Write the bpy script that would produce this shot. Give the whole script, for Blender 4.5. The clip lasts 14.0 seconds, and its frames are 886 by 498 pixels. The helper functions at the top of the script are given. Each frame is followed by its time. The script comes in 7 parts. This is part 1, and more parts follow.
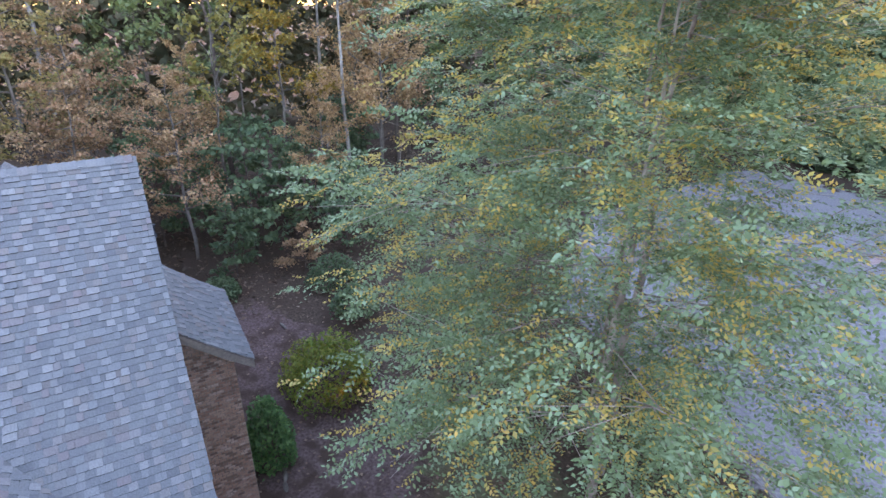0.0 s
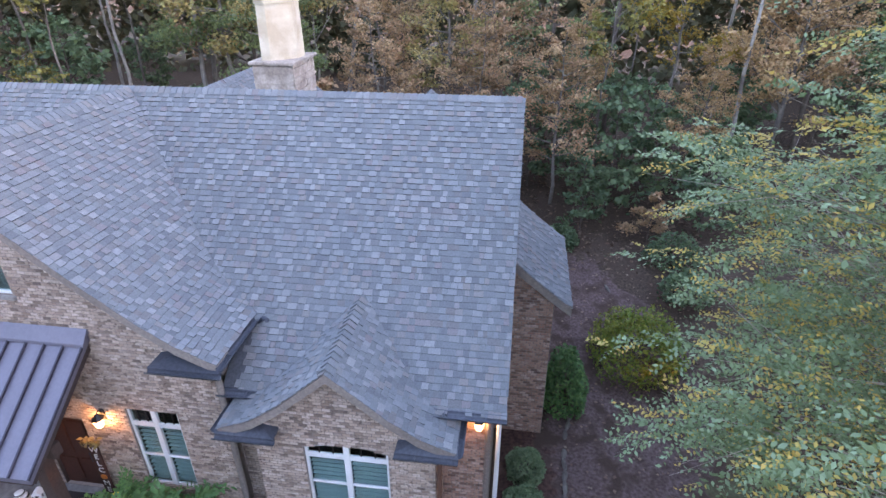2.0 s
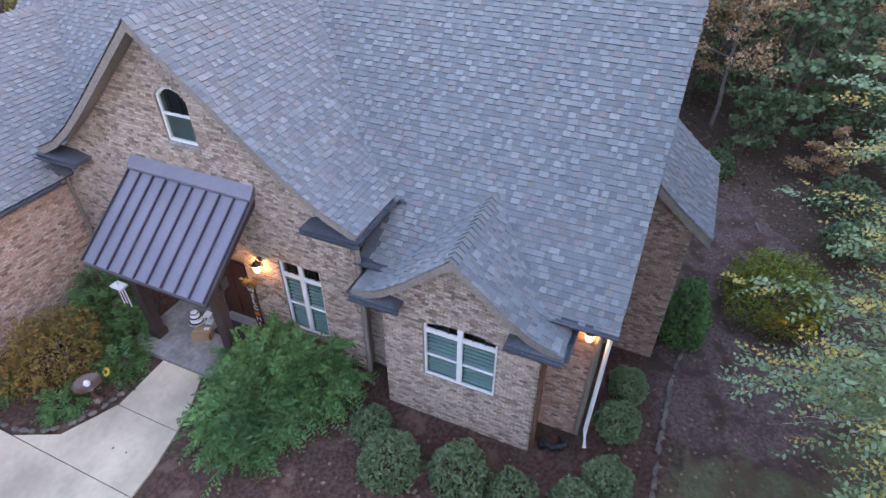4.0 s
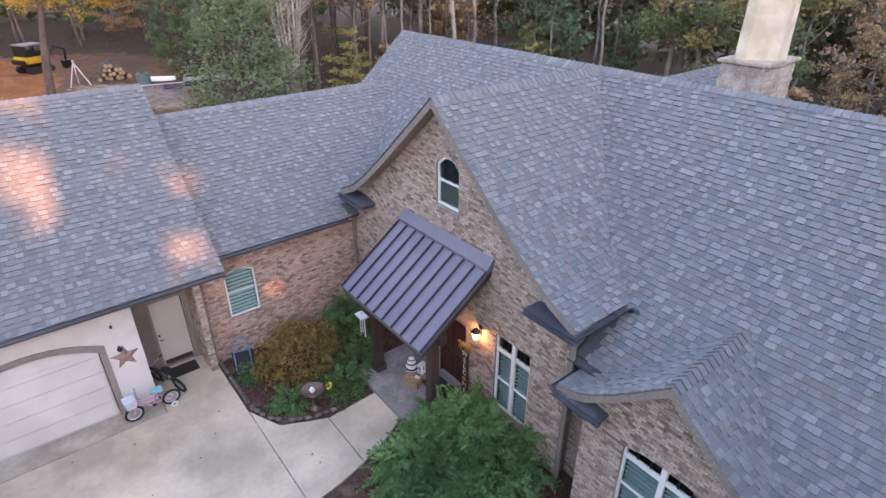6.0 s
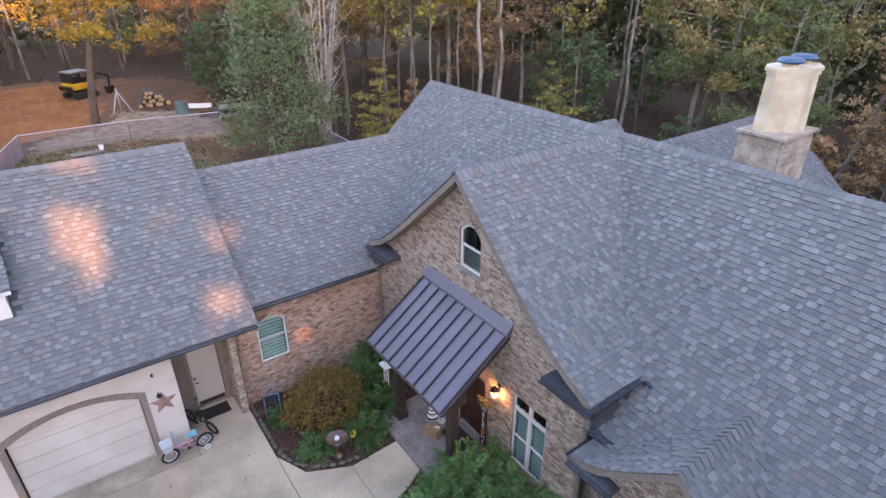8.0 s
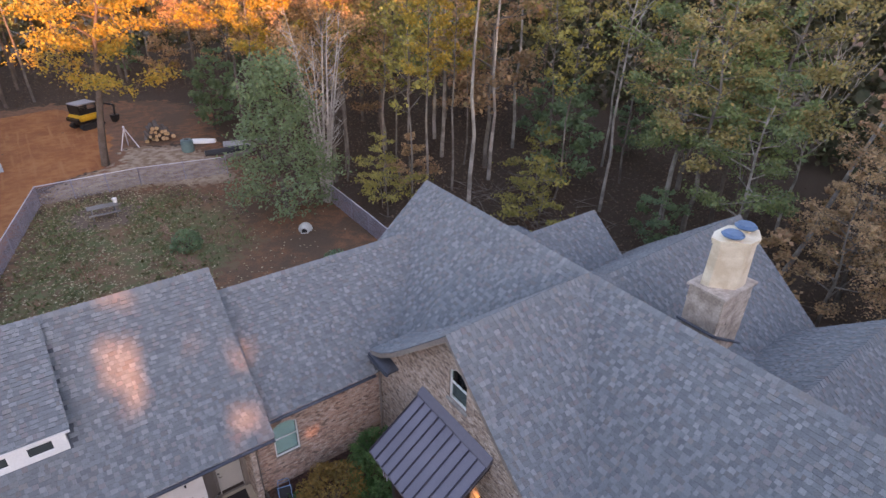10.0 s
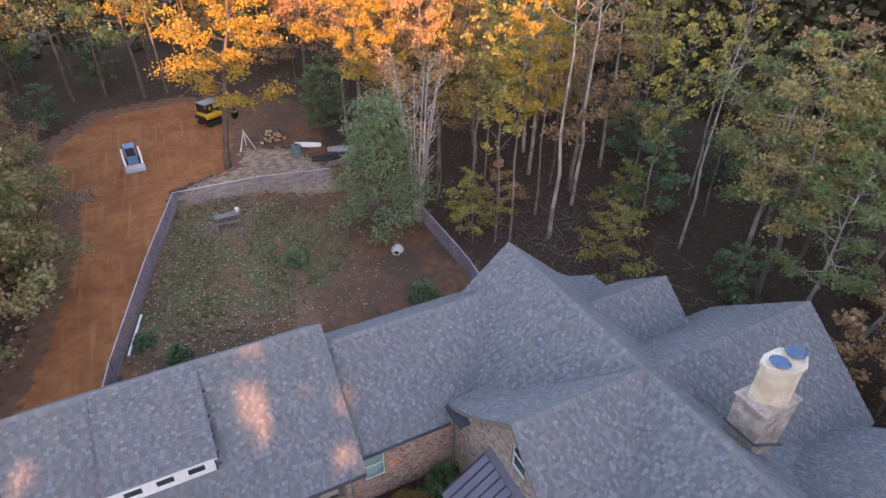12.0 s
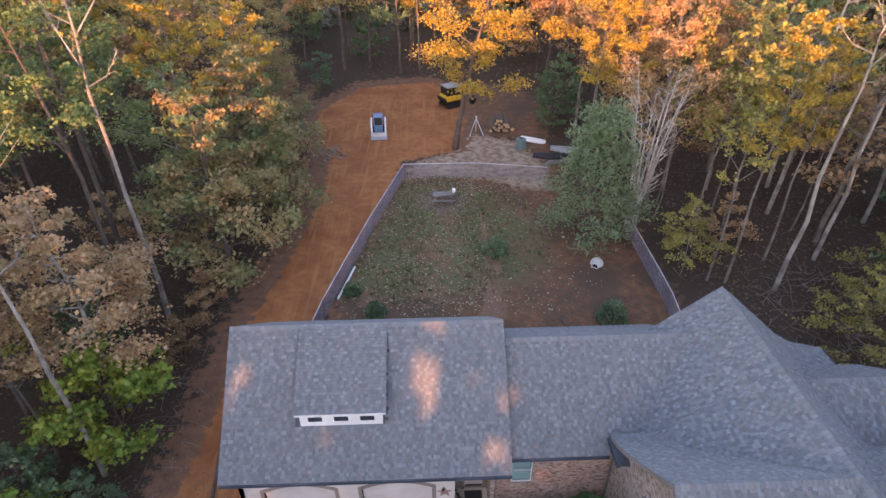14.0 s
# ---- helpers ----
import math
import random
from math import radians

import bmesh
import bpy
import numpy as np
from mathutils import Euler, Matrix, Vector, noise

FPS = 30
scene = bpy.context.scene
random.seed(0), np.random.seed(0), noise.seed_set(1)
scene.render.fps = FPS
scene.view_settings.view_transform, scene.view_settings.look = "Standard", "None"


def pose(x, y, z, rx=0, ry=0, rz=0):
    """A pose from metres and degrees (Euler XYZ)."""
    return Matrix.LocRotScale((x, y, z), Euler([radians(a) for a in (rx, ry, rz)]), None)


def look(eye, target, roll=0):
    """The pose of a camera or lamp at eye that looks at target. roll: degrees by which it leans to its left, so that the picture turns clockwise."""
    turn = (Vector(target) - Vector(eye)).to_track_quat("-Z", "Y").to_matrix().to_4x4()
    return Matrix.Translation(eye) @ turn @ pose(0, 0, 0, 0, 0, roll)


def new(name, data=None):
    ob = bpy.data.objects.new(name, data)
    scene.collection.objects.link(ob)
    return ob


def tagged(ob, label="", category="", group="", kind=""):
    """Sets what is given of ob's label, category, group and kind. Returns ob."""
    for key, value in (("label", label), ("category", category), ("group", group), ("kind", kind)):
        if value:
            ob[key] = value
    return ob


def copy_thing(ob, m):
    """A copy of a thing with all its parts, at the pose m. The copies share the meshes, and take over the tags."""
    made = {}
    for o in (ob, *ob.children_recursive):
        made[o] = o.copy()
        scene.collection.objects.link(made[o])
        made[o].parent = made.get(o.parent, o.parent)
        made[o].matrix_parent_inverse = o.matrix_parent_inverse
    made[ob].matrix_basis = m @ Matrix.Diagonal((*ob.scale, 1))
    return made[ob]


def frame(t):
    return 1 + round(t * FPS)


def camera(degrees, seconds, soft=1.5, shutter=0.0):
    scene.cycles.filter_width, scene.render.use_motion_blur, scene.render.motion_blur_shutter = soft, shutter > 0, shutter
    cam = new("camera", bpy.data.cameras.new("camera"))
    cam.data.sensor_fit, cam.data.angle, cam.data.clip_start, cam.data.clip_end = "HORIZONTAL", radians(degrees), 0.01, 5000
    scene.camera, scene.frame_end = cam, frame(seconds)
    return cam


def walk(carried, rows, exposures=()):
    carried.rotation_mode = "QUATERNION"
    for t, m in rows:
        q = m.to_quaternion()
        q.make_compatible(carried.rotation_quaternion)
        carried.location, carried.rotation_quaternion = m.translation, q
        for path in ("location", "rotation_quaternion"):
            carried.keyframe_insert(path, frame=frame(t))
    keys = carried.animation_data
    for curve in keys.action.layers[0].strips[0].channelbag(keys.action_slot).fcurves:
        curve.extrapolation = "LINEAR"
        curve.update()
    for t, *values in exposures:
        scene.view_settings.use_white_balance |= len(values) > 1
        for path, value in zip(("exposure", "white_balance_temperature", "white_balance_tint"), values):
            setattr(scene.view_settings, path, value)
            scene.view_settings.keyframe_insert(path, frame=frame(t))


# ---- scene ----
cam = camera(76.9, 14.0, 1.5)
PATH = [
    (0, 0.033, 0.147, 11.516, 65.65, 0.15, -119.65),
    (0.5, 0.037, 0.172, 11.536, 65.56, -0.21, -114.69),
    (1, 0.005, 0.226, 11.507, 64.69, -0.04, -107.96),
    (1.5, 0.043, 0.184, 11.505, 64.04, 0.17, -93.63),
    (2, -0.024, 0.190, 11.465, 62.07, 0.16, -82.13),
    (2.5, -0.152, 0.215, 11.521, 57.94, 0.08, -81.44),
    (3, -0.212, 0.246, 11.526, 52.52, 0.26, -74.00),
    (3.2, -0.217, 0.256, 11.545, 51.85, 0.11, -71.62),
    (5.3, -0.190, 0.186, 11.486, 57.73, 0.08, -54.58),
    (5.5, -0.181, 0.202, 11.475, 58.99, -0.07, -50.54),
    (6, -0.147, 0.138, 11.422, 61.53, -0.02, -38.23),
    (6.5, -0.169, 0.126, 11.481, 61.50, -0.03, -34.97),
    (7, -0.159, 0.132, 11.561, 61.55, -0.17, -35.27),
    (7.5, -0.162, 0.104, 12.054, 61.45, -0.04, -35.45),
    (8, -0.099, 0.146, 12.923, 62.65, 0.11, -35.53),
    (8.2, -0.050, 0.155, 13.252, 66.31, 0.08, -35.42),
    (10.3, -0.035, 0.180, 19.243, 59.32, -0.73, -35.71),
    (10.5, -0.057, 0.114, 19.842, 58.36, -0.35, -35.54),
    (11, -0.124, 0.096, 21.897, 57.21, -0.27, -35.57),
    (11.5, -0.152, 0.095, 23.252, 57.08, -0.15, -34.63),
    (12, -0.140, 0.076, 24.020, 56.42, 0.03, -26.31),
    (12.5, -0.107, 0.024, 24.353, 55.88, 0.03, -15.83),
    (13, -0.141, 0.090, 24.438, 56.19, 0.12, -6.74),
    (13.5, -0.110, 0.146, 24.368, 56.30, 0.11, -2.37),
    (14, -0.079, 0.248, 24.413, 55.94, 0.19, -2.12),
]
walk(cam, [(t, pose(*p)) for t, *p in PATH], [(0, 4.36, 8100, 37), (2.0, 4.28, 8000, 38), (3.2, 4.2, 8100, 37), (5.4, 4.1, 8700, 38), (6.5, 3.93, 8900, 38), (7.98, 3.9, 8900, 38), (8.2, 3.42, 8900, 38), (10.5, 3.42, 9000, 39), (14, 3.42, 8600, 38)])

# ---- light ----
SUN_EL, SUN_AZ = 6.5, 192.0   # degrees; azimuth from +y towards +x
world = bpy.data.worlds.new("dusk_sky")
scene.world = world
world.use_nodes = True
wn = world.node_tree
sky = wn.nodes.new("ShaderNodeTexSky")
sky.sky_type, sky.sun_disc = "NISHITA", False
sky.sun_elevation, sky.sun_rotation = radians(SUN_EL), radians(SUN_AZ)
sky.air_density, sky.dust_density, sky.ozone_density = 1.0, 0.6, 2.0
wn.links.new(sky.outputs[0], wn.nodes["Background"].inputs[0])
wn.nodes["Background"].inputs[1].default_value = 0.15
sun_data = bpy.data.lights.new("sun", "SUN")
sun_data.energy, sun_data.angle, sun_data.color = 1.25, radians(0.55), (1.0, 0.49, 0.24)
sun_way = Vector((math.sin(radians(SUN_AZ)) * math.cos(radians(SUN_EL)), math.cos(radians(SUN_AZ)) * math.cos(radians(SUN_EL)), math.sin(radians(SUN_EL))))
sun = new("sun", sun_data)
sun.matrix_world = look(sun_way * 100, (0, 0, 0))


# ---- materials ----
def mat(name, base, second=None, rough=0.85, vary=0.18, scale=0.6, fine=18.0, bump=0.25, metal=0.0, colours=None, by="", spec=0.3, alpha=None):
    """A surface with a coarse and a fine variation; colours: a palette spread over islands or objects."""
    m = bpy.data.materials.new(name)
    m.use_nodes = True
    t = m.node_tree
    b = t.nodes["Principled BSDF"]
    pos = t.nodes.new("ShaderNodeNewGeometry")
    n1, n2 = t.nodes.new("ShaderNodeTexNoise"), t.nodes.new("ShaderNodeTexNoise")
    n1.inputs["Scale"].default_value, n1.inputs["Detail"].default_value = scale, 4
    n2.inputs["Scale"].default_value, n2.inputs["Detail"].default_value = fine, 3
    t.links.new(pos.outputs["Position"], n1.inputs["Vector"])
    t.links.new(pos.outputs["Position"], n2.inputs["Vector"])
    if colours:
        ramp = t.nodes.new("ShaderNodeValToRGB")
        ramp.color_ramp.interpolation = "LINEAR"
        while len(ramp.color_ramp.elements) < len(colours):
            ramp.color_ramp.elements.new(0.5)
        for i, c in enumerate(colours):
            ramp.color_ramp.elements[i].position = i / (len(colours) - 1)
            ramp.color_ramp.elements[i].color = (*c, 1)
        if by == "object":
            src = t.nodes.new("ShaderNodeObjectInfo").outputs["Random"]
        else:
            src = pos.outputs["Random Per Island"]
        t.links.new(src, ramp.inputs[0])
        colour = ramp.outputs[0]
    else:
        mix = t.nodes.new("ShaderNodeMix")
        mix.data_type = "RGBA"
        mix.inputs[6].default_value = (*base, 1)
        mix.inputs[7].default_value = (*(second or [c * 0.7 for c in base]), 1)
        st = t.nodes.new("ShaderNodeMapRange")
        st.inputs[1].default_value, st.inputs[2].default_value = 0.38, 0.62
        t.links.new(n1.outputs[0], st.inputs[0])
        t.links.new(st.outputs[0], mix.inputs[0])
        colour = mix.outputs[2]
    hsv = t.nodes.new("ShaderNodeHueSaturation")
    rng = t.nodes.new("ShaderNodeMapRange")
    rng.inputs[1].default_value, rng.inputs[2].default_value = 0.3, 0.7
    rng.inputs[3].default_value, rng.inputs[4].default_value = 1 - vary, 1 + vary
    t.links.new(n2.outputs[0], rng.inputs[0])
    t.links.new(rng.outputs[0], hsv.inputs["Value"])
    t.links.new(colour, hsv.inputs["Color"])
    t.links.new(hsv.outputs[0], b.inputs["Base Color"])
    b.inputs["Roughness"].default_value, b.inputs["Metallic"].default_value = rough, metal
    b.inputs["Specular IOR Level"].default_value = spec
    if bump:
        bp = t.nodes.new("ShaderNodeBump")
        bp.inputs["Strength"].default_value, bp.inputs["Distance"].default_value = bump, 0.02
        t.links.new(n2.outputs[0], bp.inputs["Height"])
        t.links.new(bp.outputs[0], b.inputs["Normal"])
    return m


TABS = [(0.150, 0.163, 0.172), (0.186, 0.198, 0.206), (0.140, 0.153, 0.163), (0.172, 0.185, 0.194), (0.222, 0.230, 0.232), (0.160, 0.173, 0.180), (0.188, 0.174, 0.168), (0.148, 0.162, 0.172), (0.200, 0.208, 0.212), (0.172, 0.152, 0.156), (0.176, 0.190, 0.198)]
COURSE = [(0.128, 0.140, 0.149), (0.148, 0.160, 0.168), (0.118, 0.130, 0.139), (0.158, 0.170, 0.176), (0.136, 0.148, 0.156), (0.152, 0.143, 0.141)]
M_shingle = mat("shingle_tab", None, colours=TABS, rough=0.92, vary=0.12, fine=34, bump=0.4, spec=0.15)
M_shingle_one = mat("shingle_single", None, colours=TABS, by="object", rough=0.92, vary=0.12, fine=34, bump=0.4, spec=0.15)
M_course = mat("shingle_course", None, colours=COURSE, rough=0.92, vary=0.14, fine=34, bump=0.4, spec=0.15)
M_deck = mat("roof_deck", (0.07, 0.076, 0.086), (0.06, 0.065, 0.073), rough=0.95)
# Black asphalt butts, darker still: the shade under each tab is in the colour
M_edge_shade = mat("shingle_edge_shade", (0.035, 0.038, 0.043), (0.05, 0.054, 0.06), rough=0.95)
BRICK = [(0.45, 0.33, 0.265), (0.52, 0.405, 0.335), (0.26, 0.185, 0.15), (0.47, 0.355, 0.29), (0.55, 0.445, 0.385), (0.41, 0.295, 0.235), (0.17, 0.125, 0.108), (0.48, 0.37, 0.305), (0.38, 0.27, 0.215), (0.53, 0.425, 0.365), (0.22, 0.16, 0.135), (0.46, 0.35, 0.285)]
BRICK_WARM = [(0.46, 0.30, 0.235), (0.52, 0.385, 0.32), (0.30, 0.18, 0.145), (0.48, 0.31, 0.245), (0.55, 0.43, 0.375), (0.42, 0.26, 0.20), (0.18, 0.125, 0.108), (0.50, 0.355, 0.295), (0.40, 0.24, 0.185)]
BRICK_RED = [(0.40, 0.225, 0.17), (0.47, 0.30, 0.235), (0.34, 0.18, 0.14), (0.53, 0.38, 0.32), (0.42, 0.24, 0.18), (0.17, 0.105, 0.09), (0.46, 0.28, 0.22)]


def brick_mat(name, colours, by=""):
    """Tumbled brick: a tone for each brick, and dark kiln flashes that spread over parts of some."""
    m = mat(name, None, colours=colours, by=by, rough=0.9, vary=0.16, fine=26, bump=0.5, spec=0.2)
    t = m.node_tree
    b = t.nodes["Principled BSDF"]
    pos = next(n for n in t.nodes if n.type == "NEW_GEOMETRY").outputs["Position"]
    spread = t.nodes.new("ShaderNodeMapping")
    spread.inputs["Scale"].default_value = (11.0, 11.0, 17.0)
    t.links.new(pos, spread.inputs["Vector"])
    flash = t.nodes.new("ShaderNodeTexNoise")
    flash.inputs["Scale"].default_value, flash.inputs["Detail"].default_value = 1.0, 2
    t.links.new(spread.outputs[0], flash.inputs["Vector"])
    cut = t.nodes.new("ShaderNodeMapRange")
    cut.inputs[1].default_value, cut.inputs[2].default_value, cut.inputs[4].default_value = 0.60, 0.66, 0.7
    t.links.new(flash.outputs[0], cut.inputs[0])
    mix = t.nodes.new("ShaderNodeMix")
    mix.data_type = "RGBA"
    mix.inputs[7].default_value = (0.105, 0.078, 0.068, 1)
    t.links.new(b.inputs["Base Color"].links[0].from_socket, mix.inputs[6])
    t.links.new(cut.outputs[0], mix.inputs[0])
    t.links.new(mix.outputs[2], b.inputs["Base Color"])
    return m


M_brick = brick_mat("brick", BRICK)
M_brick_red = brick_mat("red_brick", BRICK_RED)
M_brick_warm = brick_mat("warm_brick", BRICK_WARM)
M_brick_one = brick_mat("brick_single", BRICK, "object")
M_mortar = mat("mortar", (0.22, 0.18, 0.155), (0.29, 0.24, 0.21), rough=0.95, fine=40)
M_trim = mat("taupe_trim", (0.25, 0.21, 0.185), (0.21, 0.175, 0.155), rough=0.6, bump=0.05)
M_gutter = mat("dark_gutter", (0.055, 0.063, 0.08), (0.085, 0.095, 0.115), rough=0.5, metal=0.2, bump=0.05)
M_white = mat("white_paint", (0.74, 0.74, 0.73), (0.66, 0.66, 0.65), rough=0.5, vary=0.05, bump=0.03)
M_stucco = mat("cream_stucco", (0.66, 0.58, 0.46), (0.50, 0.40, 0.29), rough=0.9, vary=0.14, scale=1.5, fine=60, bump=0.3)
M_garage = mat("cream_garage_paint", (0.60, 0.56, 0.53), (0.53, 0.485, 0.455), rough=0.8, vary=0.06, scale=1.2, fine=40, bump=0.12)
# seams darker than the roof metal: shade along them put into the colour
M_seam_shade = mat("shaded_seam", (0.05, 0.045, 0.06), (0.04, 0.036, 0.05), rough=0.5, metal=0.3, bump=0.02)
M_glass = mat("window_glass", (0.03, 0.04, 0.045), (0.02, 0.03, 0.035), rough=0.05, vary=0.02, bump=0, spec=0.8)
M_blind = mat("green_white_blind", (0.60, 0.70, 0.67), (0.54, 0.64, 0.62), rough=0.5, vary=0.05, bump=0.03)
M_metal_roof = mat("bronze_metal_roof", (0.155, 0.148, 0.182), (0.132, 0.127, 0.158), rough=0.5, vary=0.06, metal=0.35, bump=0.04, spec=0.5)
M_post = mat("dark_stained_wood", (0.06, 0.04, 0.035), (0.045, 0.03, 0.028), rough=0.6, bump=0.2)
M_door = mat("mahogany_door", (0.08, 0.028, 0.018), (0.05, 0.018, 0.012), rough=0.4, bump=0.1)
M_concrete = mat("concrete", (0.54, 0.445, 0.34), (0.36, 0.295, 0.225), rough=0.9, vary=0.06, scale=0.5, fine=7, bump=0.12)
M_apron = mat("stained_concrete", (0.43, 0.365, 0.29), (0.27, 0.23, 0.185), rough=0.9, vary=0.1, scale=0.9, fine=9, bump=0.15)
M_stone = mat("grey_stone", (0.30, 0.28, 0.26), (0.20, 0.18, 0.17), rough=0.95, scale=2.5, fine=14, bump=0.6)
M_bark_pale = mat("pale_bark", (0.31, 0.28, 0.25), (0.17, 0.15, 0.135), rough=0.95, scale=1.2, fine=9, bump=0.6)
M_bark_dark = mat("dark_bark", (0.13, 0.10, 0.085), (0.085, 0.065, 0.055), rough=0.95, scale=1.2, fine=9, bump=0.8)
M_bark_mid = mat("grey_bark", (0.185, 0.16, 0.14), (0.11, 0.092, 0.08), rough=0.95, scale=1.2, fine=9, bump=0.7)
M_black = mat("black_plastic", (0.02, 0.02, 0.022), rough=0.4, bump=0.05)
M_rubber = mat("rubber", (0.025, 0.025, 0.027), rough=0.8, bump=0.05)


# ---- mesh helpers ----
def part(name, bm, material, parent=None, label=""):
    """One mesh object from a bmesh (or mesh), under a thing or a part."""
    if isinstance(bm, bpy.types.Mesh):
        me = bm
    else:
        bmesh.ops.recalc_face_normals(bm, faces=bm.faces)
        me = bpy.data.meshes.new(name)
        bm.to_mesh(me)
        bm.free()
    if material is not None and not me.materials:
        me.materials.append(material)
    ob = new(name, me)
    if parent is not None:
        ob.parent = parent
    if label:
        ob["label"] = label
    return ob


def thing(name, label, category, group="", kind="", at=None):
    """The Empty at a thing's base."""
    ob = tagged(new(name), label, category, group, kind)
    if at is not None:
        ob.matrix_basis = at
    return ob


def add_box(bm, lo, hi, bevel=0.0, m=None):
    c = [(a + b) / 2 for a, b in zip(lo, hi)]
    s = [abs(b - a) for a, b in zip(lo, hi)]
    r = bmesh.ops.create_cube(bm, size=1, matrix=Matrix.LocRotScale(c, None, s))
    if bevel:
        es = list({e for v in r["verts"] for e in v.link_edges})
        r2 = bmesh.ops.bevel(bm, geom=es, offset=bevel, segments=2, affect="EDGES")
        vs = list({v for f in r2["faces"] for v in f.verts} | {v for v in r["verts"] if v.is_valid})
    else:
        vs = r["verts"]
    if m is not None:
        bmesh.ops.transform(bm, matrix=m, verts=vs)
    return vs


def box(lo, hi, bevel=0.0, m=None):
    bm = bmesh.new()
    add_box(bm, lo, hi, bevel, m)
    return bm


def add_tube(bm, pts, radii, sides=8, cap=True):
    """A tapered tube along a line of points."""
    pts = [Vector(p) for p in pts]
    rings = []
    for i, p in enumerate(pts):
        d = (pts[min(i + 1, len(pts) - 1)] - pts[max(i - 1, 0)]).normalized()
        up = Vector((0, 0, 1)) if abs(d.z) < 0.9 else Vector((1, 0, 0))
        a = d.cross(up).normalized()
        b = d.cross(a)
        r = radii[i] if hasattr(radii, "__len__") else radii
        rings.append([bm.verts.new(p + a * (r * math.cos(k * math.tau / sides)) + b * (r * math.sin(k * math.tau / sides))) for k in range(sides)])
    for r0, r1 in zip(rings, rings[1:]):
        for k in range(sides):
            bm.faces.new((r0[k], r0[(k + 1) % sides], r1[(k + 1) % sides], r1[k]))
    if cap:
        bm.faces.new(rings[0][::-1])
        bm.faces.new(rings[-1])
    return [v for r in rings for v in r]


def tube(pts, radii, sides=8):
    bm = bmesh.new()
    add_tube(bm, pts, radii, sides)
    return bm


def add_prism(bm, outline, lo, hi, axis, holes=()):
    """A flat outline (with holes) made solid along an axis: 'x' takes (y, z), 'y' takes (x, z), 'z' takes (x, y)."""
    def at(p, h):
        return {"x": (h, p[0], p[1]), "y": (p[0], h, p[1]), "z": (p[0], p[1], h)}[axis]
    edges, verts = [], []
    for loop in (outline, *holes):
        vs = [bm.verts.new(at(p, lo)) for p in loop]
        verts += vs
        edges += [bm.edges.new((vs[i - 1], vs[i])) for i in range(len(vs))]
    fs = [g for g in bmesh.ops.triangle_fill(bm, edges=edges, use_beauty=True)["geom"] if isinstance(g, bmesh.types.BMFace)]
    ex = bmesh.ops.extrude_face_region(bm, geom=fs)["geom"]
    top = [g for g in ex if isinstance(g, bmesh.types.BMVert)]
    step = {"x": (hi - lo, 0, 0), "y": (0, hi - lo, 0), "z": (0, 0, hi - lo)}[axis]
    bmesh.ops.translate(bm, vec=step, verts=top)
    return verts + top


def prism(outline, lo, hi, axis, holes=()):
    bm = bmesh.new()
    add_prism(bm, outline, lo, hi, axis, holes)
    return bm


def raw_mesh(name, verts, faces):
    me = bpy.data.meshes.new(name)
    me.from_pydata(verts, [], faces)
    me.update()
    return me


def inside(poly, x, y):
    c, j = False, len(poly) - 1
    for i in range(len(poly)):
        (xi, yi), (xj, yj) = poly[i], poly[j]
        if (yi > y) != (yj > y) and x < (xj - xi) * (y - yi) / (yj - yi) + xi:
            c = not c
        j = i
    return c


def smooth(a, b, v):
    t = np.clip((v - a) / (b - a), 0, 1)
    return t * t * (3 - 2 * t)


def land(x, y):
    """Height of the ground: level round the house, a bank behind it up to the yard."""
    return 1.2 * smooth(20.5, 28.0, y) + 0.9 * smooth(24, 34, x) * smooth(-6, 6, y) * (1 - smooth(20.5, 28.0, y)) + 2.0 * smooth(75, 140, y) - (0.28 + 0.2 * smooth(8, 12, x)) * smooth(4.5, 7.0, x) * (1 - smooth(17, 24, x)) * (1 - smooth(5.0, 7.6, y)) * smooth(-14, -5, y)

# ---- ground ----
CLAY = [(-12.4, 4), (-12.2, 15), (-11.7, 22), (-11.2, 27), (-9.6, 36), (-9.0, 45), (-9.5, 51), (-12.3, 60), (-12.3, 64), (-8, 72.5), (1, 74.5), (4, 70), (4.6, 60), (3, 52), (-2.2, 50), (-3.8, 42), (-6, 31), (-7.6, 26), (-9.2, 15), (-9.2, 4)]
VERGE = [(-14, 4), (-14, 15), (-13.6, 22), (-13, 27), (-11.6, 36), (-11, 45), (-11.8, 51), (-14.5, 60), (-14, 66), (-9, 75), (1, 77), (6, 71), (6, 60), (4, 52), (-2.2, 50), (-3.8, 42), (-6, 31), (-7.6, 26), (-9.2, 15), (-9.2, 4)]
LAWN = [(-6.0, 30), (-4.5, 36), (-2, 46.0), (3, 45.0), (7, 43), (9, 38), (8.5, 33), (6.5, 30.5), (3, 29), (-3, 28.5)]
TRODDEN = [(-0.2, 40.1), (2.9, 39.9), (3.7, 41.9), (2.6, 43.7), (0.4, 43.9), (-0.7, 42.1)]
RUT = [(3.0, 25), (4.6, 25), (5.0, 31), (4.7, 38), (4.1, 44), (3.7, 44), (4.1, 38), (4.0, 31)]
SOIL = [(-7.5, 22), (-5, 36), (-1.9, 48.4), (13, 55), (15, 64), (12, 72), (5, 75), (2, 74), (2, 56), (12, 55), (16.4, 37), (16.4, 21)]
SAND = [(-1.4, 46.3), (2, 46.4), (6, 45.6), (8, 44.0), (11, 43.4), (11.5, 47), (10, 54), (4, 57), (2.5, 52), (-1, 49.6)]
LITTER = [(9.0, -1.4), (12.0, -0.9), (14.6, -0.4), (20.5, 0.4), (22, -3.0), (18, -5.6), (13, -6.2), (9.5, -4.6)]
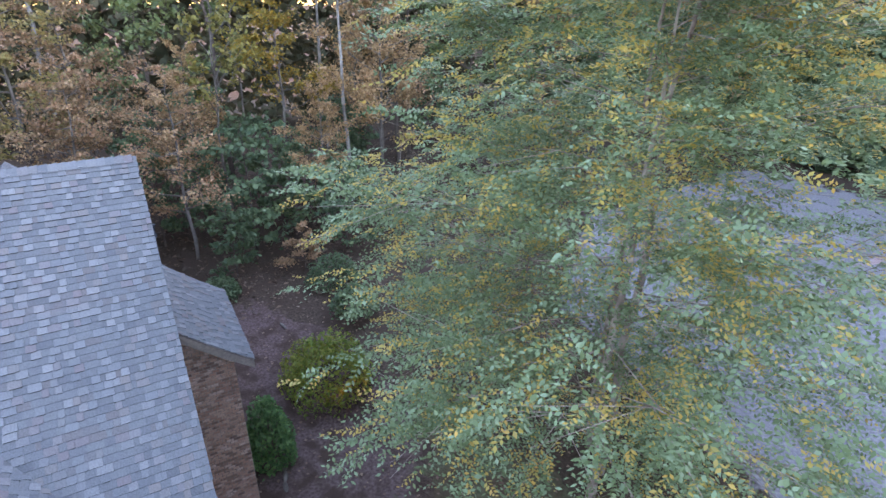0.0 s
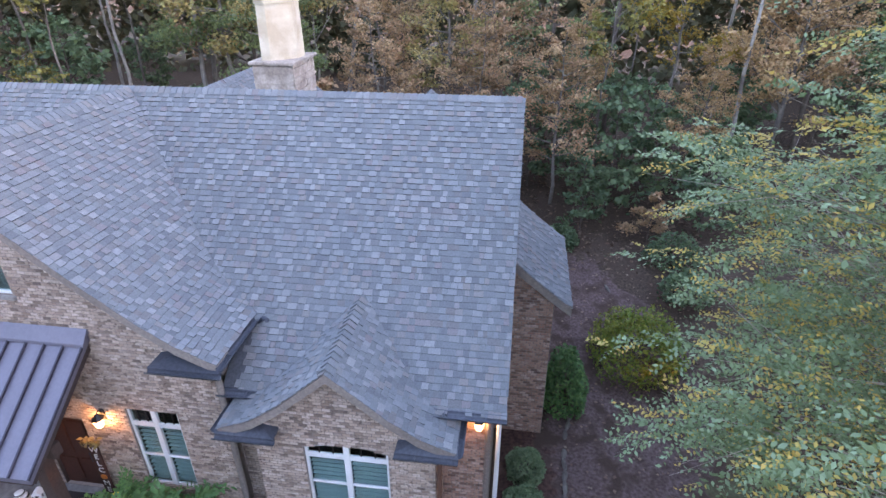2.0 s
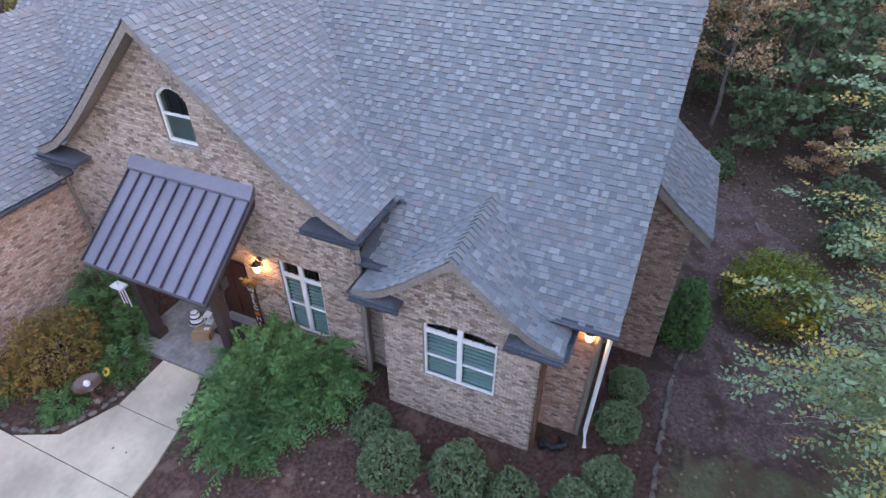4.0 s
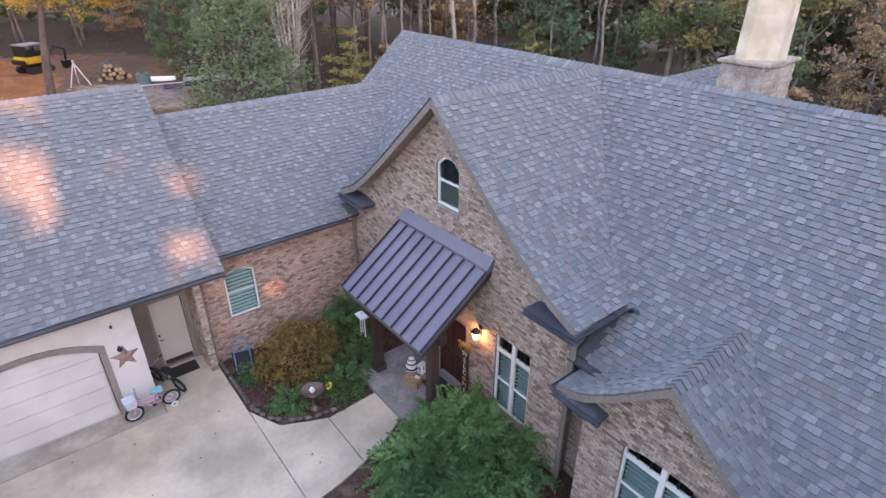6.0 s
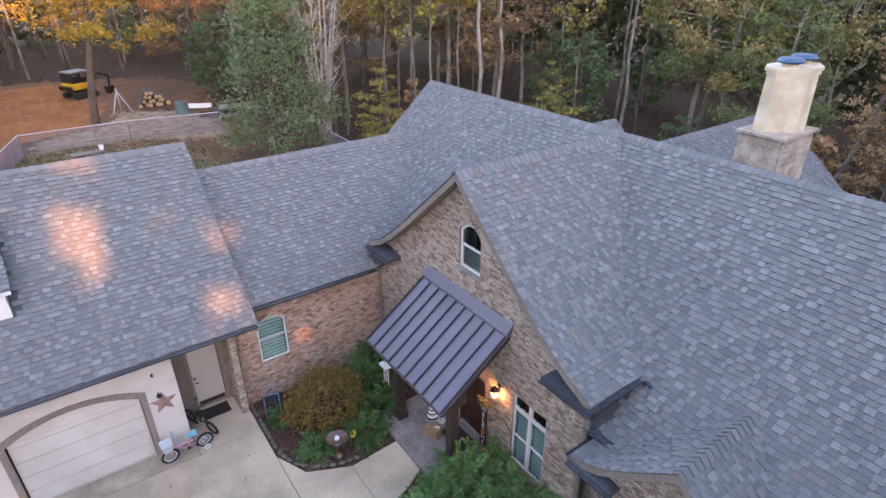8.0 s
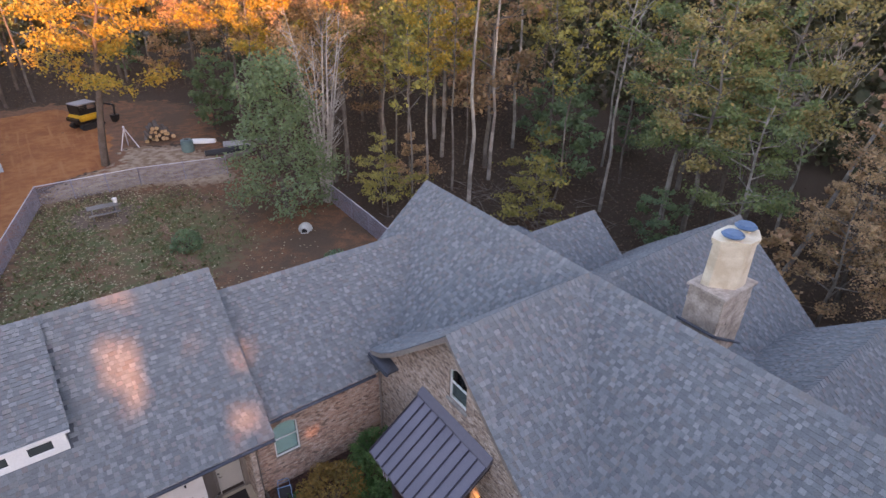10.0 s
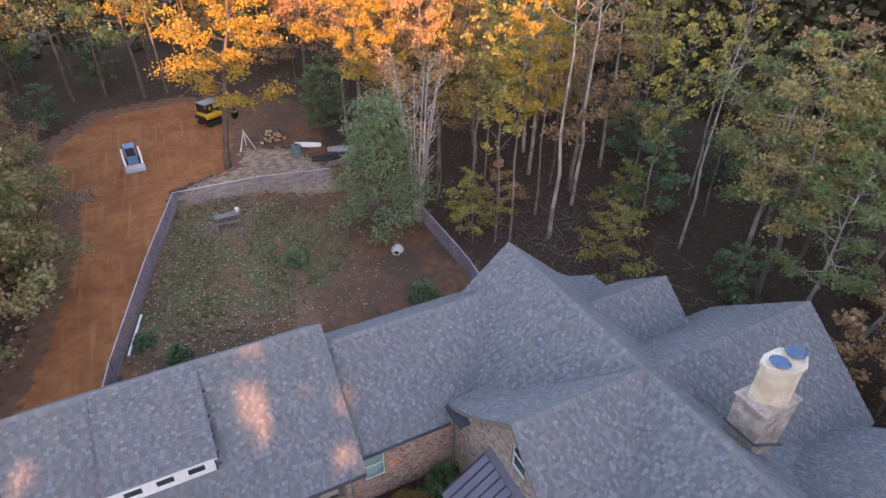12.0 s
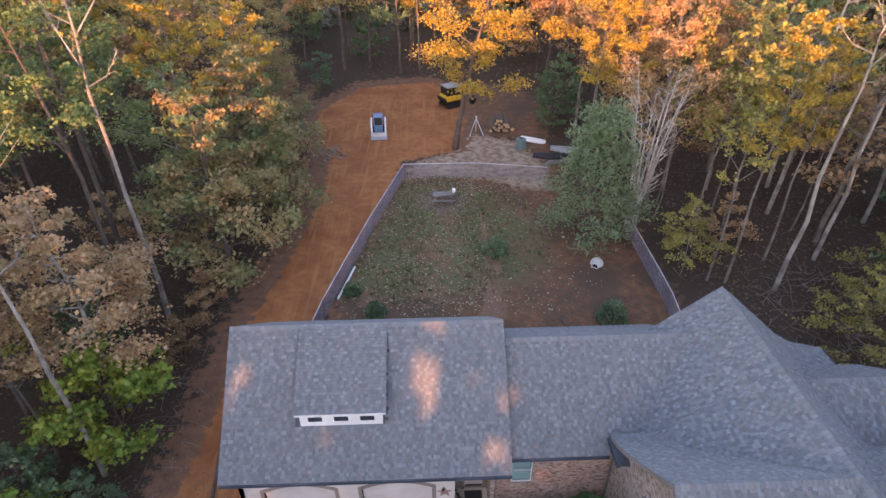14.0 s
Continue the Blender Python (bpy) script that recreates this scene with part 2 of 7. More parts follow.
MULCH = [(2.9, 15.3), (2.8, 12.6), (3.2, 11.6), (4.0, 11.2), (5.8, 11.0), (6, 8.6), (4.6, 8.9), (2.8, 8.6), (2.5, 7), (4.5, 4.4), (5, -0.8), (8, -1.6), (14, -2.2), (19, -4.5), (19, 0), (8, 0.2), (7.9, 15.3)]
GRAVEL = [(3, -11.5), (9, -13), (15, -14), (22, -22), (24, -40), (-30, -40), (-30, -12)]
GRASS = [(-14, -11), (6, -8.5), (14, -7), (13, -3.0), (7.5, -1.6), (4.5, -1.0), (4.2, 4.0), (2.4, 7), (-6, 4), (-9, 3)]


def patch(poly, xs, ys, soft):
    """1 inside an outline, falling to 0 over about soft metres outside and inside its rim."""
    p = np.array(poly, float)
    q = np.roll(p, -1, axis=0)
    best = np.full(xs.shape, 1e9)
    odd = np.zeros(xs.shape, bool)
    for (ax, ay), (bx, by) in zip(p, q):
        ex, ey = bx - ax, by - ay
        t = np.clip(((xs - ax) * ex + (ys - ay) * ey) / (ex * ex + ey * ey), 0, 1)
        best = np.minimum(best, np.hypot(xs - ax - t * ex, ys - ay - t * ey))
        if ay != by:
            odd ^= ((ay > ys) != (by > ys)) & (xs < ex * (ys - ay) / ey + ax)
    return np.clip(0.5 + np.where(odd, best, -best) / (2 * soft), 0, 1)


def axis_steps(lo, hi, fine_lo, fine_hi, step):
    mid = np.arange(fine_lo, fine_hi + step / 2, step)
    return np.concatenate([fine_lo - np.geomspace(0.8, fine_lo - lo, 26)[::-1], mid, fine_hi + np.geomspace(0.8, hi - fine_hi, 26)])


def build_ground():
    xs, ys = axis_steps(-900, 900, -24, 32, 0.5), axis_steps(-900, 900, -24, 78, 0.5)
    X, Y = np.meshgrid(xs, ys)
    Z = land(X, Y)
    rough = np.array([[noise.noise((x * 0.35, y * 0.35, 3.1)) for x in xs] for y in ys])
    flat = patch([(-9.2, 14), (-9.2, 2.5), (-3, 1), (3.5, 6.5), (6.2, 8.4), (6.2, 12), (8.5, 16), (-9, 16)], X, Y, 0.8)
    Z = Z + (rough * 0.10 - 0.02) * (1 - flat) - 0.03 * flat
    nx, ny = len(xs), len(ys)
    verts = np.stack([X.ravel(), Y.ravel(), Z.ravel()], 1)
    i = np.arange(ny - 1)[:, None] * nx + np.arange(nx - 1)[None, :]
    faces = np.stack([i, i + 1, i + 1 + nx, i + nx], -1).reshape(-1, 4)
    me = raw_mesh("ground", verts.tolist(), faces.tolist())
    for p in me.polygons:
        p.use_smooth = True
    for name, poly, soft in (("verge", VERGE, 1.2), ("clay", CLAY, 0.7), ("lawn", LAWN, 2.4), ("rut", RUT, 0.5), ("soil", SOIL, 1.0), ("sand", SAND, 1.0), ("trodden", TRODDEN, 0.7), ("mulch", MULCH, 0.25), ("litter", LITTER, 0.6), ("gravel", GRAVEL, 0.8), ("grass", GRASS, 0.9)):
        a = me.attributes.new(name, "FLOAT", "POINT")
        a.data.foreach_set("value", patch(poly, X, Y, soft).ravel().astype(np.float32))
    m = bpy.data.materials.new("ground")
    m.use_nodes = True
    t = m.node_tree
    b = t.nodes["Principled BSDF"]
    b.inputs["Roughness"].default_value, b.inputs["Specular IOR Level"].default_value = 0.95, 0.1
    pos = t.nodes.new("ShaderNodeNewGeometry").outputs["Position"]

    def tex(scale, detail=5):
        n = t.nodes.new("ShaderNodeTexNoise")
        n.inputs["Scale"].default_value, n.inputs["Detail"].default_value = scale, detail
        t.links.new(pos, n.inputs["Vector"])
        return n.outputs[0]
    big, mid, small = tex(0.35), tex(1.6), tex(11.0)
    along = t.nodes.new("ShaderNodeMapping")      # wheel marks run along the track
    along.inputs["Scale"].default_value = (2.6, 0.16, 1)
    along.inputs["Rotation"].default_value = (0, 0, radians(-9))
    t.links.new(pos, along.inputs["Vector"])
    ruts = t.nodes.new("ShaderNodeTexNoise")
    ruts.inputs["Scale"].default_value, ruts.inputs["Detail"].default_value = 1.0, 3
    t.links.new(along.outputs[0], ruts.inputs["Vector"])

    def two(c0, c1, fac, lo=0.35, hi=0.65):
        r = t.nodes.new("ShaderNodeMapRange")
        r.inputs[1].default_value, r.inputs[2].default_value = lo, hi
        t.links.new(fac, r.inputs[0])
        x = t.nodes.new("ShaderNodeMix")
        x.data_type = "RGBA"
        for k, c in ((6, c0), (7, c1)):
            if isinstance(c, tuple):
                x.inputs[k].default_value = (*c, 1)
            else:
                t.links.new(c, x.inputs[k])
        t.links.new(r.outputs[0], x.inputs[0])
        return x.outputs[2]

    colour = two(two((0.045, 0.033, 0.025), (0.105, 0.072, 0.053), small), (0.072, 0.047, 0.035), mid)
    zones = (("soil", two(two(two((0.15, 0.082, 0.052), (0.25, 0.112, 0.062), mid, 0.4, 0.62), (0.115, 0.072, 0.050), big, 0.42, 0.6), (0.085, 0.055, 0.040), small, 0.48, 0.7)),
             ("lawn", two(two(two((0.070, 0.090, 0.042), (0.125, 0.130, 0.060), small), (0.155, 0.100, 0.062), mid, 0.44, 0.60), (0.19, 0.105, 0.065), big, 0.50, 0.64)),
             ("rut", two((0.25, 0.135, 0.09), (0.17, 0.10, 0.07), small)),
             ("grass", two(two((0.075, 0.088, 0.048), (0.125, 0.118, 0.072), small), (0.095, 0.068, 0.045), mid, 0.42, 0.58)),
             ("sand", two((0.36, 0.275, 0.21), (0.22, 0.145, 0.10), mid, 0.4, 0.6)),
             ("trodden", two((0.175, 0.125, 0.098), (0.135, 0.092, 0.068), small)),
             ("verge", two((0.15, 0.082, 0.055), (0.22, 0.11, 0.068), mid)),
             ("clay", two(two(two((0.30, 0.108, 0.044), (0.38, 0.155, 0.066), mid), (0.23, 0.078, 0.035), big, 0.4, 0.7), (0.37, 0.155, 0.07), ruts.outputs[0], 0.54, 0.74)),
             ("gravel", two((0.20, 0.195, 0.21), (0.29, 0.28, 0.29), small)),
             ("mulch", two(two((0.055, 0.030, 0.025), (0.115, 0.062, 0.050), small), (0.16, 0.095, 0.075), mid, 0.56, 0.7)),
             ("litter", two(two((0.085, 0.054, 0.050), (0.165, 0.113, 0.105), small), (0.075, 0.048, 0.038), mid, 0.46, 0.62)))
    for name, c in zones:
        at = t.nodes.new("ShaderNodeAttribute")
        at.attribute_name = name
        add = t.nodes.new("ShaderNodeMath")
        add.operation = "ADD"
        t.links.new(at.outputs["Fac"], add.inputs[0])
        sub = t.nodes.new("ShaderNodeMath")
        sub.operation = "MULTIPLY_ADD"
        t.links.new(mid, sub.inputs[0])
        ragged = 1.0 if name in ("mulch", "gravel", "rut", "clay") else 2.2
        sub.inputs[1].default_value, sub.inputs[2].default_value = ragged, -ragged / 2
        t.links.new(sub.outputs[0], add.inputs[1])
        colour = two(colour, c, add.outputs[0], 0.42, 0.58)
    t.links.new(colour, b.inputs["Base Color"])
    bp = t.nodes.new("ShaderNodeBump")
    bp.inputs["Strength"].default_value, bp.inputs["Distance"].default_value = 0.8, 0.06
    t.links.new(small, bp.inputs["Height"])
    t.links.new(bp.outputs[0], b.inputs["Normal"])
    me.materials.append(m)
    return tagged(new("ground", me), "leaf-strewn ground with red clay track, patchy lawn and mulch", "ground", kind="structure")


build_ground()

# concrete drive and walk, in slabs with sunken joints
SLABS = [
    [(-9.0, 13.9), (-9.0, 8.9), (-3.3, 8.9), (-3.3, 13.9)], [(-3.28, 13.9), (-3.28, 8.9), (2.72, 8.9), (2.72, 12.6), (2.72, 13.9)],
    [(-9.0, 14.66), (-9.0, 13.92), (0.93, 13.92), (0.93, 14.66)], [(0.95, 15.9), (0.95, 13.92), (2.72, 13.92), (2.72, 15.6), (2.4, 15.9)],
    [(-9.0, 8.88), (-9.0, 3.0), (-3.3, 2.2), (-3.3, 8.88)], [(-3.28, 8.88), (-3.28, 2.2), (1.5, 5.2), (2.72, 7.6), (2.72, 8.88)],
    [(2.74, 12.5), (2.74, 8.75), (3.5, 8.85), (4.35, 9.05), (4.35, 10.95), (3.9, 11.15), (3.2, 11.5)], [(4.37, 10.93), (4.37, 9.06), (5.2, 9.35), (5.88, 9.7), (5.88, 11.0)],
]
drive = thing("driveway", "pale weathered concrete driveway and curved front walk", "driveway", kind="structure")
for i, s in enumerate(SLABS):
    part("slab", prism(s, -0.12, 0.025, "z"), M_apron if i == 2 else M_concrete, drive)

# ---- house ----
house = thing("brick_house", "brick house with steep grey shingle roofs", "house")
ROOFS = []    # (x0, x1, y0, y1, height function), to tell which roof lies on top


class Slope:
    """One roof slope: a line of (run, height) from ridge to eave, drawn out along the ridge."""

    def __init__(self, along, ridge, sign, line, a0, a1):
        self.along, self.ridge, self.sign, self.line, self.a0, self.a1 = along, ridge, sign, line, a0, a1
        run = line[-1][0]
        lo, hi = sorted((ridge, ridge + sign * run))
        self.rect = (a0, a1, lo, hi) if along == "x" else (lo, hi, a0, a1)
        self.len = [0.0]
        for (h0, z0), (h1, z1) in zip(line, line[1:]):
            self.len.append(self.len[-1] + math.hypot(h1 - h0, z1 - z0))
        ROOFS.append(self)

    def height(self, x, y):
        x0, x1, y0, y1 = self.rect
        if not (x0 <= x <= x1 and y0 <= y <= y1):
            return -99
        h = abs((y if self.along == "x" else x) - self.ridge)
        return float(np.interp(h, [p[0] for p in self.line], [p[1] for p in self.line]))

    def at(self, a, s, lift=0.0):
        """The point a along the ridge and s metres down the slope, lifted off it."""
        i = max(0, min(len(self.line) - 2, int(np.searchsorted(self.len, s)) - 1))
        t = (s - self.len[i]) / (self.len[i + 1] - self.len[i])
        (h0, z0), (h1, z1) = self.line[i], self.line[i + 1]
        L = self.len[i + 1] - self.len[i]
        h, z = h0 + t * (h1 - h0) + lift * (z0 - z1) / L, z0 + t * (z1 - z0) + lift * (h1 - h0) / L
        o = self.ridge + self.sign * h
        return (a, o, z) if self.along == "x" else (o, a, z)


def straight(z0, z1, run):
    return [(0, z0), (run, z1)]


BELL = [(0, 8.40), (2.4, 6.27), (3.3, 5.52), (4.0, 5.03), (4.79, 4.66)]
BAY = [(0, 5.05), (1.05, 4.13), (1.6, 3.74), (2.30, 3.45)]
MAIN = [(0, 8.40), (3.5, 5.33), (4.6, 4.40), (5.6, 3.68)]
SLOPES = dict(
    main_west=Slope("y", 13.6, -1, MAIN, 0.09, 5.92),
    main_middle=Slope("y", 13.6, -1, MAIN[:3], 5.92, 15.1),
    main_corner=Slope("y", 13.6, -1, MAIN, 15.1, 20.27),
    main_east=Slope("y", 13.6, 1, [(0, 8.40), (3.5, 5.33), (4.4, 4.75), (6.24, 4.24)], 0.09, 20.27),
    gable_south=Slope("x", 10.34, -1, BELL, 7.52, 13.6), gable_north=Slope("x", 10.34, 1, BELL, 7.52, 13.6),
    rear_south=Slope("x", 10.8, -1, straight(7.48, 3.8, 4.5), 13.8, 24.4), rear_north=Slope("x", 10.8, 1, straight(7.48, 3.8, 4.5), 13.8, 24.4),
    link_south=Slope("x", 18.8, -1, straight(6.88, 3.80, 4.05), 3.0, 12.0), link_north=Slope("x", 18.8, 1, straight(6.88, 3.80, 4.05), 3.0, 12.0),
    garage_south=Slope("x", 19.05, -1, straight(7.79, 3.67, 4.98), -8.86, 3.26), garage_north=Slope("x", 19.05, 1, straight(7.79, 3.67, 4.98), -8.86, 3.26),
    bay_south=Slope("x", 3.28, -1, BAY, 7.12, 11.9), bay_north=Slope("x", 3.28, 1, BAY, 7.12, 11.9),
    wing_south=Slope("x", 3.82, -1, straight(6.60, 3.8, 3.40), 14.6, 22.7), wing_north=Slope("x", 3.82, 1, straight(6.60, 3.8, 3.40), 14.6, 22.7),
    sun_south=Slope("x", 16.2, -1, straight(6.49, 4.2, 2.9), 15.0, 21.0), sun_north=Slope("x", 16.2, 1, straight(6.49, 4.2, 2.9), 15.0, 21.0),
    side=Slope("x", 0.45, -1, [(0, 5.45), (0.6, 4.90), (1.2, 4.40), (1.77, 3.97)], 11.4, 15.2),
)
SLOPES["dormer"] = Slope("x", 18.95, -1, straight(7.80, 5.82, 3.22), -5.76, -1.94)


def build_roof(name, s):
    """The deck with its thickness, as a part of the house."""
    bm = bmesh.new()
    th = 0.10
    rows = []
    for L in s.len:
        rows.append([[bm.verts.new(s.at(a, L, -k * th - 0.004)) for a in (s.a0 + 0.07, s.a1 - 0.07)] for k in (0, 1)])
    for r0, r1 in zip(rows, rows[1:]):
        bm.faces.new((r0[0][0], r0[0][1], r1[0][1], r1[0][0]))
        bm.faces.new((r0[1][0], r1[1][0], r1[1][1], r0[1][1]))
        for k in (0, 1):
            bm.faces.new((r0[0][k], r1[0][k], r1[1][k], r0[1][k]))
    for r in (rows[0], rows[-1]):
        bm.faces.new((r[0][0], r[0][1], r[1][1], r[1][0]))
    return part("roof", bm, M_deck, house, "grey asphalt shingle roof slope")


ROOF_PARTS = {k: build_roof(k, s) for k, s in SLOPES.items()}


def wall(name, outline, lo, hi, axis, holes=(), material=None, label="brick wall"):
    return part(name, prism(outline, lo, hi, axis, holes), material or M_mortar, house, label)


def rect(a0, a1, z0, z1):
    return [(a0, z0), (a1, z0), (a1, z1), (a0, z1)]


def arched(a0, a1, z0, z1, rise, n=8):
    """A rectangle with a segmental head."""
    pts = [(a0, z0), (a1, z0)]
    for i in range(n + 1):
        u = i / n
        pts.append((a1 + (a0 - a1) * u, z1 - rise * (2 * u - 1) ** 2))
    return pts


UPWIN = arched(9.79, 10.68, 5.58, 6.92, 0.24)
ENTWIN = rect(7.03, 8.24, 0.48, 2.84)
FDOOR = rect(9.40, 10.55, 0.12, 2.35)
BAYWIN = arched(2.31, 4.02, 1.19, 3.03, 0.14)
LINKWIN = arched(3.46, 4.40, 1.37, 3.0, 0.16)
SDOOR = rect(1.42, 2.32, 0.06, 2.36)
GD = [arched(-7.37, -4.32, 0.0, 2.62, 0.42, 12), arched(-3.15, -0.08, 0.0, 2.62, 0.42, 12)]

GABLE_OUT = [(5.93, -0.5), (15.2, -0.5), (15.2, 4.35), (14.75, 4.55), (13.64, 5.35), (12.74, 6.1), (10.34, 8.22), (7.94, 6.1), (7.04, 5.35), (5.93, 4.5)]
WALLS = dict(
    wall_gable=("x", 7.95, 8.2, GABLE_OUT, [UPWIN, ENTWIN, FDOOR]),
    wall_bay=("x", 7.40, 7.6, [(1.38, -0.6), (5.02, -0.6), (5.02, 3.42), (4.6, 3.75), (3.28, 4.85), (1.9, 3.75), (1.38, 3.42)], [BAYWIN]),
    wall_main=("x", 8.30, 8.5, [(0.38, -0.6), (1.6, -0.6), (1.6, 3.75), (0.38, 3.75)], []),
    wall_recess=("x", 8.30, 8.45, [(4.6, -0.6), (5.93, -0.6), (5.93, 3.75), (4.6, 3.75)], []),
    wall_side=("x", 11.75, 12.0, [(-0.93, -0.8), (0.4, -0.8), (0.4, 5.2), (-0.93, 4.0)], []),
    wall_bay_side=("y", 1.38, 1.5, rect(7.4, 8.3, -0.6, 3.42), []),
    wall_link=("y", 15.2, 15.4, [(2.55, -0.2), (7.94, -0.2), (7.94, 3.9), (2.55, 3.9)], [LINKWIN]),
)
WALL_PARTS = {}
for k, (ax, lo, hi, out, holes) in WALLS.items():
    WALL_PARTS[k] = wall("wall", out, lo, hi, ax, holes)
# walls that close the house round the back, and returns
wall("wall", rect(7.4, 8.3, -0.6, 3.42), 4.82, 5.02, "y")
wall("wall", rect(7.95, 8.45, -0.5, 4.4), 5.93, 6.1, "y")
wall("wall", [(8.5, -0.8), (19.4, -0.8), (19.4, 4.2), (17.1, 5.1), (13.6, 8.15), (10.1, 5.1), (8.5, 3.7)], 0.38, 0.6, "y")
wall("wall", rect(12.0, 14.8, -0.8, 4.2), -0.93, -0.7, "y")
wall("wall", [(-0.7, -0.8), (0.38, -0.8), (0.38, 5.15), (-0.7, 4.15)], 14.6, 14.8, "x")
wall("wall", [(0.6, -0.2), (19.9, -0.2), (19.9, 4.2), (0.6, 4.2)], 19.2, 19.4, "x")
wall("wall", [(6.8, -0.2), (14.7, -0.2), (14.7, 4.0), (10.8, 7.2), (6.8, 4.0)], 23.9, 24.1, "x")
wall("wall", [(0.7, -0.6), (6.9, -0.6), (6.9, 3.9), (3.82, 6.35), (0.7, 3.9)], 22.2, 22.4, "x")
wall("wall", [(13.7, -0.2), (18.7, -0.2), (18.7, 4.2), (16.2, 6.3), (13.7, 4.2)], 20.4, 20.6, "x")
wall("wall", [(8.2, -0.2), (19.4, -0.2), (19.4, 4.2), (17.1, 5.1), (13.6, 8.15), (10.1, 5.1), (8.2, 4.2)], 19.8, 20.0, "y")
wall("wall", rect(-8.4, 12, -0.2, 3.6), 22.2, 22.4, "y")
# garage front and ends
wall("wall", rect(-8.4, 0.9, -0.2, 3.62), 14.6, 14.8, "y", GD, M_garage, "cream painted garage wall")
wall("wall", [(14.6, -0.2), (23.5, -0.2), (23.5, 3.6), (19.05, 7.6), (14.6, 3.6)], -8.4, -8.2, "x", (), M_garage, "cream gable wall")
END_WALL = wall("wall", [(14.82, -0.2), (23.5, -0.2), (23.5, 3.7), (19.05, 7.6), (14.82, 3.7)], 2.5, 2.7, "x")
wall("wall", rect(0.9, 2.5, -0.2, 3.6), 15.9, 16.1, "y", [SDOOR])
wall("wall", rect(14.82, 15.9, -0.2, 3.6), 0.7, 0.9, "x", (), M_trim, "taupe side of the entry recess")

# ---- trim, gutters, openings ----
def along_slope(s, a, w, drop, name, material, label):
    """A board that follows a slope's line at a, w wide along the ridge and drop deep."""
    bm = bmesh.new()
    rows = []
    for L in s.len:
        rows.append([bm.verts.new(Vector(s.at(a + da, L, 0)) - Vector((0, 0, dz))) for da, dz in ((0, 0.03), (w, 0.03), (w, drop * 1.2), (0, drop * 1.2))])
    for r0, r1 in zip(rows, rows[1:]):
        for k in range(4):
            bm.faces.new((r0[k], r0[(k + 1) % 4], r1[(k + 1) % 4], r1[k]))
    bm.faces.new(rows[0])
    bm.faces.new(rows[-1][::-1])
    return part(name, bm, material, house, label)


for k in ("gable_south", "gable_north", "bay_south", "bay_north"):
    along_slope(SLOPES[k], SLOPES[k].a0 + 0.012, 0.05, 0.19, "rake_board", M_trim, "taupe rake board")
    along_slope(SLOPES[k], SLOPES[k].a0 + 0.07, 0.40, 0.14, "soffit", M_trim, "taupe soffit")
for k, a in (("main_west", 0.10), ("side", 11.41), ("garage_south", 3.19), ("garage_south", -8.85), ("garage_north", -8.85), ("main_corner", 20.2), ("main_east", 20.2), ("main_east", 0.10), ("rear_south", 24.33), ("rear_north", 24.33), ("wing_south", 21.43), ("wing_north", 21.43), ("link_south", 3.3)):
    along_slope(SLOPES[k], a, 0.05, 0.22, "rake_board", M_trim, "taupe rake board")


def gutter(p0, p1, label="dark half-round gutter", k=1.0):
    p0, p1 = Vector(p0), Vector(p1)
    d = (p1 - p0).normalized()
    side = d.cross(Vector((0, 0, 1)))
    bm = bmesh.new()
    prof = [(0.075 * math.cos(a), 0.075 * math.sin(a)) for a in np.linspace(math.pi, math.tau, 7)] + [(0.085, 0.012), (0.066, 0.006)]
    prof += [(0.064 * math.cos(a), 0.064 * math.sin(a)) for a in np.linspace(math.tau, math.pi, 7)]
    rings = [[bm.verts.new(p + side * u * k + Vector((0, 0, v * k))) for u, v in prof] for p in (p0, p1)]
    n = len(prof)
    for k in range(n):
        bm.faces.new((rings[0][k], rings[0][(k + 1) % n], rings[1][(k + 1) % n], rings[1][k]))
    bm.faces.new(rings[0])
    bm.faces.new(rings[1][::-1])
    for q in np.arange(0.4, (p1 - p0).length, 0.8):     # hangers
        c = p0 + d * q
        add_box(bm, (-0.008, -0.08, 0.0), (0.008, 0.08, 0.014), 0, Matrix.Translation(c) @ d.to_track_quat("X", "Z").to_matrix().to_4x4())
    return part("gutter", bm, M_gutter, house, label)


gutter((-8.84, 14.0, 3.62), (3.24, 14.0, 3.62))
gutter((3.3, 14.68, 3.75), (7.5, 14.68, 3.75))
gutter((7.87, 0.08, 3.66), (7.87, 1.55, 3.66), k=1.35)
gutter((7.87, 4.9, 3.66), (7.87, 5.9, 3.66), k=1.35)
gutter((7.5, 5.49, 4.60), (9.35, 5.49, 4.60))
gutter((7.12, 0.92, 3.40), (8.3, 0.92, 3.40))
gutter((7.12, 5.64, 3.40), (8.3, 5.64, 3.40))

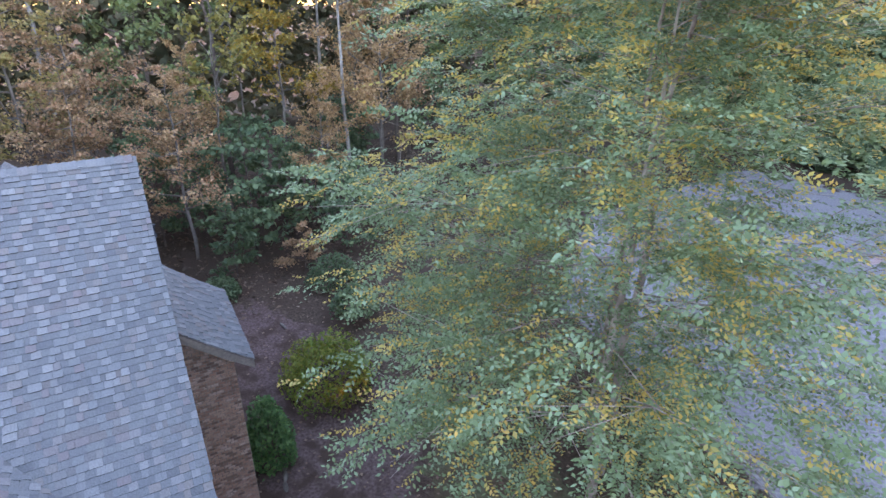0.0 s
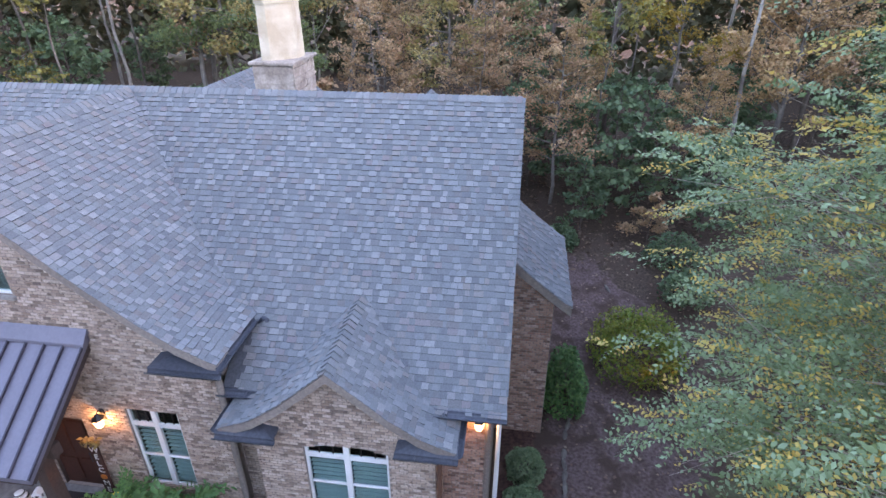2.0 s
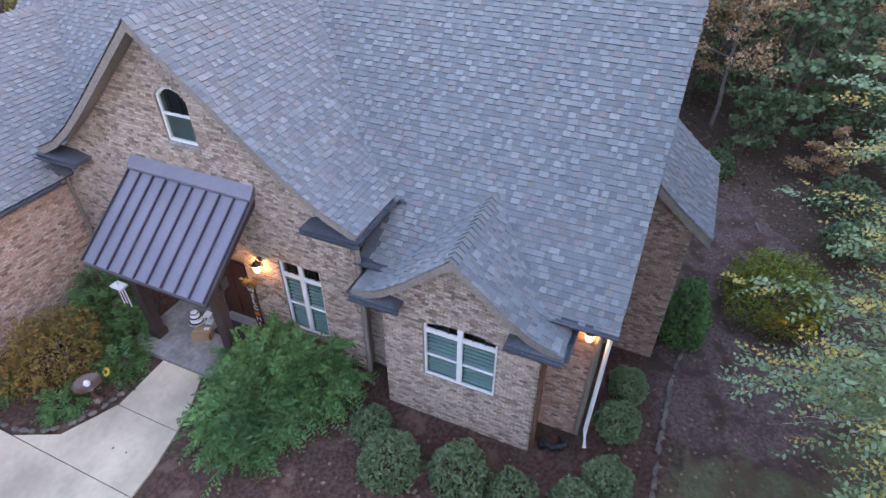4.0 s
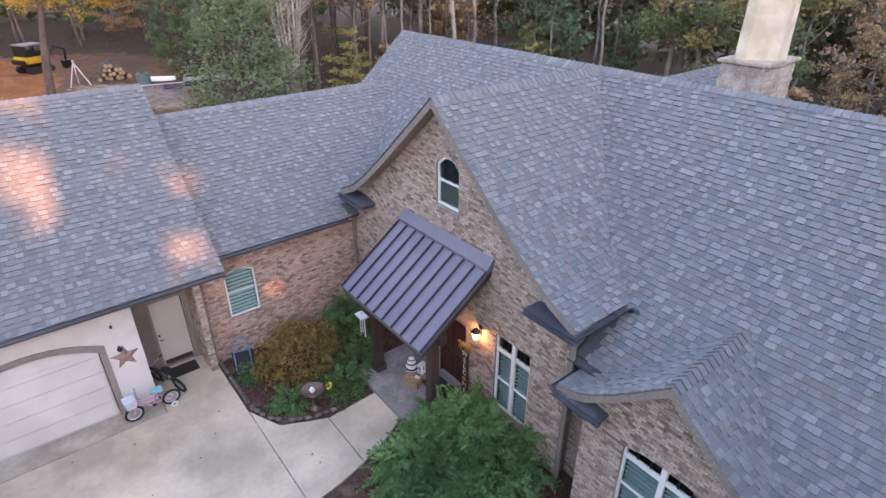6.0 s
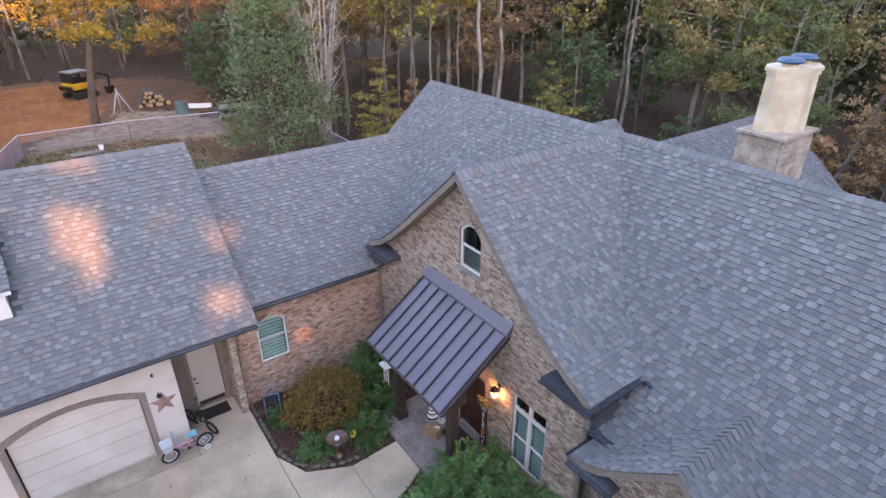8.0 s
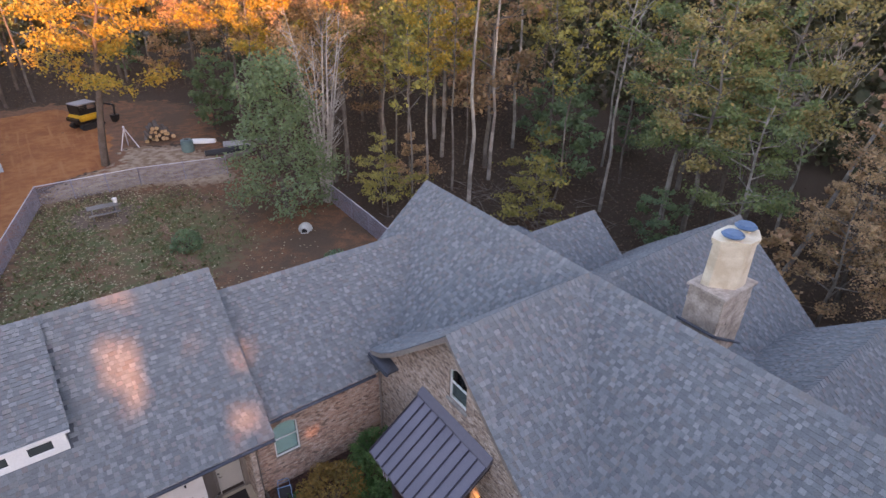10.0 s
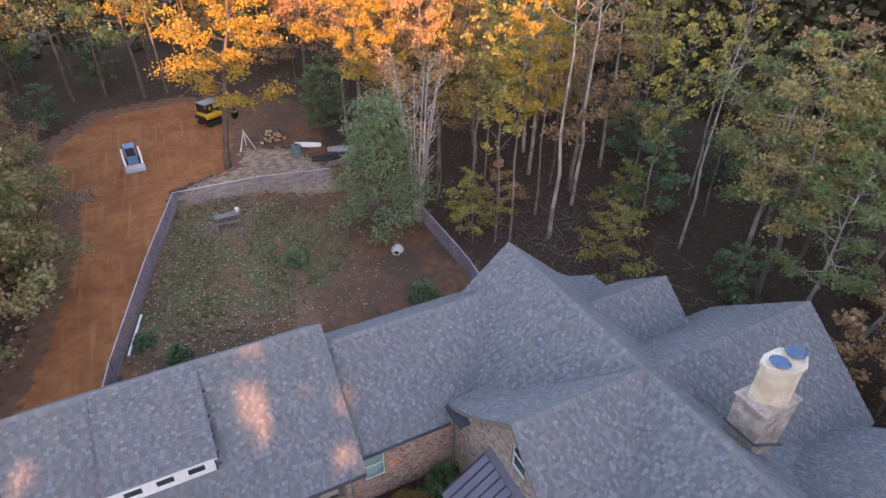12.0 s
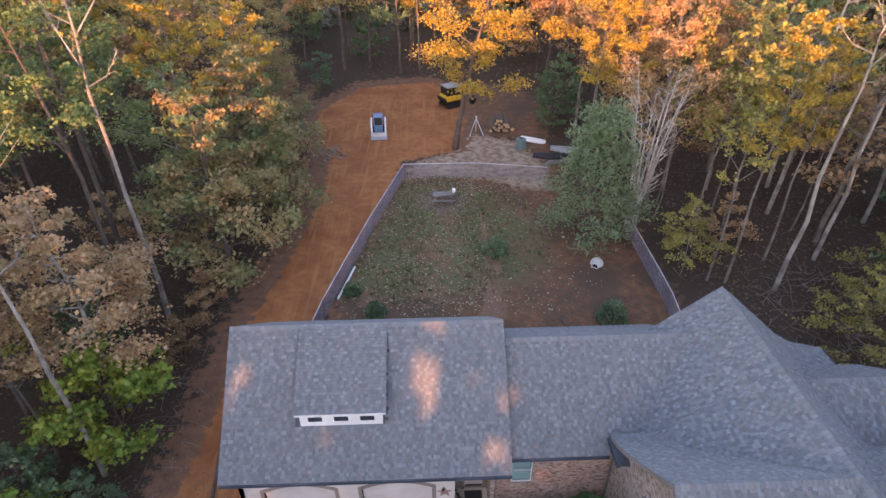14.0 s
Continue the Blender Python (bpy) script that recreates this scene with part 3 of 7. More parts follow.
# eave returns: little hipped metal roofs at the feet of the gables
def eave_return(x0, x1, y0, y1, z, inner):
    """inner: the side (low or high y) that points to the middle of the gable."""
    bm = bmesh.new()
    add_box(bm, (x0 + 0.03, y0 + 0.03, z - 0.11), (x1, y1 - 0.03, z - 0.05))
    base = [(x0, y0), (x1, y0), (x1, y1), (x0, y1)]
    vs = [bm.verts.new((x, y, z - 0.05)) for x, y in base] + [bm.verts.new((x, y, z)) for x, y in base]
    h = z + 0.10
    t0 = bm.verts.new((x1, (y0 + 0.45) if inner == "low" else y0, h))
    t1 = bm.verts.new((x1, y1 if inner == "low" else (y1 - 0.45), h))
    for k in range(4):
        bm.faces.new((vs[k], vs[(k + 1) % 4], vs[4 + (k + 1) % 4], vs[4 + k]))
    bm.faces.new((vs[7], vs[4], t0, t1))
    bm.faces.new((vs[4], vs[5], t0))
    bm.faces.new((vs[6], vs[7], t1))
    part("eave_return", bm, M_gutter, house, "dark metal eave return")


eave_return(7.46, 7.95, 5.50, 6.95, 4.50, "high")
eave_return(7.46, 7.95, 13.75, 15.18, 4.50, "low")
eave_return(7.08, 7.40, 0.94, 2.10, 3.36, "high")
eave_return(7.08, 7.40, 4.45, 5.62, 3.36, "low")


for a, b in (((7.44, 6.97, 4.45), (7.44, 5.48, 4.45)), ((7.44, 15.2, 4.45), (7.44, 13.73, 4.45)), ((7.06, 2.12, 3.31), (7.06, 0.92, 3.31)), ((7.06, 5.64, 3.31), (7.06, 4.43, 3.31))):
    gutter(a, b, "dark gutter along an eave return")


def downspout(pts, material=None, label="downspout", r=0.045):
    part("downspout", tube(pts, r, 8), material or M_trim, house, label)


M_rust = mat("rust_brown_metal", (0.16, 0.075, 0.05), (0.12, 0.06, 0.045), rough=0.6, bump=0.1)
gutter((19.90, -0.02, 4.20), (19.90, 20.2, 4.20))
downspout([(19.90, 0.02, 4.6), (19.90, 0.02, 4.2), (19.5, 0.30, 3.9), (19.5, 0.30, -0.3)], M_gutter, "dark downspout at the rear corner", 0.07)
downspout([(7.90, 5.84, 4.1), (7.90, 5.84, -0.1)], M_trim, "brown downspout", 0.07)
downspout([(7.95, 0.16, 3.6), (8.16, 0.22, 3.35), (8.20, 0.24, 0.1), (7.95, 0.16, -0.2)], M_white, "white downspout", 0.05)
downspout([(8.25, 0.44, 3.6), (8.25, 0.44, -0.2)], M_trim, "taupe downspout", 0.05)
downspout([(7.42, 1.31, 3.4), (7.42, 1.31, -0.15)], M_rust, "rust-brown downspout", 0.05)
downspout([(9.15, 5.45, 4.52), (9.1, 5.30, 4.66), (8.95, 5.15, 4.72)], M_gutter, "short dark downspout", 0.05)
downspout([(2.75, 15.13, 3.7), (2.75, 15.13, 0.05)], M_trim, "taupe downspout", 0.05)
downspout([(7.86, 15.1, 3.7), (7.86, 15.1, 0.05)], M_trim, "brown downspout", 0.05)

glass = bpy.data.materials.new("clear_glass")
glass.use_nodes = True
gb = glass.node_tree.nodes["Principled BSDF"]
gb.inputs["Base Color"].default_value, gb.inputs["Roughness"].default_value = (0.62, 0.80, 0.80, 1), 0.02
gb.inputs["Transmission Weight"].default_value, gb.inputs["IOR"].default_value = 1.0, 1.2


def bounds(out):
    return min(p[0] for p in out), max(p[0] for p in out), min(p[1] for p in out), max(p[1] for p in out)


def inset(out, d):
    a0, a1, z0, z1 = bounds(out)
    ca, cz = (a0 + a1) / 2, (z0 + z1) / 2
    return [(ca + (a - ca) * (1 - 2 * d / (a1 - a0)), cz + (z - cz) * (1 - 2 * d / (z1 - z0))) for a, z in out]


def boxed(axis, plane, a0, a1, z0, z1, n0, n1, bevel=0.0):
    """A box in a wall: n0 to n1 metres behind its face."""
    lo, hi = ((plane + n0, a0, z0), (plane + n1, a1, z1)) if axis == "x" else ((a0, plane + n0, z0), (a1, plane + n1, z1))
    return box(lo, hi, bevel)


SLAT = {}
M_cream0 = mat("pale_fabric", (0.22, 0.21, 0.20), (0.13, 0.125, 0.12), rough=0.8)


def window(axis, plane, out, cols=1, bars=(), transom=None, blinds=True, label="white-framed window", depth=0.05):
    """A framed window with sashes; bars: heights of the rails; transom: height of the top lights."""
    a0, a1, z0, z1 = bounds(out)
    win = part("window", prism(out, plane + depth, plane + depth + 0.07, axis, [inset(out, 0.055)]), M_white, house, label)
    step = (a1 - a0) / cols
    for i in range(1, cols):
        part("mullion", boxed(axis, plane, a0 + i * step - 0.06, a0 + i * step + 0.06, z0 + 0.03, z1 - 0.03, depth - 0.015, depth + 0.075, 0.006), M_white, win)
    for zb, h in bars:
        part("rail", boxed(axis, plane, a0 + 0.04, a1 - 0.04, zb - h / 2, zb + h / 2, depth + 0.005, depth + 0.065, 0.004), M_white, win)
    if transom:
        for i in range(cols):
            for k in (1, 2):
                u = a0 + i * step + step * k / 3
                part("glazing_bar", boxed(axis, plane, u - 0.012, u + 0.012, transom, z1 - 0.03, depth + 0.015, depth + 0.05), M_black, win)
    for i in range(cols):
        cell = [(min(max(a, a0 + i * step), a0 + (i + 1) * step), z) for a, z in inset(out, 0.05)]
        b = bounds(cell)
        p = part("pane", boxed(axis, plane, b[0], b[1], b[2], b[3] - (0.06 if len(out) > 4 else 0), depth + 0.035, depth + 0.041), glass, win)
        p.visible_shadow = False
    # black sheet closes the opening: its colour stands for the unlit room
    part("dark_backing", boxed(axis, plane, a0 - 0.05, a1 + 0.05, z0 - 0.05, z1 + 0.05, 0.26, 0.30), M_black, win)
    if blinds:
        top = transom - 0.05 if transom else z1 - 0.12
        n = int((top - z0 - 0.04) / 0.122)
        for i in range(cols):
            u0, u1 = a0 + i * step + 0.06, a0 + (i + 1) * step - 0.06
            key = (axis, round(u1 - u0, 3))
            if key not in SLAT:
                bm = bmesh.new()
                add_box(bm, (-(u1 - u0) / 2, -0.043, -0.003), ((u1 - u0) / 2, 0.043, 0.003), 0, pose(0, 0, 0, 0, 0, -90 if axis == "x" else 0) @ pose(0, 0, 0, 0 if axis == "x" else 42, 0, 0))
                me = bpy.data.meshes.new("slat")
                bm.to_mesh(me)
                bm.free()
                me.materials.append(M_blind)
                SLAT[key] = me
            for j in range(n):
                o = part("slat", SLAT[key], None, win)
                z = z0 + 0.10 + j * 0.122
                o.location = (plane + 0.16, (u0 + u1) / 2, z) if axis == "x" else ((u0 + u1) / 2, plane + 0.16, z)
    return win


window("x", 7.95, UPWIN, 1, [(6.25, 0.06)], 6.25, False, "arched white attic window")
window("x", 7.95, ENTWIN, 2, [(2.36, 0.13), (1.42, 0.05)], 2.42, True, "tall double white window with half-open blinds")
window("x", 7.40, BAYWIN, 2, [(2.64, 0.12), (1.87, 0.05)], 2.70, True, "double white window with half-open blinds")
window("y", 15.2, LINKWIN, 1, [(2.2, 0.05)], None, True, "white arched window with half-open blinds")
part("roller_shade", boxed("x", 7.95, 9.84, 10.63, 5.62, 6.22, 0.12, 0.13), M_cream0, house, "pale half-drawn shade")
part("window_sill", box((7.87, 9.72, 5.50), (7.96, 10.76, 5.58), 0.01), M_stone, house, "pale stone sill")

# front door, side door
fd = part("front_door", boxed("x", 7.95, 9.42, 10.53, 0.12, 2.33, 0.08, 0.13, 0.01), M_door, house, "mahogany front door")
for y0 in (9.50, 10.02):
    for z0, z1 in ((0.3, 1.0), (1.15, 2.2)):
        part("panel", boxed("x", 7.95, y0, y0 + 0.42, z0, z1, 0.055, 0.09, 0.012), M_door, fd)
part("handle", tube([(7.98, 9.55, 1.02), (7.93, 9.55, 1.02), (7.93, 9.55, 1.3), (7.98, 9.55, 1.3)], 0.012, 6), M_gutter, fd)
part("door_frame", prism(rect(9.34, 10.61, 0.1, 2.42), 7.96, 8.08, "x", [rect(9.42, 10.53, 0.1, 2.34)]), M_post, house, "dark door frame")
M_greige = mat("greige_paint", (0.50, 0.47, 0.43), (0.46, 0.43, 0.39), rough=0.55, vary=0.04, bump=0.03)
sd = part("side_door", boxed("y", 15.9, 1.44, 2.30, 0.08, 2.34, 0.05, 0.10, 0.008), M_greige, house, "greige side entry door")
for k in (0.30, 1.30):
    for u in (1.54, 1.92):
        part("panel", boxed("y", 15.9, u, u + 0.28, k, k + 0.85, 0.042, 0.055, 0.01), M_greige, sd)
part("handle", tube([(1.50, 15.95, 1.02), (1.50, 15.88, 1.02), (1.60, 15.88, 1.02)], 0.014, 6), M_black, sd)
part("lock", tube([(1.50, 15.96, 1.18), (1.50, 15.90, 1.18)], 0.03, 8), M_black, sd)
part("kick_plate", boxed("y", 15.9, 1.47, 2.27, 0.10, 0.24, 0.035, 0.052), M_post, sd)
part("door_frame", prism(rect(1.34, 2.40, 0.02, 2.44), 15.86, 15.96, "y", [rect(1.43, 2.31, 0.02, 2.35)]), M_trim, house, "taupe door frame")

# garage doors: arched openings with a taupe surround, ribbed panels
for g in GD:
    a0, a1, z0, z1 = bounds(g)
    surround = [(a0 - 0.16, 0.0), (a1 + 0.16, 0.0)] + [(a1 + 0.16 + (a0 - a1 - 0.32) * i / 12, z1 + 0.16 - 0.44 * (2 * i / 12 - 1) ** 2) for i in range(13)]
    bm = bmesh.new()
    arcs = list(zip([surround[1], *surround[2:], surround[0]], [g[1], *g[2:], g[0]]))
    for (p0, q0), (p1, q1) in zip(arcs, arcs[1:]):
        vs = [bm.verts.new((a, y, z)) for a, z in (p0, p1, q1, q0) for y in (14.57, 14.79)]
        for f in ((0, 2, 4, 6), (1, 7, 5, 3), (0, 1, 3, 2), (6, 4, 5, 7)):
            bm.faces.new([vs[i] for i in f])
    part("door_surround", bm, M_trim, house, "taupe arched surround")
    gd = part("garage_door", prism(inset(g, 0.01), 14.74, 14.76, "y"), M_garage, house, "cream sectional garage door")
    for i in range(5):
        zz0, zz1 = 0.02 + i * 0.5, 0.02 + i * 0.5 + 0.49
        if zz0 > z1 - 0.5:
            continue
        part("panel", box((a0 + 0.02, 14.70, zz0), (a1 - 0.02, 14.745, min(zz1, z1 - 0.44)), 0.008), M_garage, gd)
    top = [p for p in g if p[1] > z1 - 0.45]
    part("panel", prism([(a1 - 0.02, z1 - 0.44), *[(a, max(z - 0.02, z1 - 0.43)) for a, z in top[1:-1]], (a0 + 0.02, z1 - 0.44)], 14.70, 14.745, "y"), M_garage, gd)

# porch: metal roof on two dark posts
P0, P1 = (7.93, 4.74), (5.75, 3.17)
bm = bmesh.new()
add_prism(bm, [(P0[0], P0[1] - 0.10), (P0[0], P0[1]), (P1[0], P1[1]), (P1[0], P1[1] - 0.10)], 8.44, 12.15, "y")
porch_roof = part("porch_roof", bm, M_metal_roof, house, "dark bronze standing-seam porch roof")
slope_v = Vector((P1[0] - P0[0], 0, P1[1] - P0[1]))
up_v = Vector((-slope_v.z, 0, slope_v.x)).normalized() * -1
if up_v.z < 0:
    up_v = -up_v
for i in range(10):
    y = 8.46 + i * (12.13 - 8.46) / 9
    bm = bmesh.new()
    p0, p1 = Vector((P0[0], y, P0[1])), Vector((P1[0], y, P1[1]))
    vs = [bm.verts.new(p + up_v * h + Vector((0, dy, 0))) for p in (p0, p1) for dy, h in ((-0.016, 0), (0.016, 0), (0.016, 0.05), (-0.016, 0.05))]
    for f in ((0, 1, 5, 4), (1, 2, 6, 5), (2, 3, 7, 6), (3, 0, 4, 7), (0, 3, 2, 1), (4, 5, 6, 7)):
        bm.faces.new([vs[k] for k in f])
    part("seam", bm, M_seam_shade, porch_roof)
part("flashing", prism([(7.945, 4.90), (7.93, 4.92), (7.72, 4.68), (7.70, 4.62), (7.74, 4.60), (7.945, 4.82)], 8.42, 12.17, "y"), M_metal_roof, porch_roof)
part("fascia", box((5.78, 8.50, 2.98), (5.86, 12.09, 3.12), 0.005), M_post, porch_roof)
for y in (8.50, 12.03):
    part("rafter", prism([(7.93, 4.62), (7.93, 4.40), (5.86, 2.95), (5.86, 3.13)], y, y + 0.06, "y"), M_post, porch_roof)
part("beam", box((6.40, 8.55, 2.95), (6.62, 12.05, 3.25), 0.01), M_post, house, "dark porch beam")
for y in (9.02, 11.72):
    part("post", box((6.38, y - 0.13, 0.12), (6.64, y + 0.13, 2.95), 0.012), M_post, house, "dark-stained square porch post")
    part("post_base", box((6.34, y - 0.17, 0.12), (6.68, y + 0.17, 0.35), 0.012), M_post, house)
M_slate = mat("stamped_concrete", (0.25, 0.235, 0.225), (0.18, 0.165, 0.16), rough=0.8, scale=2.0, fine=9, bump=0.3)
part("porch_floor", box((5.9, 8.65, -0.1), (7.96, 12.25, 0.12), 0.02), M_slate, house, "grey stamped concrete porch floor")

# chimney
M_chim = mat("tan_stone", (0.44, 0.365, 0.315), (0.28, 0.225, 0.19), rough=0.95, scale=2.5, fine=14, bump=0.6)
chim = part("chimney", box((15.30, 6.55, 6.2), (17.02, 7.69, 8.72), 0.02), M_chim, house, "stone chimney base with a tall cream stuccoed stack")
for i, (z0, d) in enumerate(((8.72, 0.10), (8.20, 0.04))):
    part("ledge", box((15.30 - d, 6.55 - d, z0), (17.02 + d, 7.69 + d, z0 + 0.09), 0.02), M_chim, chim)
rs = random.Random(5)
for face in ("w", "s", "n"):
    z = 6.9
    while z < 8.65:
        h = rs.uniform(0.16, 0.30)
        u = 0.0
        L = 1.14 if face == "w" else 1.72
        while u < L - 0.05:
            w = min(rs.uniform(0.28, 0.62), L - u)
            z1 = min(z + h - 0.012, 8.70)
            pr = rs.uniform(0.015, 0.035)
            if face == "w":
                b = box((15.30 - pr, 6.55 + u + 0.006, z), (15.27, 6.55 + u + w - 0.006, z1), 0.006)
            elif face == "s":
                b = box((15.30 + u + 0.006, 6.55 - pr, z), (15.30 + u + w - 0.006, 6.57, z1), 0.006)
            else:
                b = box((15.30 + u + 0.006, 7.67, z), (15.30 + u + w - 0.006, 7.69 + pr, z1), 0.006)
            part("stone", b, M_chim, chim)
            u += w
        z += h
SHAFT = [(15.50, 7.20), (16.02, 6.64), (16.55, 6.64), (17.02, 6.95), (17.02, 7.35), (16.55, 7.62), (15.90, 7.62), (15.50, 7.46)]


def grown(out, d):
    cx, cy = 16.26, 7.13
    return [(cx + (x - cx) * (1 + d), cy + (y - cy) * (1 + d)) for x, y in out]


bm = bmesh.new()
lo = [bm.verts.new((x, y, 8.80)) for x, y in grown(SHAFT, 0.05)]
hi = [bm.verts.new((x, y, 10.36)) for x, y in SHAFT]
for k in range(8):
    bm.faces.new((lo[k], lo[(k + 1) % 8], hi[(k + 1) % 8], hi[k]))
bm.faces.new(hi)
part("shaft", bm, M_stucco, chim, "cream stucco shaft with chamfered corners")
part("crown", prism(grown(SHAFT, 0.13), 10.38, 10.47, "z"), M_stucco, chim)
part("moulding", prism(grown(SHAFT, 0.07), 10.28, 10.38, "z"), M_stucco, chim)
M_bluecap = mat("blue_grey_cap", (0.075, 0.15, 0.26), (0.06, 0.12, 0.2), rough=0.4, metal=0.4, bump=0.03)
for x, fy in ((15.84, 7.10), (16.72, 7.18)):
    bm = bmesh.new()
    bmesh.ops.create_cone(bm, segments=20, radius1=0.20, radius2=0.20, depth=0.14, cap_ends=True, matrix=pose(x, fy, 10.51))
    cap = part("flue", bm, M_stucco, chim)
    bm = bmesh.new()
    bmesh.ops.create_cone(bm, segments=20, radius1=0.34, radius2=0.26, depth=0.08, cap_ends=True, matrix=pose(x, fy, 10.66))
    bmesh.ops.create_cone(bm, segments=20, radius1=0.30, radius2=0.34, depth=0.05, cap_ends=True, matrix=pose(x, fy, 10.60))
    part("flue_cap", bm, M_bluecap, chim, "blue-grey metal flue cap")
for a, b in (((15.2, 6.45), (15.2, 7.8)), ((15.2, 6.45), (17.2, 6.45))):
    part("flashing", tube([(a[0], a[1], 7.42), (b[0], b[1], 7.42 if b[0] < 16 else 6.3)], 0.05, 6), M_gutter, chim)

# dormer on the garage roof
LIGHTS = [rect(x0, x0 + 0.66, 5.24, 5.62) for x0 in (-5.26, -4.17, -3.08)]
dorm = part("dormer", prism(rect(-5.56, -2.10, 4.9, 5.80), 15.76, 15.88, "y", LIGHTS), M_white, house, "white shed dormer with three low windows")
for q in LIGHTS:
    part("window_frame", prism(q, 15.77, 15.84, "y", [inset(q, 0.03)]), M_white, dorm)
    part("pane", box((q[0][0] + 0.02, 15.80, 5.25), (q[1][0] - 0.02, 15.806, 5.61)), M_glass, dorm)
for x in (-5.56, -2.20):
    part("cheek", prism([(15.88, 5.0), (15.88, 5.80), (18.8, 7.60), (18.8, 7.50)], x, x + 0.10, "x"), M_trim, dorm)
part("fascia", box((-5.75, 15.70, 5.70), (-1.95, 15.74, 5.79), 0.005), M_white, dorm)

# ---- bricks, one by one ----
def spans(out, v):
    xs = []
    for (a0, z0), (a1, z1) in zip(out, out[1:] + out[:1]):
        if (z0 > v) != (z1 > v):
            xs.append(a0 + (v - z0) * (a1 - a0) / (z1 - z0))
    xs.sort()
    return list(zip(xs[::2], xs[1::2]))


BL, BH, BJ = 0.168, 0.074, 0.018
FULL = {}


def brick_mesh(axis):
    if axis not in FULL:
        a, h = (BL - BJ) / 2, (BH - BJ) / 2
        bm = box((-0.02, -a, -h), (0.010, a, h)) if axis == "x" else box((-a, -0.02, -h), (a, 0.010, h))
        me = bpy.data.meshes.new("brick")
        bm.to_mesh(me)
        bm.free()
        me.materials.append(M_brick_one)
        FULL[axis] = me
    return FULL[axis]


def lay_bricks(wall_ob, axis, plane, out, holes, single=None, seed=1, material=None):
    r = random.Random(seed)
    verts, faces, n1 = [], [], 0
    a_lo, a_hi, z_lo, z_hi = bounds(out)
    row = 0
    z = max(z_lo, -0.55)
    while z < z_hi:
        v = z + BH / 2
        free = spans(out, v)
        for h in holes:
            for c0, c1 in spans(h, v):
                free = [q for f0, f1 in free for q in ((f0, min(f1, c0)), (max(f0, c1), f1)) if q[1] - q[0] > 0.03]
        for f0, f1 in free:
            k = math.floor((f0 - (row % 2) * BL / 2) / BL)
            while True:
                b0 = k * BL + (row % 2) * BL / 2
                if b0 > f1:
                    break
                c0, c1 = max(b0, f0) + BJ / 2, min(b0 + BL, f1) - BJ / 2
                k += 1
                if c1 - c0 < 0.025:
                    continue
                out_by = 0.008 + r.uniform(0, 0.006)
                if single and n1 < 300 and c1 - c0 > BL - BJ - 0.002 and single(b0, z):
                    o = part("brick", brick_mesh(axis), None, wall_ob)
                    m = (c0 + c1) / 2
                    o.location = (plane + 0.006 - (out_by - 0.008), m, v) if axis == "x" else (m, plane + 0.006 - (out_by - 0.008), v)
                    n1 += 1
                    continue
                i = len(verts)
                z0, z1 = z + BJ / 2, z + BH - BJ / 2
                for n in (plane - out_by, plane + 0.01):
                    for a, zz in ((c0, z0), (c1, z0), (c1, z1), (c0, z1)):
                        verts.append((n, a, zz) if axis == "x" else (a, n, zz))
                faces += [(i, i + 1, i + 2, i + 3), (i, i + 4, i + 5, i + 1), (i + 1, i + 5, i + 6, i + 2), (i + 2, i + 6, i + 7, i + 3), (i + 3, i + 7, i + 4, i)]
        z += BH
        row += 1
    me = raw_mesh("brickwork", verts, faces)
    bm = bmesh.new()
    bm.from_mesh(me)
    ob = part("brickwork", bm, material or M_brick, wall_ob)
    ob["kind"] = "stuff"


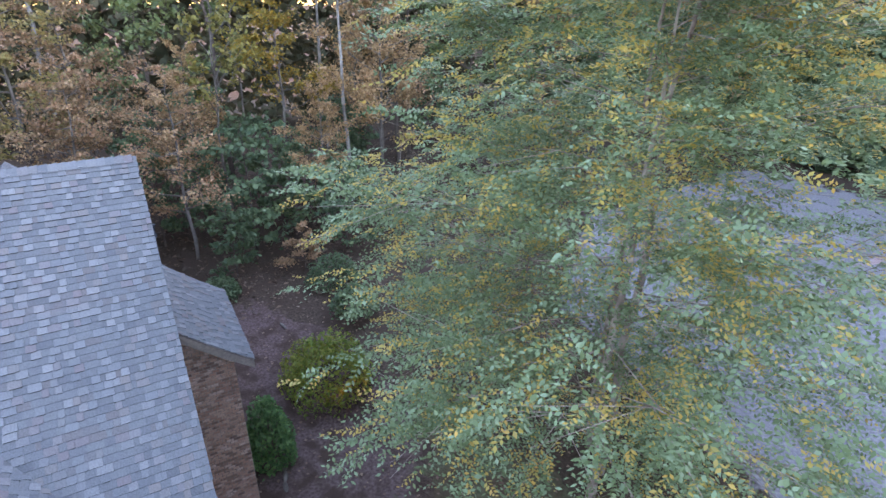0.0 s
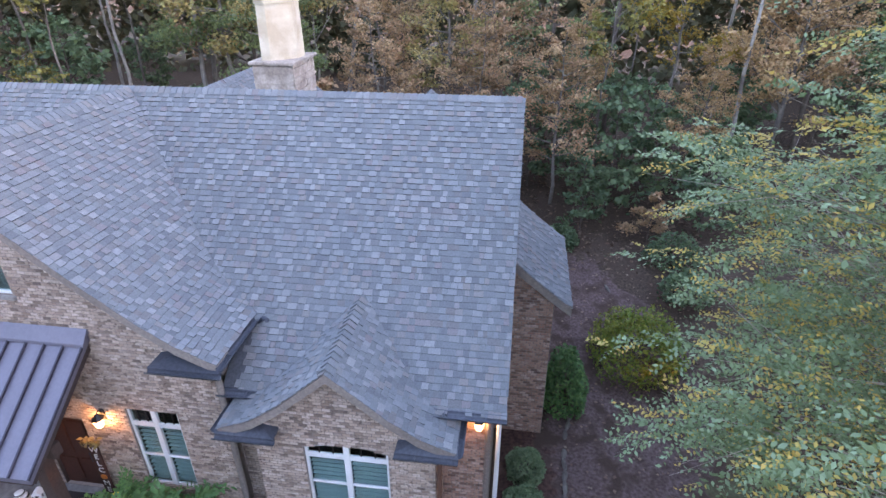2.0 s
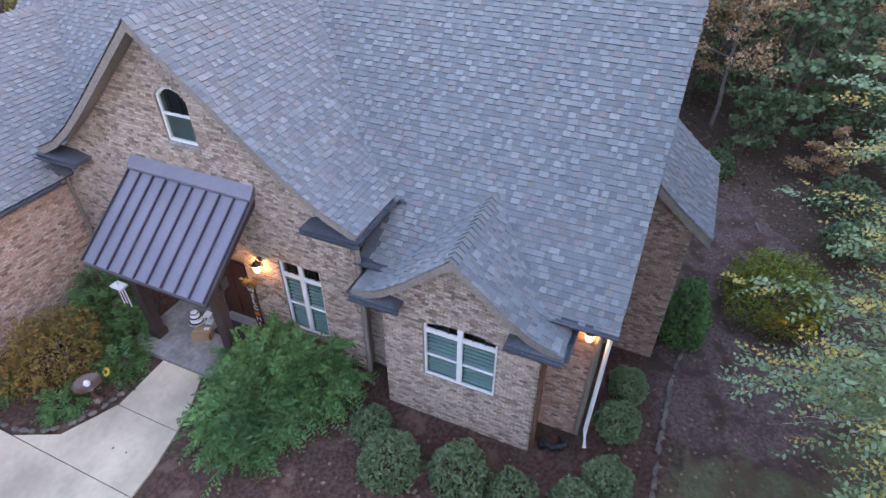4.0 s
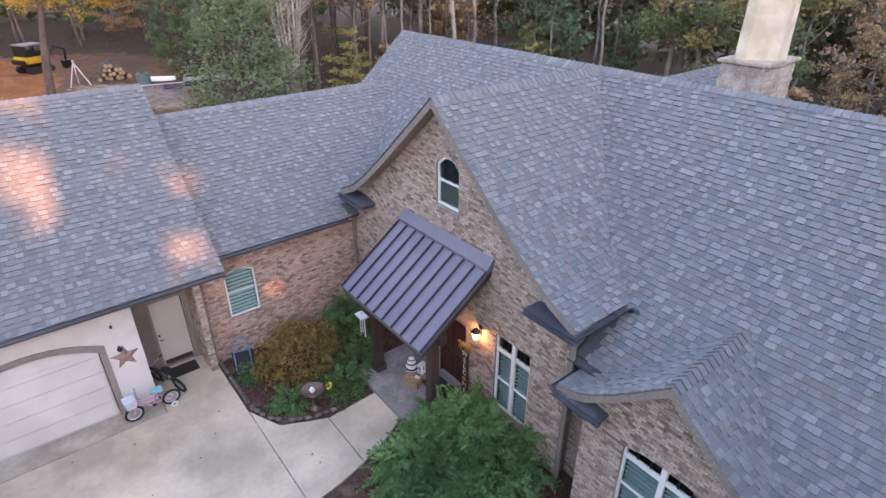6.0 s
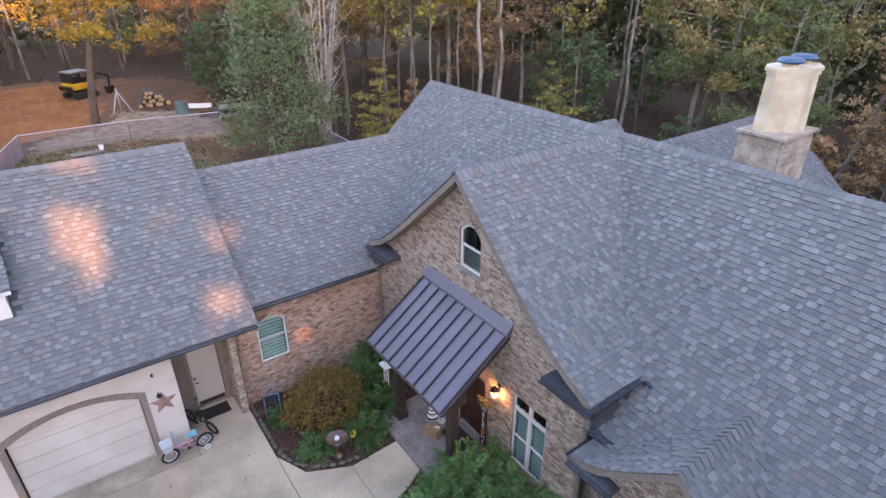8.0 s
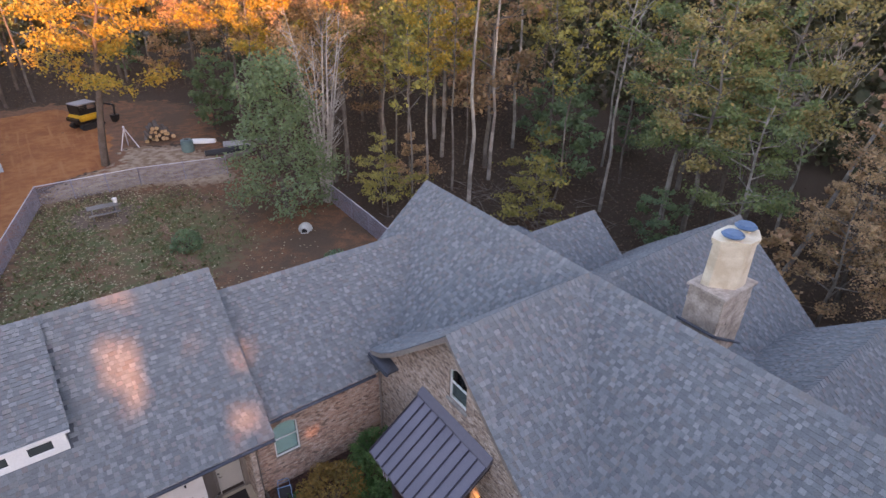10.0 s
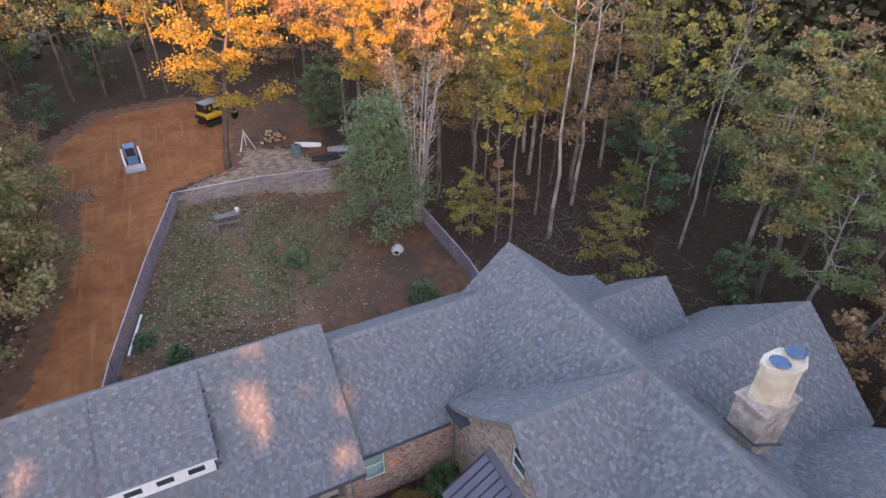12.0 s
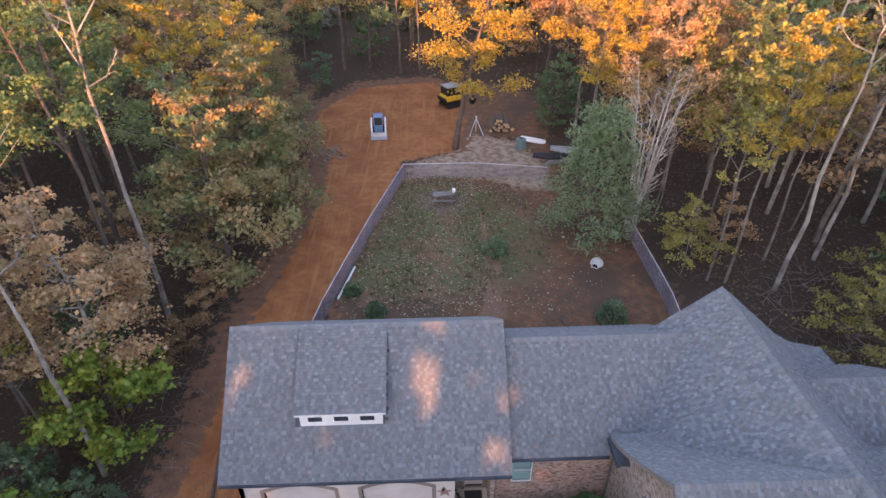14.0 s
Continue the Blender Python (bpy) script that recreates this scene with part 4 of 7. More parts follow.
# ---- shingles, one by one ----
def lay_shingles(key, s, single=None, seed=1):
    r = random.Random(seed)
    exp = 0.143
    verts, faces, kinds, n1 = [], [], [], 0
    total = s.len[-1]
    rows = int(total / exp)
    roof = ROOF_PARTS[key]
    others = [o for o in ROOFS if o is not s]
    one = None
    if single:
        w = 0.25
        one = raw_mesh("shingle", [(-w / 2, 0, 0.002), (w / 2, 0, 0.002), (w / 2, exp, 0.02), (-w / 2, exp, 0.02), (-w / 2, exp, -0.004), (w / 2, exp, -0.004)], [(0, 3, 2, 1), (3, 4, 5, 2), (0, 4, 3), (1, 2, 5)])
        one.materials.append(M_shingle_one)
        one.materials.append(M_edge_shade)
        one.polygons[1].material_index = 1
    for j in range(rows + 1):
        s0, s1 = j * exp, min((j + 1) * exp, total) + (0.02 if j >= rows - 1 else 0)
        if s1 - s0 < 0.03:
            continue
        a = s.a0 - r.uniform(0, 0.3)
        thick = r.random() < 0.5
        while a < s.a1:
            thick = not thick if r.random() < 0.75 else thick
            w = r.choice((0.11, 0.14, 0.16, 0.18, 0.21)) if thick else r.choice((0.08, 0.12, 0.16, 0.20, 0.26))
            a0, a1 = max(a, s.a0 - 0.01), min(a + w, s.a1 + 0.01)
            a += w
            if a1 - a0 < 0.02:
                continue
            c = s.at((a0 + a1) / 2, (s0 + s1) / 2)
            if any(o.height(c[0], c[1]) > c[2] + 0.10 for o in others):
                continue
            if single and thick and n1 < 300 and single(*c) and a1 - a0 > 0.10:
                o = part("shingle", one, None, roof)
                p, q, e = Vector(s.at((a0 + a1) / 2, s0)), Vector(s.at((a0 + a1) / 2, s1)), Vector(s.at(a1, s0))
                ay, ax = (q - p).normalized(), (e - p).normalized()
                az = ax.cross(ay)
                if az.z < 0:
                    ax, az = -ax, -az
                rot = Matrix((ax, ay, az)).transposed().to_4x4()
                o.matrix_basis = Matrix.Translation(p) @ rot @ Matrix.Diagonal(((a1 - a0 - 0.004) / 0.25, 1, 1, 1))
                n1 += 1
                continue
            t = 0.026 + r.uniform(-0.003, 0.004) if thick else 0.008
            s1b = s1 + (0.010 if thick else -0.006) if s1 < total - 0.01 else s1
            i = len(verts)
            g = 0.003 if thick else 0.0
            verts += [s.at(a0 + g, s0, 0.002), s.at(a1 - g, s0, 0.002), s.at(a1 - g, s1b, t), s.at(a0 + g, s1b, t), s.at(a0 + g, s1b, -0.004), s.at(a1 - g, s1b, -0.004)]
            faces += [(i, i + 3, i + 2, i + 1), (i + 3, i + 4, i + 5, i + 2), (i, i + 4, i + 3), (i + 1, i + 2, i + 5)]
            # only raised tabs carry the shade-dark butt face
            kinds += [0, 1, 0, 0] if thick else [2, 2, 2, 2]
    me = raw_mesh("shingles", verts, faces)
    for m in (M_shingle, M_edge_shade, M_course):
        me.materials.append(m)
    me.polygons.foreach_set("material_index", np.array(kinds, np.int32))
    ob = part("shingles", me, None, roof)
    ob["kind"] = "stuff"


def ridge_caps(p0, p1, drop, roof, step=0.022, seed=3):
    """Folded cap shingles along a ridge; drop: fall per metre across."""
    r = random.Random(seed)
    p0, p1 = Vector(p0), Vector(p1)
    d = (p1 - p0).normalized()
    side = d.cross(Vector((0, 0, 1))).normalized()
    verts, faces = [], []
    n = int((p1 - p0).length / 0.17)
    for k in range(n):
        a, b = p0 + d * (k * 0.17), p0 + d * (k * 0.17 + 0.20)
        i = len(verts)
        for p, h in ((a, 0.022), (b, 0.022 + step)):
            for u in (-0.15, 0, 0.15):
                verts.append(p + side * (u + r.uniform(-0.006, 0.006)) + Vector((0, 0, h - abs(u) * drop)))
        for u in (-0.15, 0, 0.15):
            verts.append(b + side * u + Vector((0, 0, 0.018 - abs(u) * drop)))
        faces += [(i, i + 1, i + 4, i + 3), (i + 1, i + 2, i + 5, i + 4), (i + 3, i + 4, i + 7, i + 6), (i + 4, i + 5, i + 8, i + 7)]
    me = raw_mesh("ridge_cap", [tuple(v) for v in verts], faces)
    for m in (M_shingle, M_course):
        me.materials.append(m)
    me.polygons.foreach_set("material_index", np.array([0, 0, 1, 1] * n, np.int32))
    ob = part("ridge_cap", me, None, roof)
    ob["kind"] = "stuff"

# ---- trees ----
def leaf_mesh(name, pts, size, material, rng, aspect=0.55, up=0.35):
    """A crown of single leaves: one small four-cornered blade at each point."""
    n = len(pts)
    pts = np.asarray(pts, float)
    nrm = rng.normal(size=(n, 3))
    nrm[:, 2] += up * 3
    nrm /= np.linalg.norm(nrm, axis=1)[:, None]
    a = np.cross(nrm, rng.normal(size=(n, 3)))
    a /= np.linalg.norm(a, axis=1)[:, None]
    b = np.cross(nrm, a)
    L = (size * rng.uniform(0.65, 1.35, n))[:, None]
    W = L * aspect
    v = np.stack([pts - a * L / 2, pts + b * W / 2 + nrm * L * 0.12, pts + a * L / 2, pts - b * W / 2 + nrm * L * 0.12], 1).reshape(-1, 3)
    me = bpy.data.meshes.new(name)
    me.vertices.add(4 * n)
    me.vertices.foreach_set("co", v.astype(np.float32).ravel())
    me.loops.add(4 * n)
    me.loops.foreach_set("vertex_index", np.arange(4 * n, dtype=np.int32))
    me.polygons.add(n)
    me.polygons.foreach_set("loop_start", np.arange(0, 4 * n, 4, dtype=np.int32))
    me.update(calc_edges=True)
    me.materials.append(material)
    return me


def frond_mesh(name, root, way, length, per, size, material, rng, droop=0.2, wide=0.32):
    """Twigs with a row of leaves on either side: one blade by the other, lying nearly flat."""
    n = len(root)
    u = np.linspace(0.06, 1, per)
    way = way / np.linalg.norm(way, axis=1)[:, None]
    up = rng.normal(size=(n, 3)) * 0.35 + np.array([0, 0, 1.0])
    side = np.cross(up, way)
    side /= np.linalg.norm(side, axis=1)[:, None]
    up = np.cross(way, side)
    base = root[:, None, :] + way[:, None, :] * (u[None, :, None] * length[:, None, None])
    base[:, :, 2] -= droop * length[:, None] * u[None, :] ** 2
    sg = np.where(np.arange(per) % 2 == 0, 1.0, -1.0)[None, :, None]
    a = way[:, None, :] * 0.55 + side[:, None, :] * sg * 0.85 + rng.normal(size=(n, per, 3)) * 0.20
    a[:, :, 2] -= 0.18
    a /= np.linalg.norm(a, axis=2)[:, :, None]
    nr = up[:, None, :] + rng.normal(size=(n, per, 3)) * 0.26
    b = np.cross(nr, a)
    b /= np.linalg.norm(b, axis=2)[:, :, None]
    nr = np.cross(a, b)
    L = (size * rng.uniform(0.7, 1.3, (n, per)) * (1.1 - 0.35 * u)[None, :])[:, :, None]
    v = np.stack([base, base + a * L * 0.45 + b * L * wide - nr * L * 0.06, base + a * L - nr * L * 0.1, base + a * L * 0.45 - b * L * wide - nr * L * 0.06], 2).reshape(-1, 3)
    k = n * per
    me = bpy.data.meshes.new(name)
    me.vertices.add(4 * k)
    me.vertices.foreach_set("co", v.astype(np.float32).ravel())
    me.loops.add(4 * k)
    me.loops.foreach_set("vertex_index", np.arange(4 * k, dtype=np.int32))
    me.polygons.add(k)
    me.polygons.foreach_set("loop_start", np.arange(0, 4 * k, 4, dtype=np.int32))
    me.update(calc_edges=True)
    me.materials.append(material)
    return me


def leaf_mat(name, colours, rough=0.6, drift=0.5, sheen=0.25, through_leaf=0.28):
    """Leaves: the colour drifts from bough to bough, from leaf to leaf and from plant to plant."""
    m = mat(name, None, colours=colours, rough=rough, vary=0.15, fine=3.0, bump=0, spec=sheen)
    t = m.node_tree
    b, out = t.nodes["Principled BSDF"], t.nodes["Material Output"]
    ramp = next(n for n in t.nodes if n.type == "VALTORGB")
    leaf = ramp.inputs[0].links[0].from_socket
    pos = next(n for n in t.nodes if n.type == "NEW_GEOMETRY").outputs["Position"]
    bough = t.nodes.new("ShaderNodeTexNoise")
    bough.inputs["Scale"].default_value, bough.inputs["Detail"].default_value = 0.55, 2
    t.links.new(pos, bough.inputs["Vector"])
    wide = t.nodes.new("ShaderNodeMapRange")
    wide.inputs[1].default_value, wide.inputs[2].default_value = 0.28, 0.72
    t.links.new(bough.outputs[0], wide.inputs[0])
    mixed = t.nodes.new("ShaderNodeMix")
    mixed.inputs[0].default_value = drift
    t.links.new(leaf, mixed.inputs[2])
    t.links.new(wide.outputs[0], mixed.inputs[3])
    t.links.new(mixed.outputs[0], ramp.inputs[0])
    plant_tone = t.nodes.new("ShaderNodeMapRange")
    plant_tone.inputs[3].default_value, plant_tone.inputs[4].default_value = 0.78, 1.18
    t.links.new(t.nodes.new("ShaderNodeObjectInfo").outputs["Random"], plant_tone.inputs[0])
    tone = t.nodes.new("ShaderNodeHueSaturation")
    t.links.new(b.inputs["Base Color"].links[0].from_socket, tone.inputs["Color"])
    t.links.new(plant_tone.outputs[0], tone.inputs["Value"])
    t.links.new(tone.outputs[0], b.inputs["Base Color"])
    tr, mx = t.nodes.new("ShaderNodeBsdfTranslucent"), t.nodes.new("ShaderNodeMixShader")
    t.links.new(tone.outputs[0], tr.inputs[0])
    mx.inputs[0].default_value = through_leaf
    t.links.new(b.outputs[0], mx.inputs[1])
    t.links.new(tr.outputs[0], mx.inputs[2])
    t.links.new(mx.outputs[0], out.inputs[0])
    return m


L_green = leaf_mat("green_leaves", [(0.106, 0.180, 0.075), (0.177, 0.254, 0.106), (0.236, 0.275, 0.106), (0.130, 0.201, 0.106), (0.352, 0.318, 0.106)])
L_olive = leaf_mat("olive_leaves", [(0.192, 0.193, 0.082), (0.295, 0.264, 0.102), (0.384, 0.264, 0.102), (0.227, 0.223, 0.102), (0.498, 0.324, 0.102)])
L_yellow = leaf_mat("yellow_leaves", [(0.404, 0.273, 0.042), (0.332, 0.262, 0.052), (0.499, 0.294, 0.052), (0.237, 0.218, 0.063), (0.451, 0.218, 0.052)])
L_orange = leaf_mat("orange_leaves", [(0.44, 0.25, 0.13), (0.36, 0.21, 0.105), (0.50, 0.31, 0.16), (0.30, 0.195, 0.09), (0.43, 0.215, 0.14)])
L_rust = leaf_mat("rust_brown_leaves", [(0.338, 0.194, 0.117), (0.417, 0.233, 0.135), (0.260, 0.175, 0.099), (0.478, 0.292, 0.161), (0.220, 0.194, 0.090)])
L_mixed = leaf_mat("russet_olive_leaves", [(0.106, 0.169, 0.069), (0.156, 0.200, 0.081), (0.206, 0.206, 0.094), (0.294, 0.219, 0.106), (0.375, 0.231, 0.119), (0.325, 0.188, 0.106)], drift=0.7)
L_russet = leaf_mat("pink_russet_leaves", [(0.253, 0.196, 0.086), (0.345, 0.241, 0.127), (0.437, 0.276, 0.161), (0.322, 0.184, 0.103), (0.483, 0.322, 0.196)], drift=0.6)
L_needle = leaf_mat("dark_needles", [(0.067, 0.132, 0.078), (0.102, 0.173, 0.097), (0.134, 0.203, 0.097), (0.079, 0.143, 0.097)])
L_pine = leaf_mat("pine_tufts", [(0.064, 0.112, 0.047), (0.097, 0.147, 0.058), (0.127, 0.173, 0.058), (0.075, 0.122, 0.058)])
L_birch = leaf_mat("birch_leaves", [(0.095, 0.148, 0.058), (0.138, 0.203, 0.095), (0.115, 0.168, 0.066), (0.165, 0.242, 0.130), (0.107, 0.160, 0.066), (0.192, 0.277, 0.160), (0.134, 0.199, 0.092), (0.222, 0.320, 0.192), (0.111, 0.164, 0.064), (0.169, 0.246, 0.134), (0.153, 0.187, 0.064)], 0.45, 0.3, 0.35, 0.30)
L_birch_gold = leaf_mat("turning_birch_leaves", [(0.504, 0.360, 0.081), (0.414, 0.333, 0.090), (0.540, 0.324, 0.081), (0.342, 0.306, 0.099), (0.522, 0.270, 0.081)], 0.4, 0.3, 0.35, 0.45)
L_fern = leaf_mat("fern_green", [(0.045, 0.125, 0.055), (0.085, 0.215, 0.08), (0.065, 0.17, 0.065), (0.13, 0.28, 0.095), (0.17, 0.32, 0.11)])
L_box = leaf_mat("boxwood_green", [(0.075, 0.14, 0.075), (0.12, 0.20, 0.10), (0.17, 0.235, 0.13), (0.10, 0.17, 0.09), (0.20, 0.24, 0.14)])
L_azalea = leaf_mat("autumn_shrub", [(0.255, 0.135, 0.045), (0.306, 0.18, 0.05), (0.178, 0.117, 0.041), (0.23, 0.162, 0.05), (0.128, 0.126, 0.045)])
L_sap = leaf_mat("sapling_leaves", [(0.192, 0.182, 0.061), (0.263, 0.233, 0.071), (0.334, 0.273, 0.071), (0.151, 0.162, 0.061), (0.304, 0.223, 0.081)])
L_lime = leaf_mat("lime_leaves", [(0.107, 0.203, 0.043), (0.149, 0.256, 0.048), (0.213, 0.288, 0.053), (0.320, 0.320, 0.053), (0.096, 0.171, 0.048)])


def skeleton_lines(rng, height, bare, spread, limbs, lean=0.06, trunk_r=0.18, droop=0.0, fork=3, rise=(0.15, 0.75), tip=(0, 0)):
    """Trunk, limbs and twigs as lines with radii, and the places where leaves sit."""
    top = np.array([rng.normal() * lean * height + tip[0], rng.normal() * lean * height + tip[1], height])
    lines, seats = [], []
    k = 9
    wob = rng.normal(size=(k, 2)) * 0.006 * height
    wob[0] = 0
    tr = [np.array([top[0] * (i / (k - 1)) ** 1.3 + wob[i, 0], top[1] * (i / (k - 1)) ** 1.3 + wob[i, 1], height * i / (k - 1)]) for i in range(k)]
    lines.append((tr, [max(trunk_r * (1 - 0.93 * i / (k - 1)), 0.012) for i in range(k)]))

    def on_trunk(f):
        x = f * (k - 1)
        i = min(int(x), k - 2)
        return tr[i] + (tr[i + 1] - tr[i]) * (x - i)
    for j in range(limbs):
        f = bare + (1 - bare) * (j + rng.uniform(0, 0.8)) / limbs
        f = min(f, 0.97)
        p = on_trunk(f)
        az = j * 2.399 + rng.uniform(-0.5, 0.5)
        reach = spread * (1.0 - 0.75 * ((f - bare) / (1 - bare)) ** 1.6) * rng.uniform(0.6, 1.15)
        lift = reach * rng.uniform(*rise) - droop * reach
        d = np.array([math.cos(az), math.sin(az), 0])
        e = p + d * reach + np.array([0, 0, lift])
        mid = (p + e) / 2 + np.array([0, 0, -0.08 * reach + 0.25 * droop * reach]) + rng.normal(size=3) * 0.06 * reach
        r0 = trunk_r * (1 - 0.85 * f) * 0.5 + 0.012
        lines.append(([p, mid, e], [r0, r0 * 0.6, 0.010]))
        for _ in range(fork):
            u = rng.uniform(0.35, 0.95)
            q = p + (e - p) * u + (mid - (p + e) / 2) * (1 - abs(2 * u - 1))
            az2 = az + rng.uniform(-1.2, 1.2)
            l2 = reach * rng.uniform(0.25, 0.5)
            e2 = q + np.array([math.cos(az2) * l2, math.sin(az2) * l2, rng.uniform(rise[0] - 0.25, rise[1] - 0.25) * l2 - droop * l2])
            lines.append(([q, e2], [r0 * 0.4, 0.008]))
            seats += [(q + (e2 - q) * w, l2) for w in (0.5, 0.8, 1.0)]
        seats += [(p + (e - p) * w + (mid - (p + e) / 2) * (1 - abs(2 * w - 1)), reach * 0.35) for w in (0.45, 0.65, 0.85, 1.0)]
    seats.append((tr[-1], spread * 0.25))
    return lines, seats


def wood_mesh(lines, sides=6):
    bm = bmesh.new()
    for i, (pts, rad) in enumerate(lines):
        add_tube(bm, pts, rad, sides if i == 0 else 4, cap=False)
    return bm


def tree_kind(name, label, seed, height, bare, spread, limbs, leaves, size, leaf, bark, trunk_r=0.18, puff=0.30, category="tree", lean=0.018, fork=3, droop=0.0, flat=0.55, group="trees of the wood", rise=(0.15, 0.75), tip=(0, 0), full=0.9):
    """A tree standing at the origin: trunk with limbs, and a crown of leaves in uneven clumps."""
    rng = np.random.default_rng(seed)
    lines, seats = skeleton_lines(rng, height, bare, spread, limbs, lean, trunk_r, droop, fork, rise, tip)
    t = thing(name, label, category, group)
    bm = bmesh.new()
    add_tube(bm, *lines[0], 7, cap=False)
    part("trunk", bm, bark, t)
    branches = part("branchwork", wood_mesh(lines[1:], 4), bark, t, "fine bare limbs and twigs")
    branches["kind"] = "stuff"
    if leaves:
        c = np.array([s[0] for s in seats])
        w = np.array([max(s[1], 0.3) for s in seats])
        chance = w * np.where(rng.uniform(0, 1, len(c)) < full, rng.uniform(0.25, 1.6, len(c)), 0.03)
        pick = rng.choice(len(c), leaves, p=chance / chance.sum())
        off = rng.normal(size=(leaves, 3)) * (np.clip(w[pick], 0.5, 2.2) * puff)[:, None]
        off[:, 2] = off[:, 2] * flat - 0.12 * np.hypot(off[:, 0], off[:, 1])
        part("crown", leaf_mesh("crown", c[pick] + off, size, leaf, rng, 0.72), None, t, "uneven leafy crown")
    return t


KINDS = dict(
    olive=tree_kind("oak", "tall oak with thinning olive-green leaves", 1, 17, 0.38, 4.4, 20, 2700, 0.33, L_olive, M_bark_dark, 0.22),
    green=tree_kind("oak", "tall oak still in dark green leaf", 2, 16, 0.34, 4.4, 20, 2700, 0.33, L_green, M_bark_dark, 0.22),
    orange=tree_kind("maple", "maple in orange autumn leaf", 3, 15, 0.33, 3.6, 20, 4300, 0.235, L_orange, M_bark_dark, 0.16, rise=(0.4, 1.2)),
    yellow=tree_kind("poplar", "tall poplar in yellow autumn leaf", 4, 18, 0.45, 3.2, 20, 4000, 0.245, L_yellow, M_bark_mid, 0.17, rise=(0.4, 1.2)),
    rust=tree_kind("oak", "oak with rust-brown autumn leaves", 5, 15, 0.28, 4.2, 20, 2600, 0.31, L_rust, M_bark_mid, 0.2, full=0.8),
    russet=tree_kind("oak", "broad oak in pinkish russet leaf with bare boughs", 35, 13.5, 0.34, 3.9, 28, 11000, 0.20, L_russet, M_bark_pale, 0.17, fork=4, full=0.8),
    tulip=tree_kind("poplar", "slender poplar with a small golden crown", 36, 17.5, 0.50, 2.0, 18, 4600, 0.17, L_yellow, M_bark_mid, 0.11, rise=(0.4, 1.1), fork=4),
    olive_fine=tree_kind("oak", "tall oak with thinning olive-green leaves", 51, 17, 0.36, 4.3, 24, 6400, 0.215, L_olive, M_bark_mid, 0.20, fork=4, full=0.85),
    green_fine=tree_kind("oak", "tall oak still in green leaf over pale limbs", 52, 16, 0.32, 4.4, 24, 6600, 0.215, L_green, M_bark_pale, 0.20, fork=4, full=0.85),
    rust_fine=tree_kind("oak", "oak with rust-brown autumn leaves", 55, 15, 0.26, 4.0, 24, 6000, 0.20, L_rust, M_bark_mid, 0.18, fork=4, full=0.75),
    orange_fine=tree_kind("maple", "maple in pinkish orange autumn leaf", 53, 15, 0.33, 3.3, 24, 6800, 0.18, L_orange, M_bark_mid, 0.14, fork=4, rise=(0.4, 1.2), full=0.85),
    mixed=tree_kind("oak", "broad oak in olive and russet leaf, low to the ground", 25, 14, 0.10, 4.6, 30, 11000, 0.26, L_mixed, M_bark_dark, 0.22, fork=4),
    pine=tree_kind("pine", "tall pine with a high dark crown", 6, 21, 0.55, 2.8, 20, 5200, 0.17, L_pine, M_bark_dark, 0.19, 0.26),
    bare=tree_kind("bare_tree", "bare pale-barked tree with fine branches", 7, 15, 0.30, 2.6, 22, 0, 0.2, L_rust, M_bark_pale, 0.12, fork=6, rise=(1.2, 2.4)),
    bole=tree_kind("bare_tree", "tall bare trunk with a few high limbs", 27, 22, 0.62, 2.8, 11, 130, 0.2, L_sap, M_bark_pale, 0.17, fork=4, rise=(0.5, 1.5)),
    sparse=tree_kind("poplar", "slim grey trunk with few yellow-green leaves", 8, 18, 0.42, 2.1, 22, 1300, 0.27, L_sap, M_bark_mid, 0.10, fork=4, lean=0.03, rise=(0.4, 1.3), full=0.6),
    sapling=tree_kind("sapling", "young maple with yellow-green leaves", 9, 6.5, 0.22, 2.4, 16, 1500, 0.20, L_sap, M_bark_mid, 0.05, puff=0.26, flat=0.28, lean=0.03, rise=(0.1, 0.45)),
    gold=tree_kind("oak", "oak with golden leaves on a dark trunk", 29, 16, 0.36, 5.2, 22, 8500, 0.25, L_yellow, M_bark_dark, 0.34, tip=(3.6, 0.5)),
    lime=tree_kind("sapling", "young maple with bright lime-green leaves", 19, 6.0, 0.15, 2.6, 22, 5200, 0.24, L_lime, M_bark_dark, 0.06, lean=0.03),
    brush=tree_kind("understorey_tree", "low brown understorey tree", 10, 6, 0.12, 2.8, 14, 1900, 0.28, L_rust, M_bark_dark, 0.06),
    evergreen=tree_kind("holly", "low dark evergreen understorey tree", 11, 6.5, 0.08, 2.6, 18, 1700, 0.30, L_needle, M_bark_dark, 0.08),
)
PLANTED = {k: 0 for k in KINDS}


def plant(kind, x, y, scale=1.0, turn=None, z=None, tall=1.0):
    r = random.Random(int(x * 131 + y * 977))
    m = Matrix.LocRotScale((x, y, (float(land(x, y)) if z is None else z) - 0.08), Euler((0, 0, turn if turn is not None else r.uniform(0, 6.28))), None)
    base = KINDS[kind]
    if PLANTED[kind] == 0:
        base.scale = (scale, scale, scale * tall)
        base.matrix_basis = m @ Matrix.Diagonal((scale, scale, scale * tall, 1))
        PLANTED[kind] = 1
        return base
    keep = base.scale.copy()
    base.scale = (scale, scale, scale * tall)
    o = copy_thing(base, m)
    base.scale = keep
    PLANTED[kind] += 1
    return o


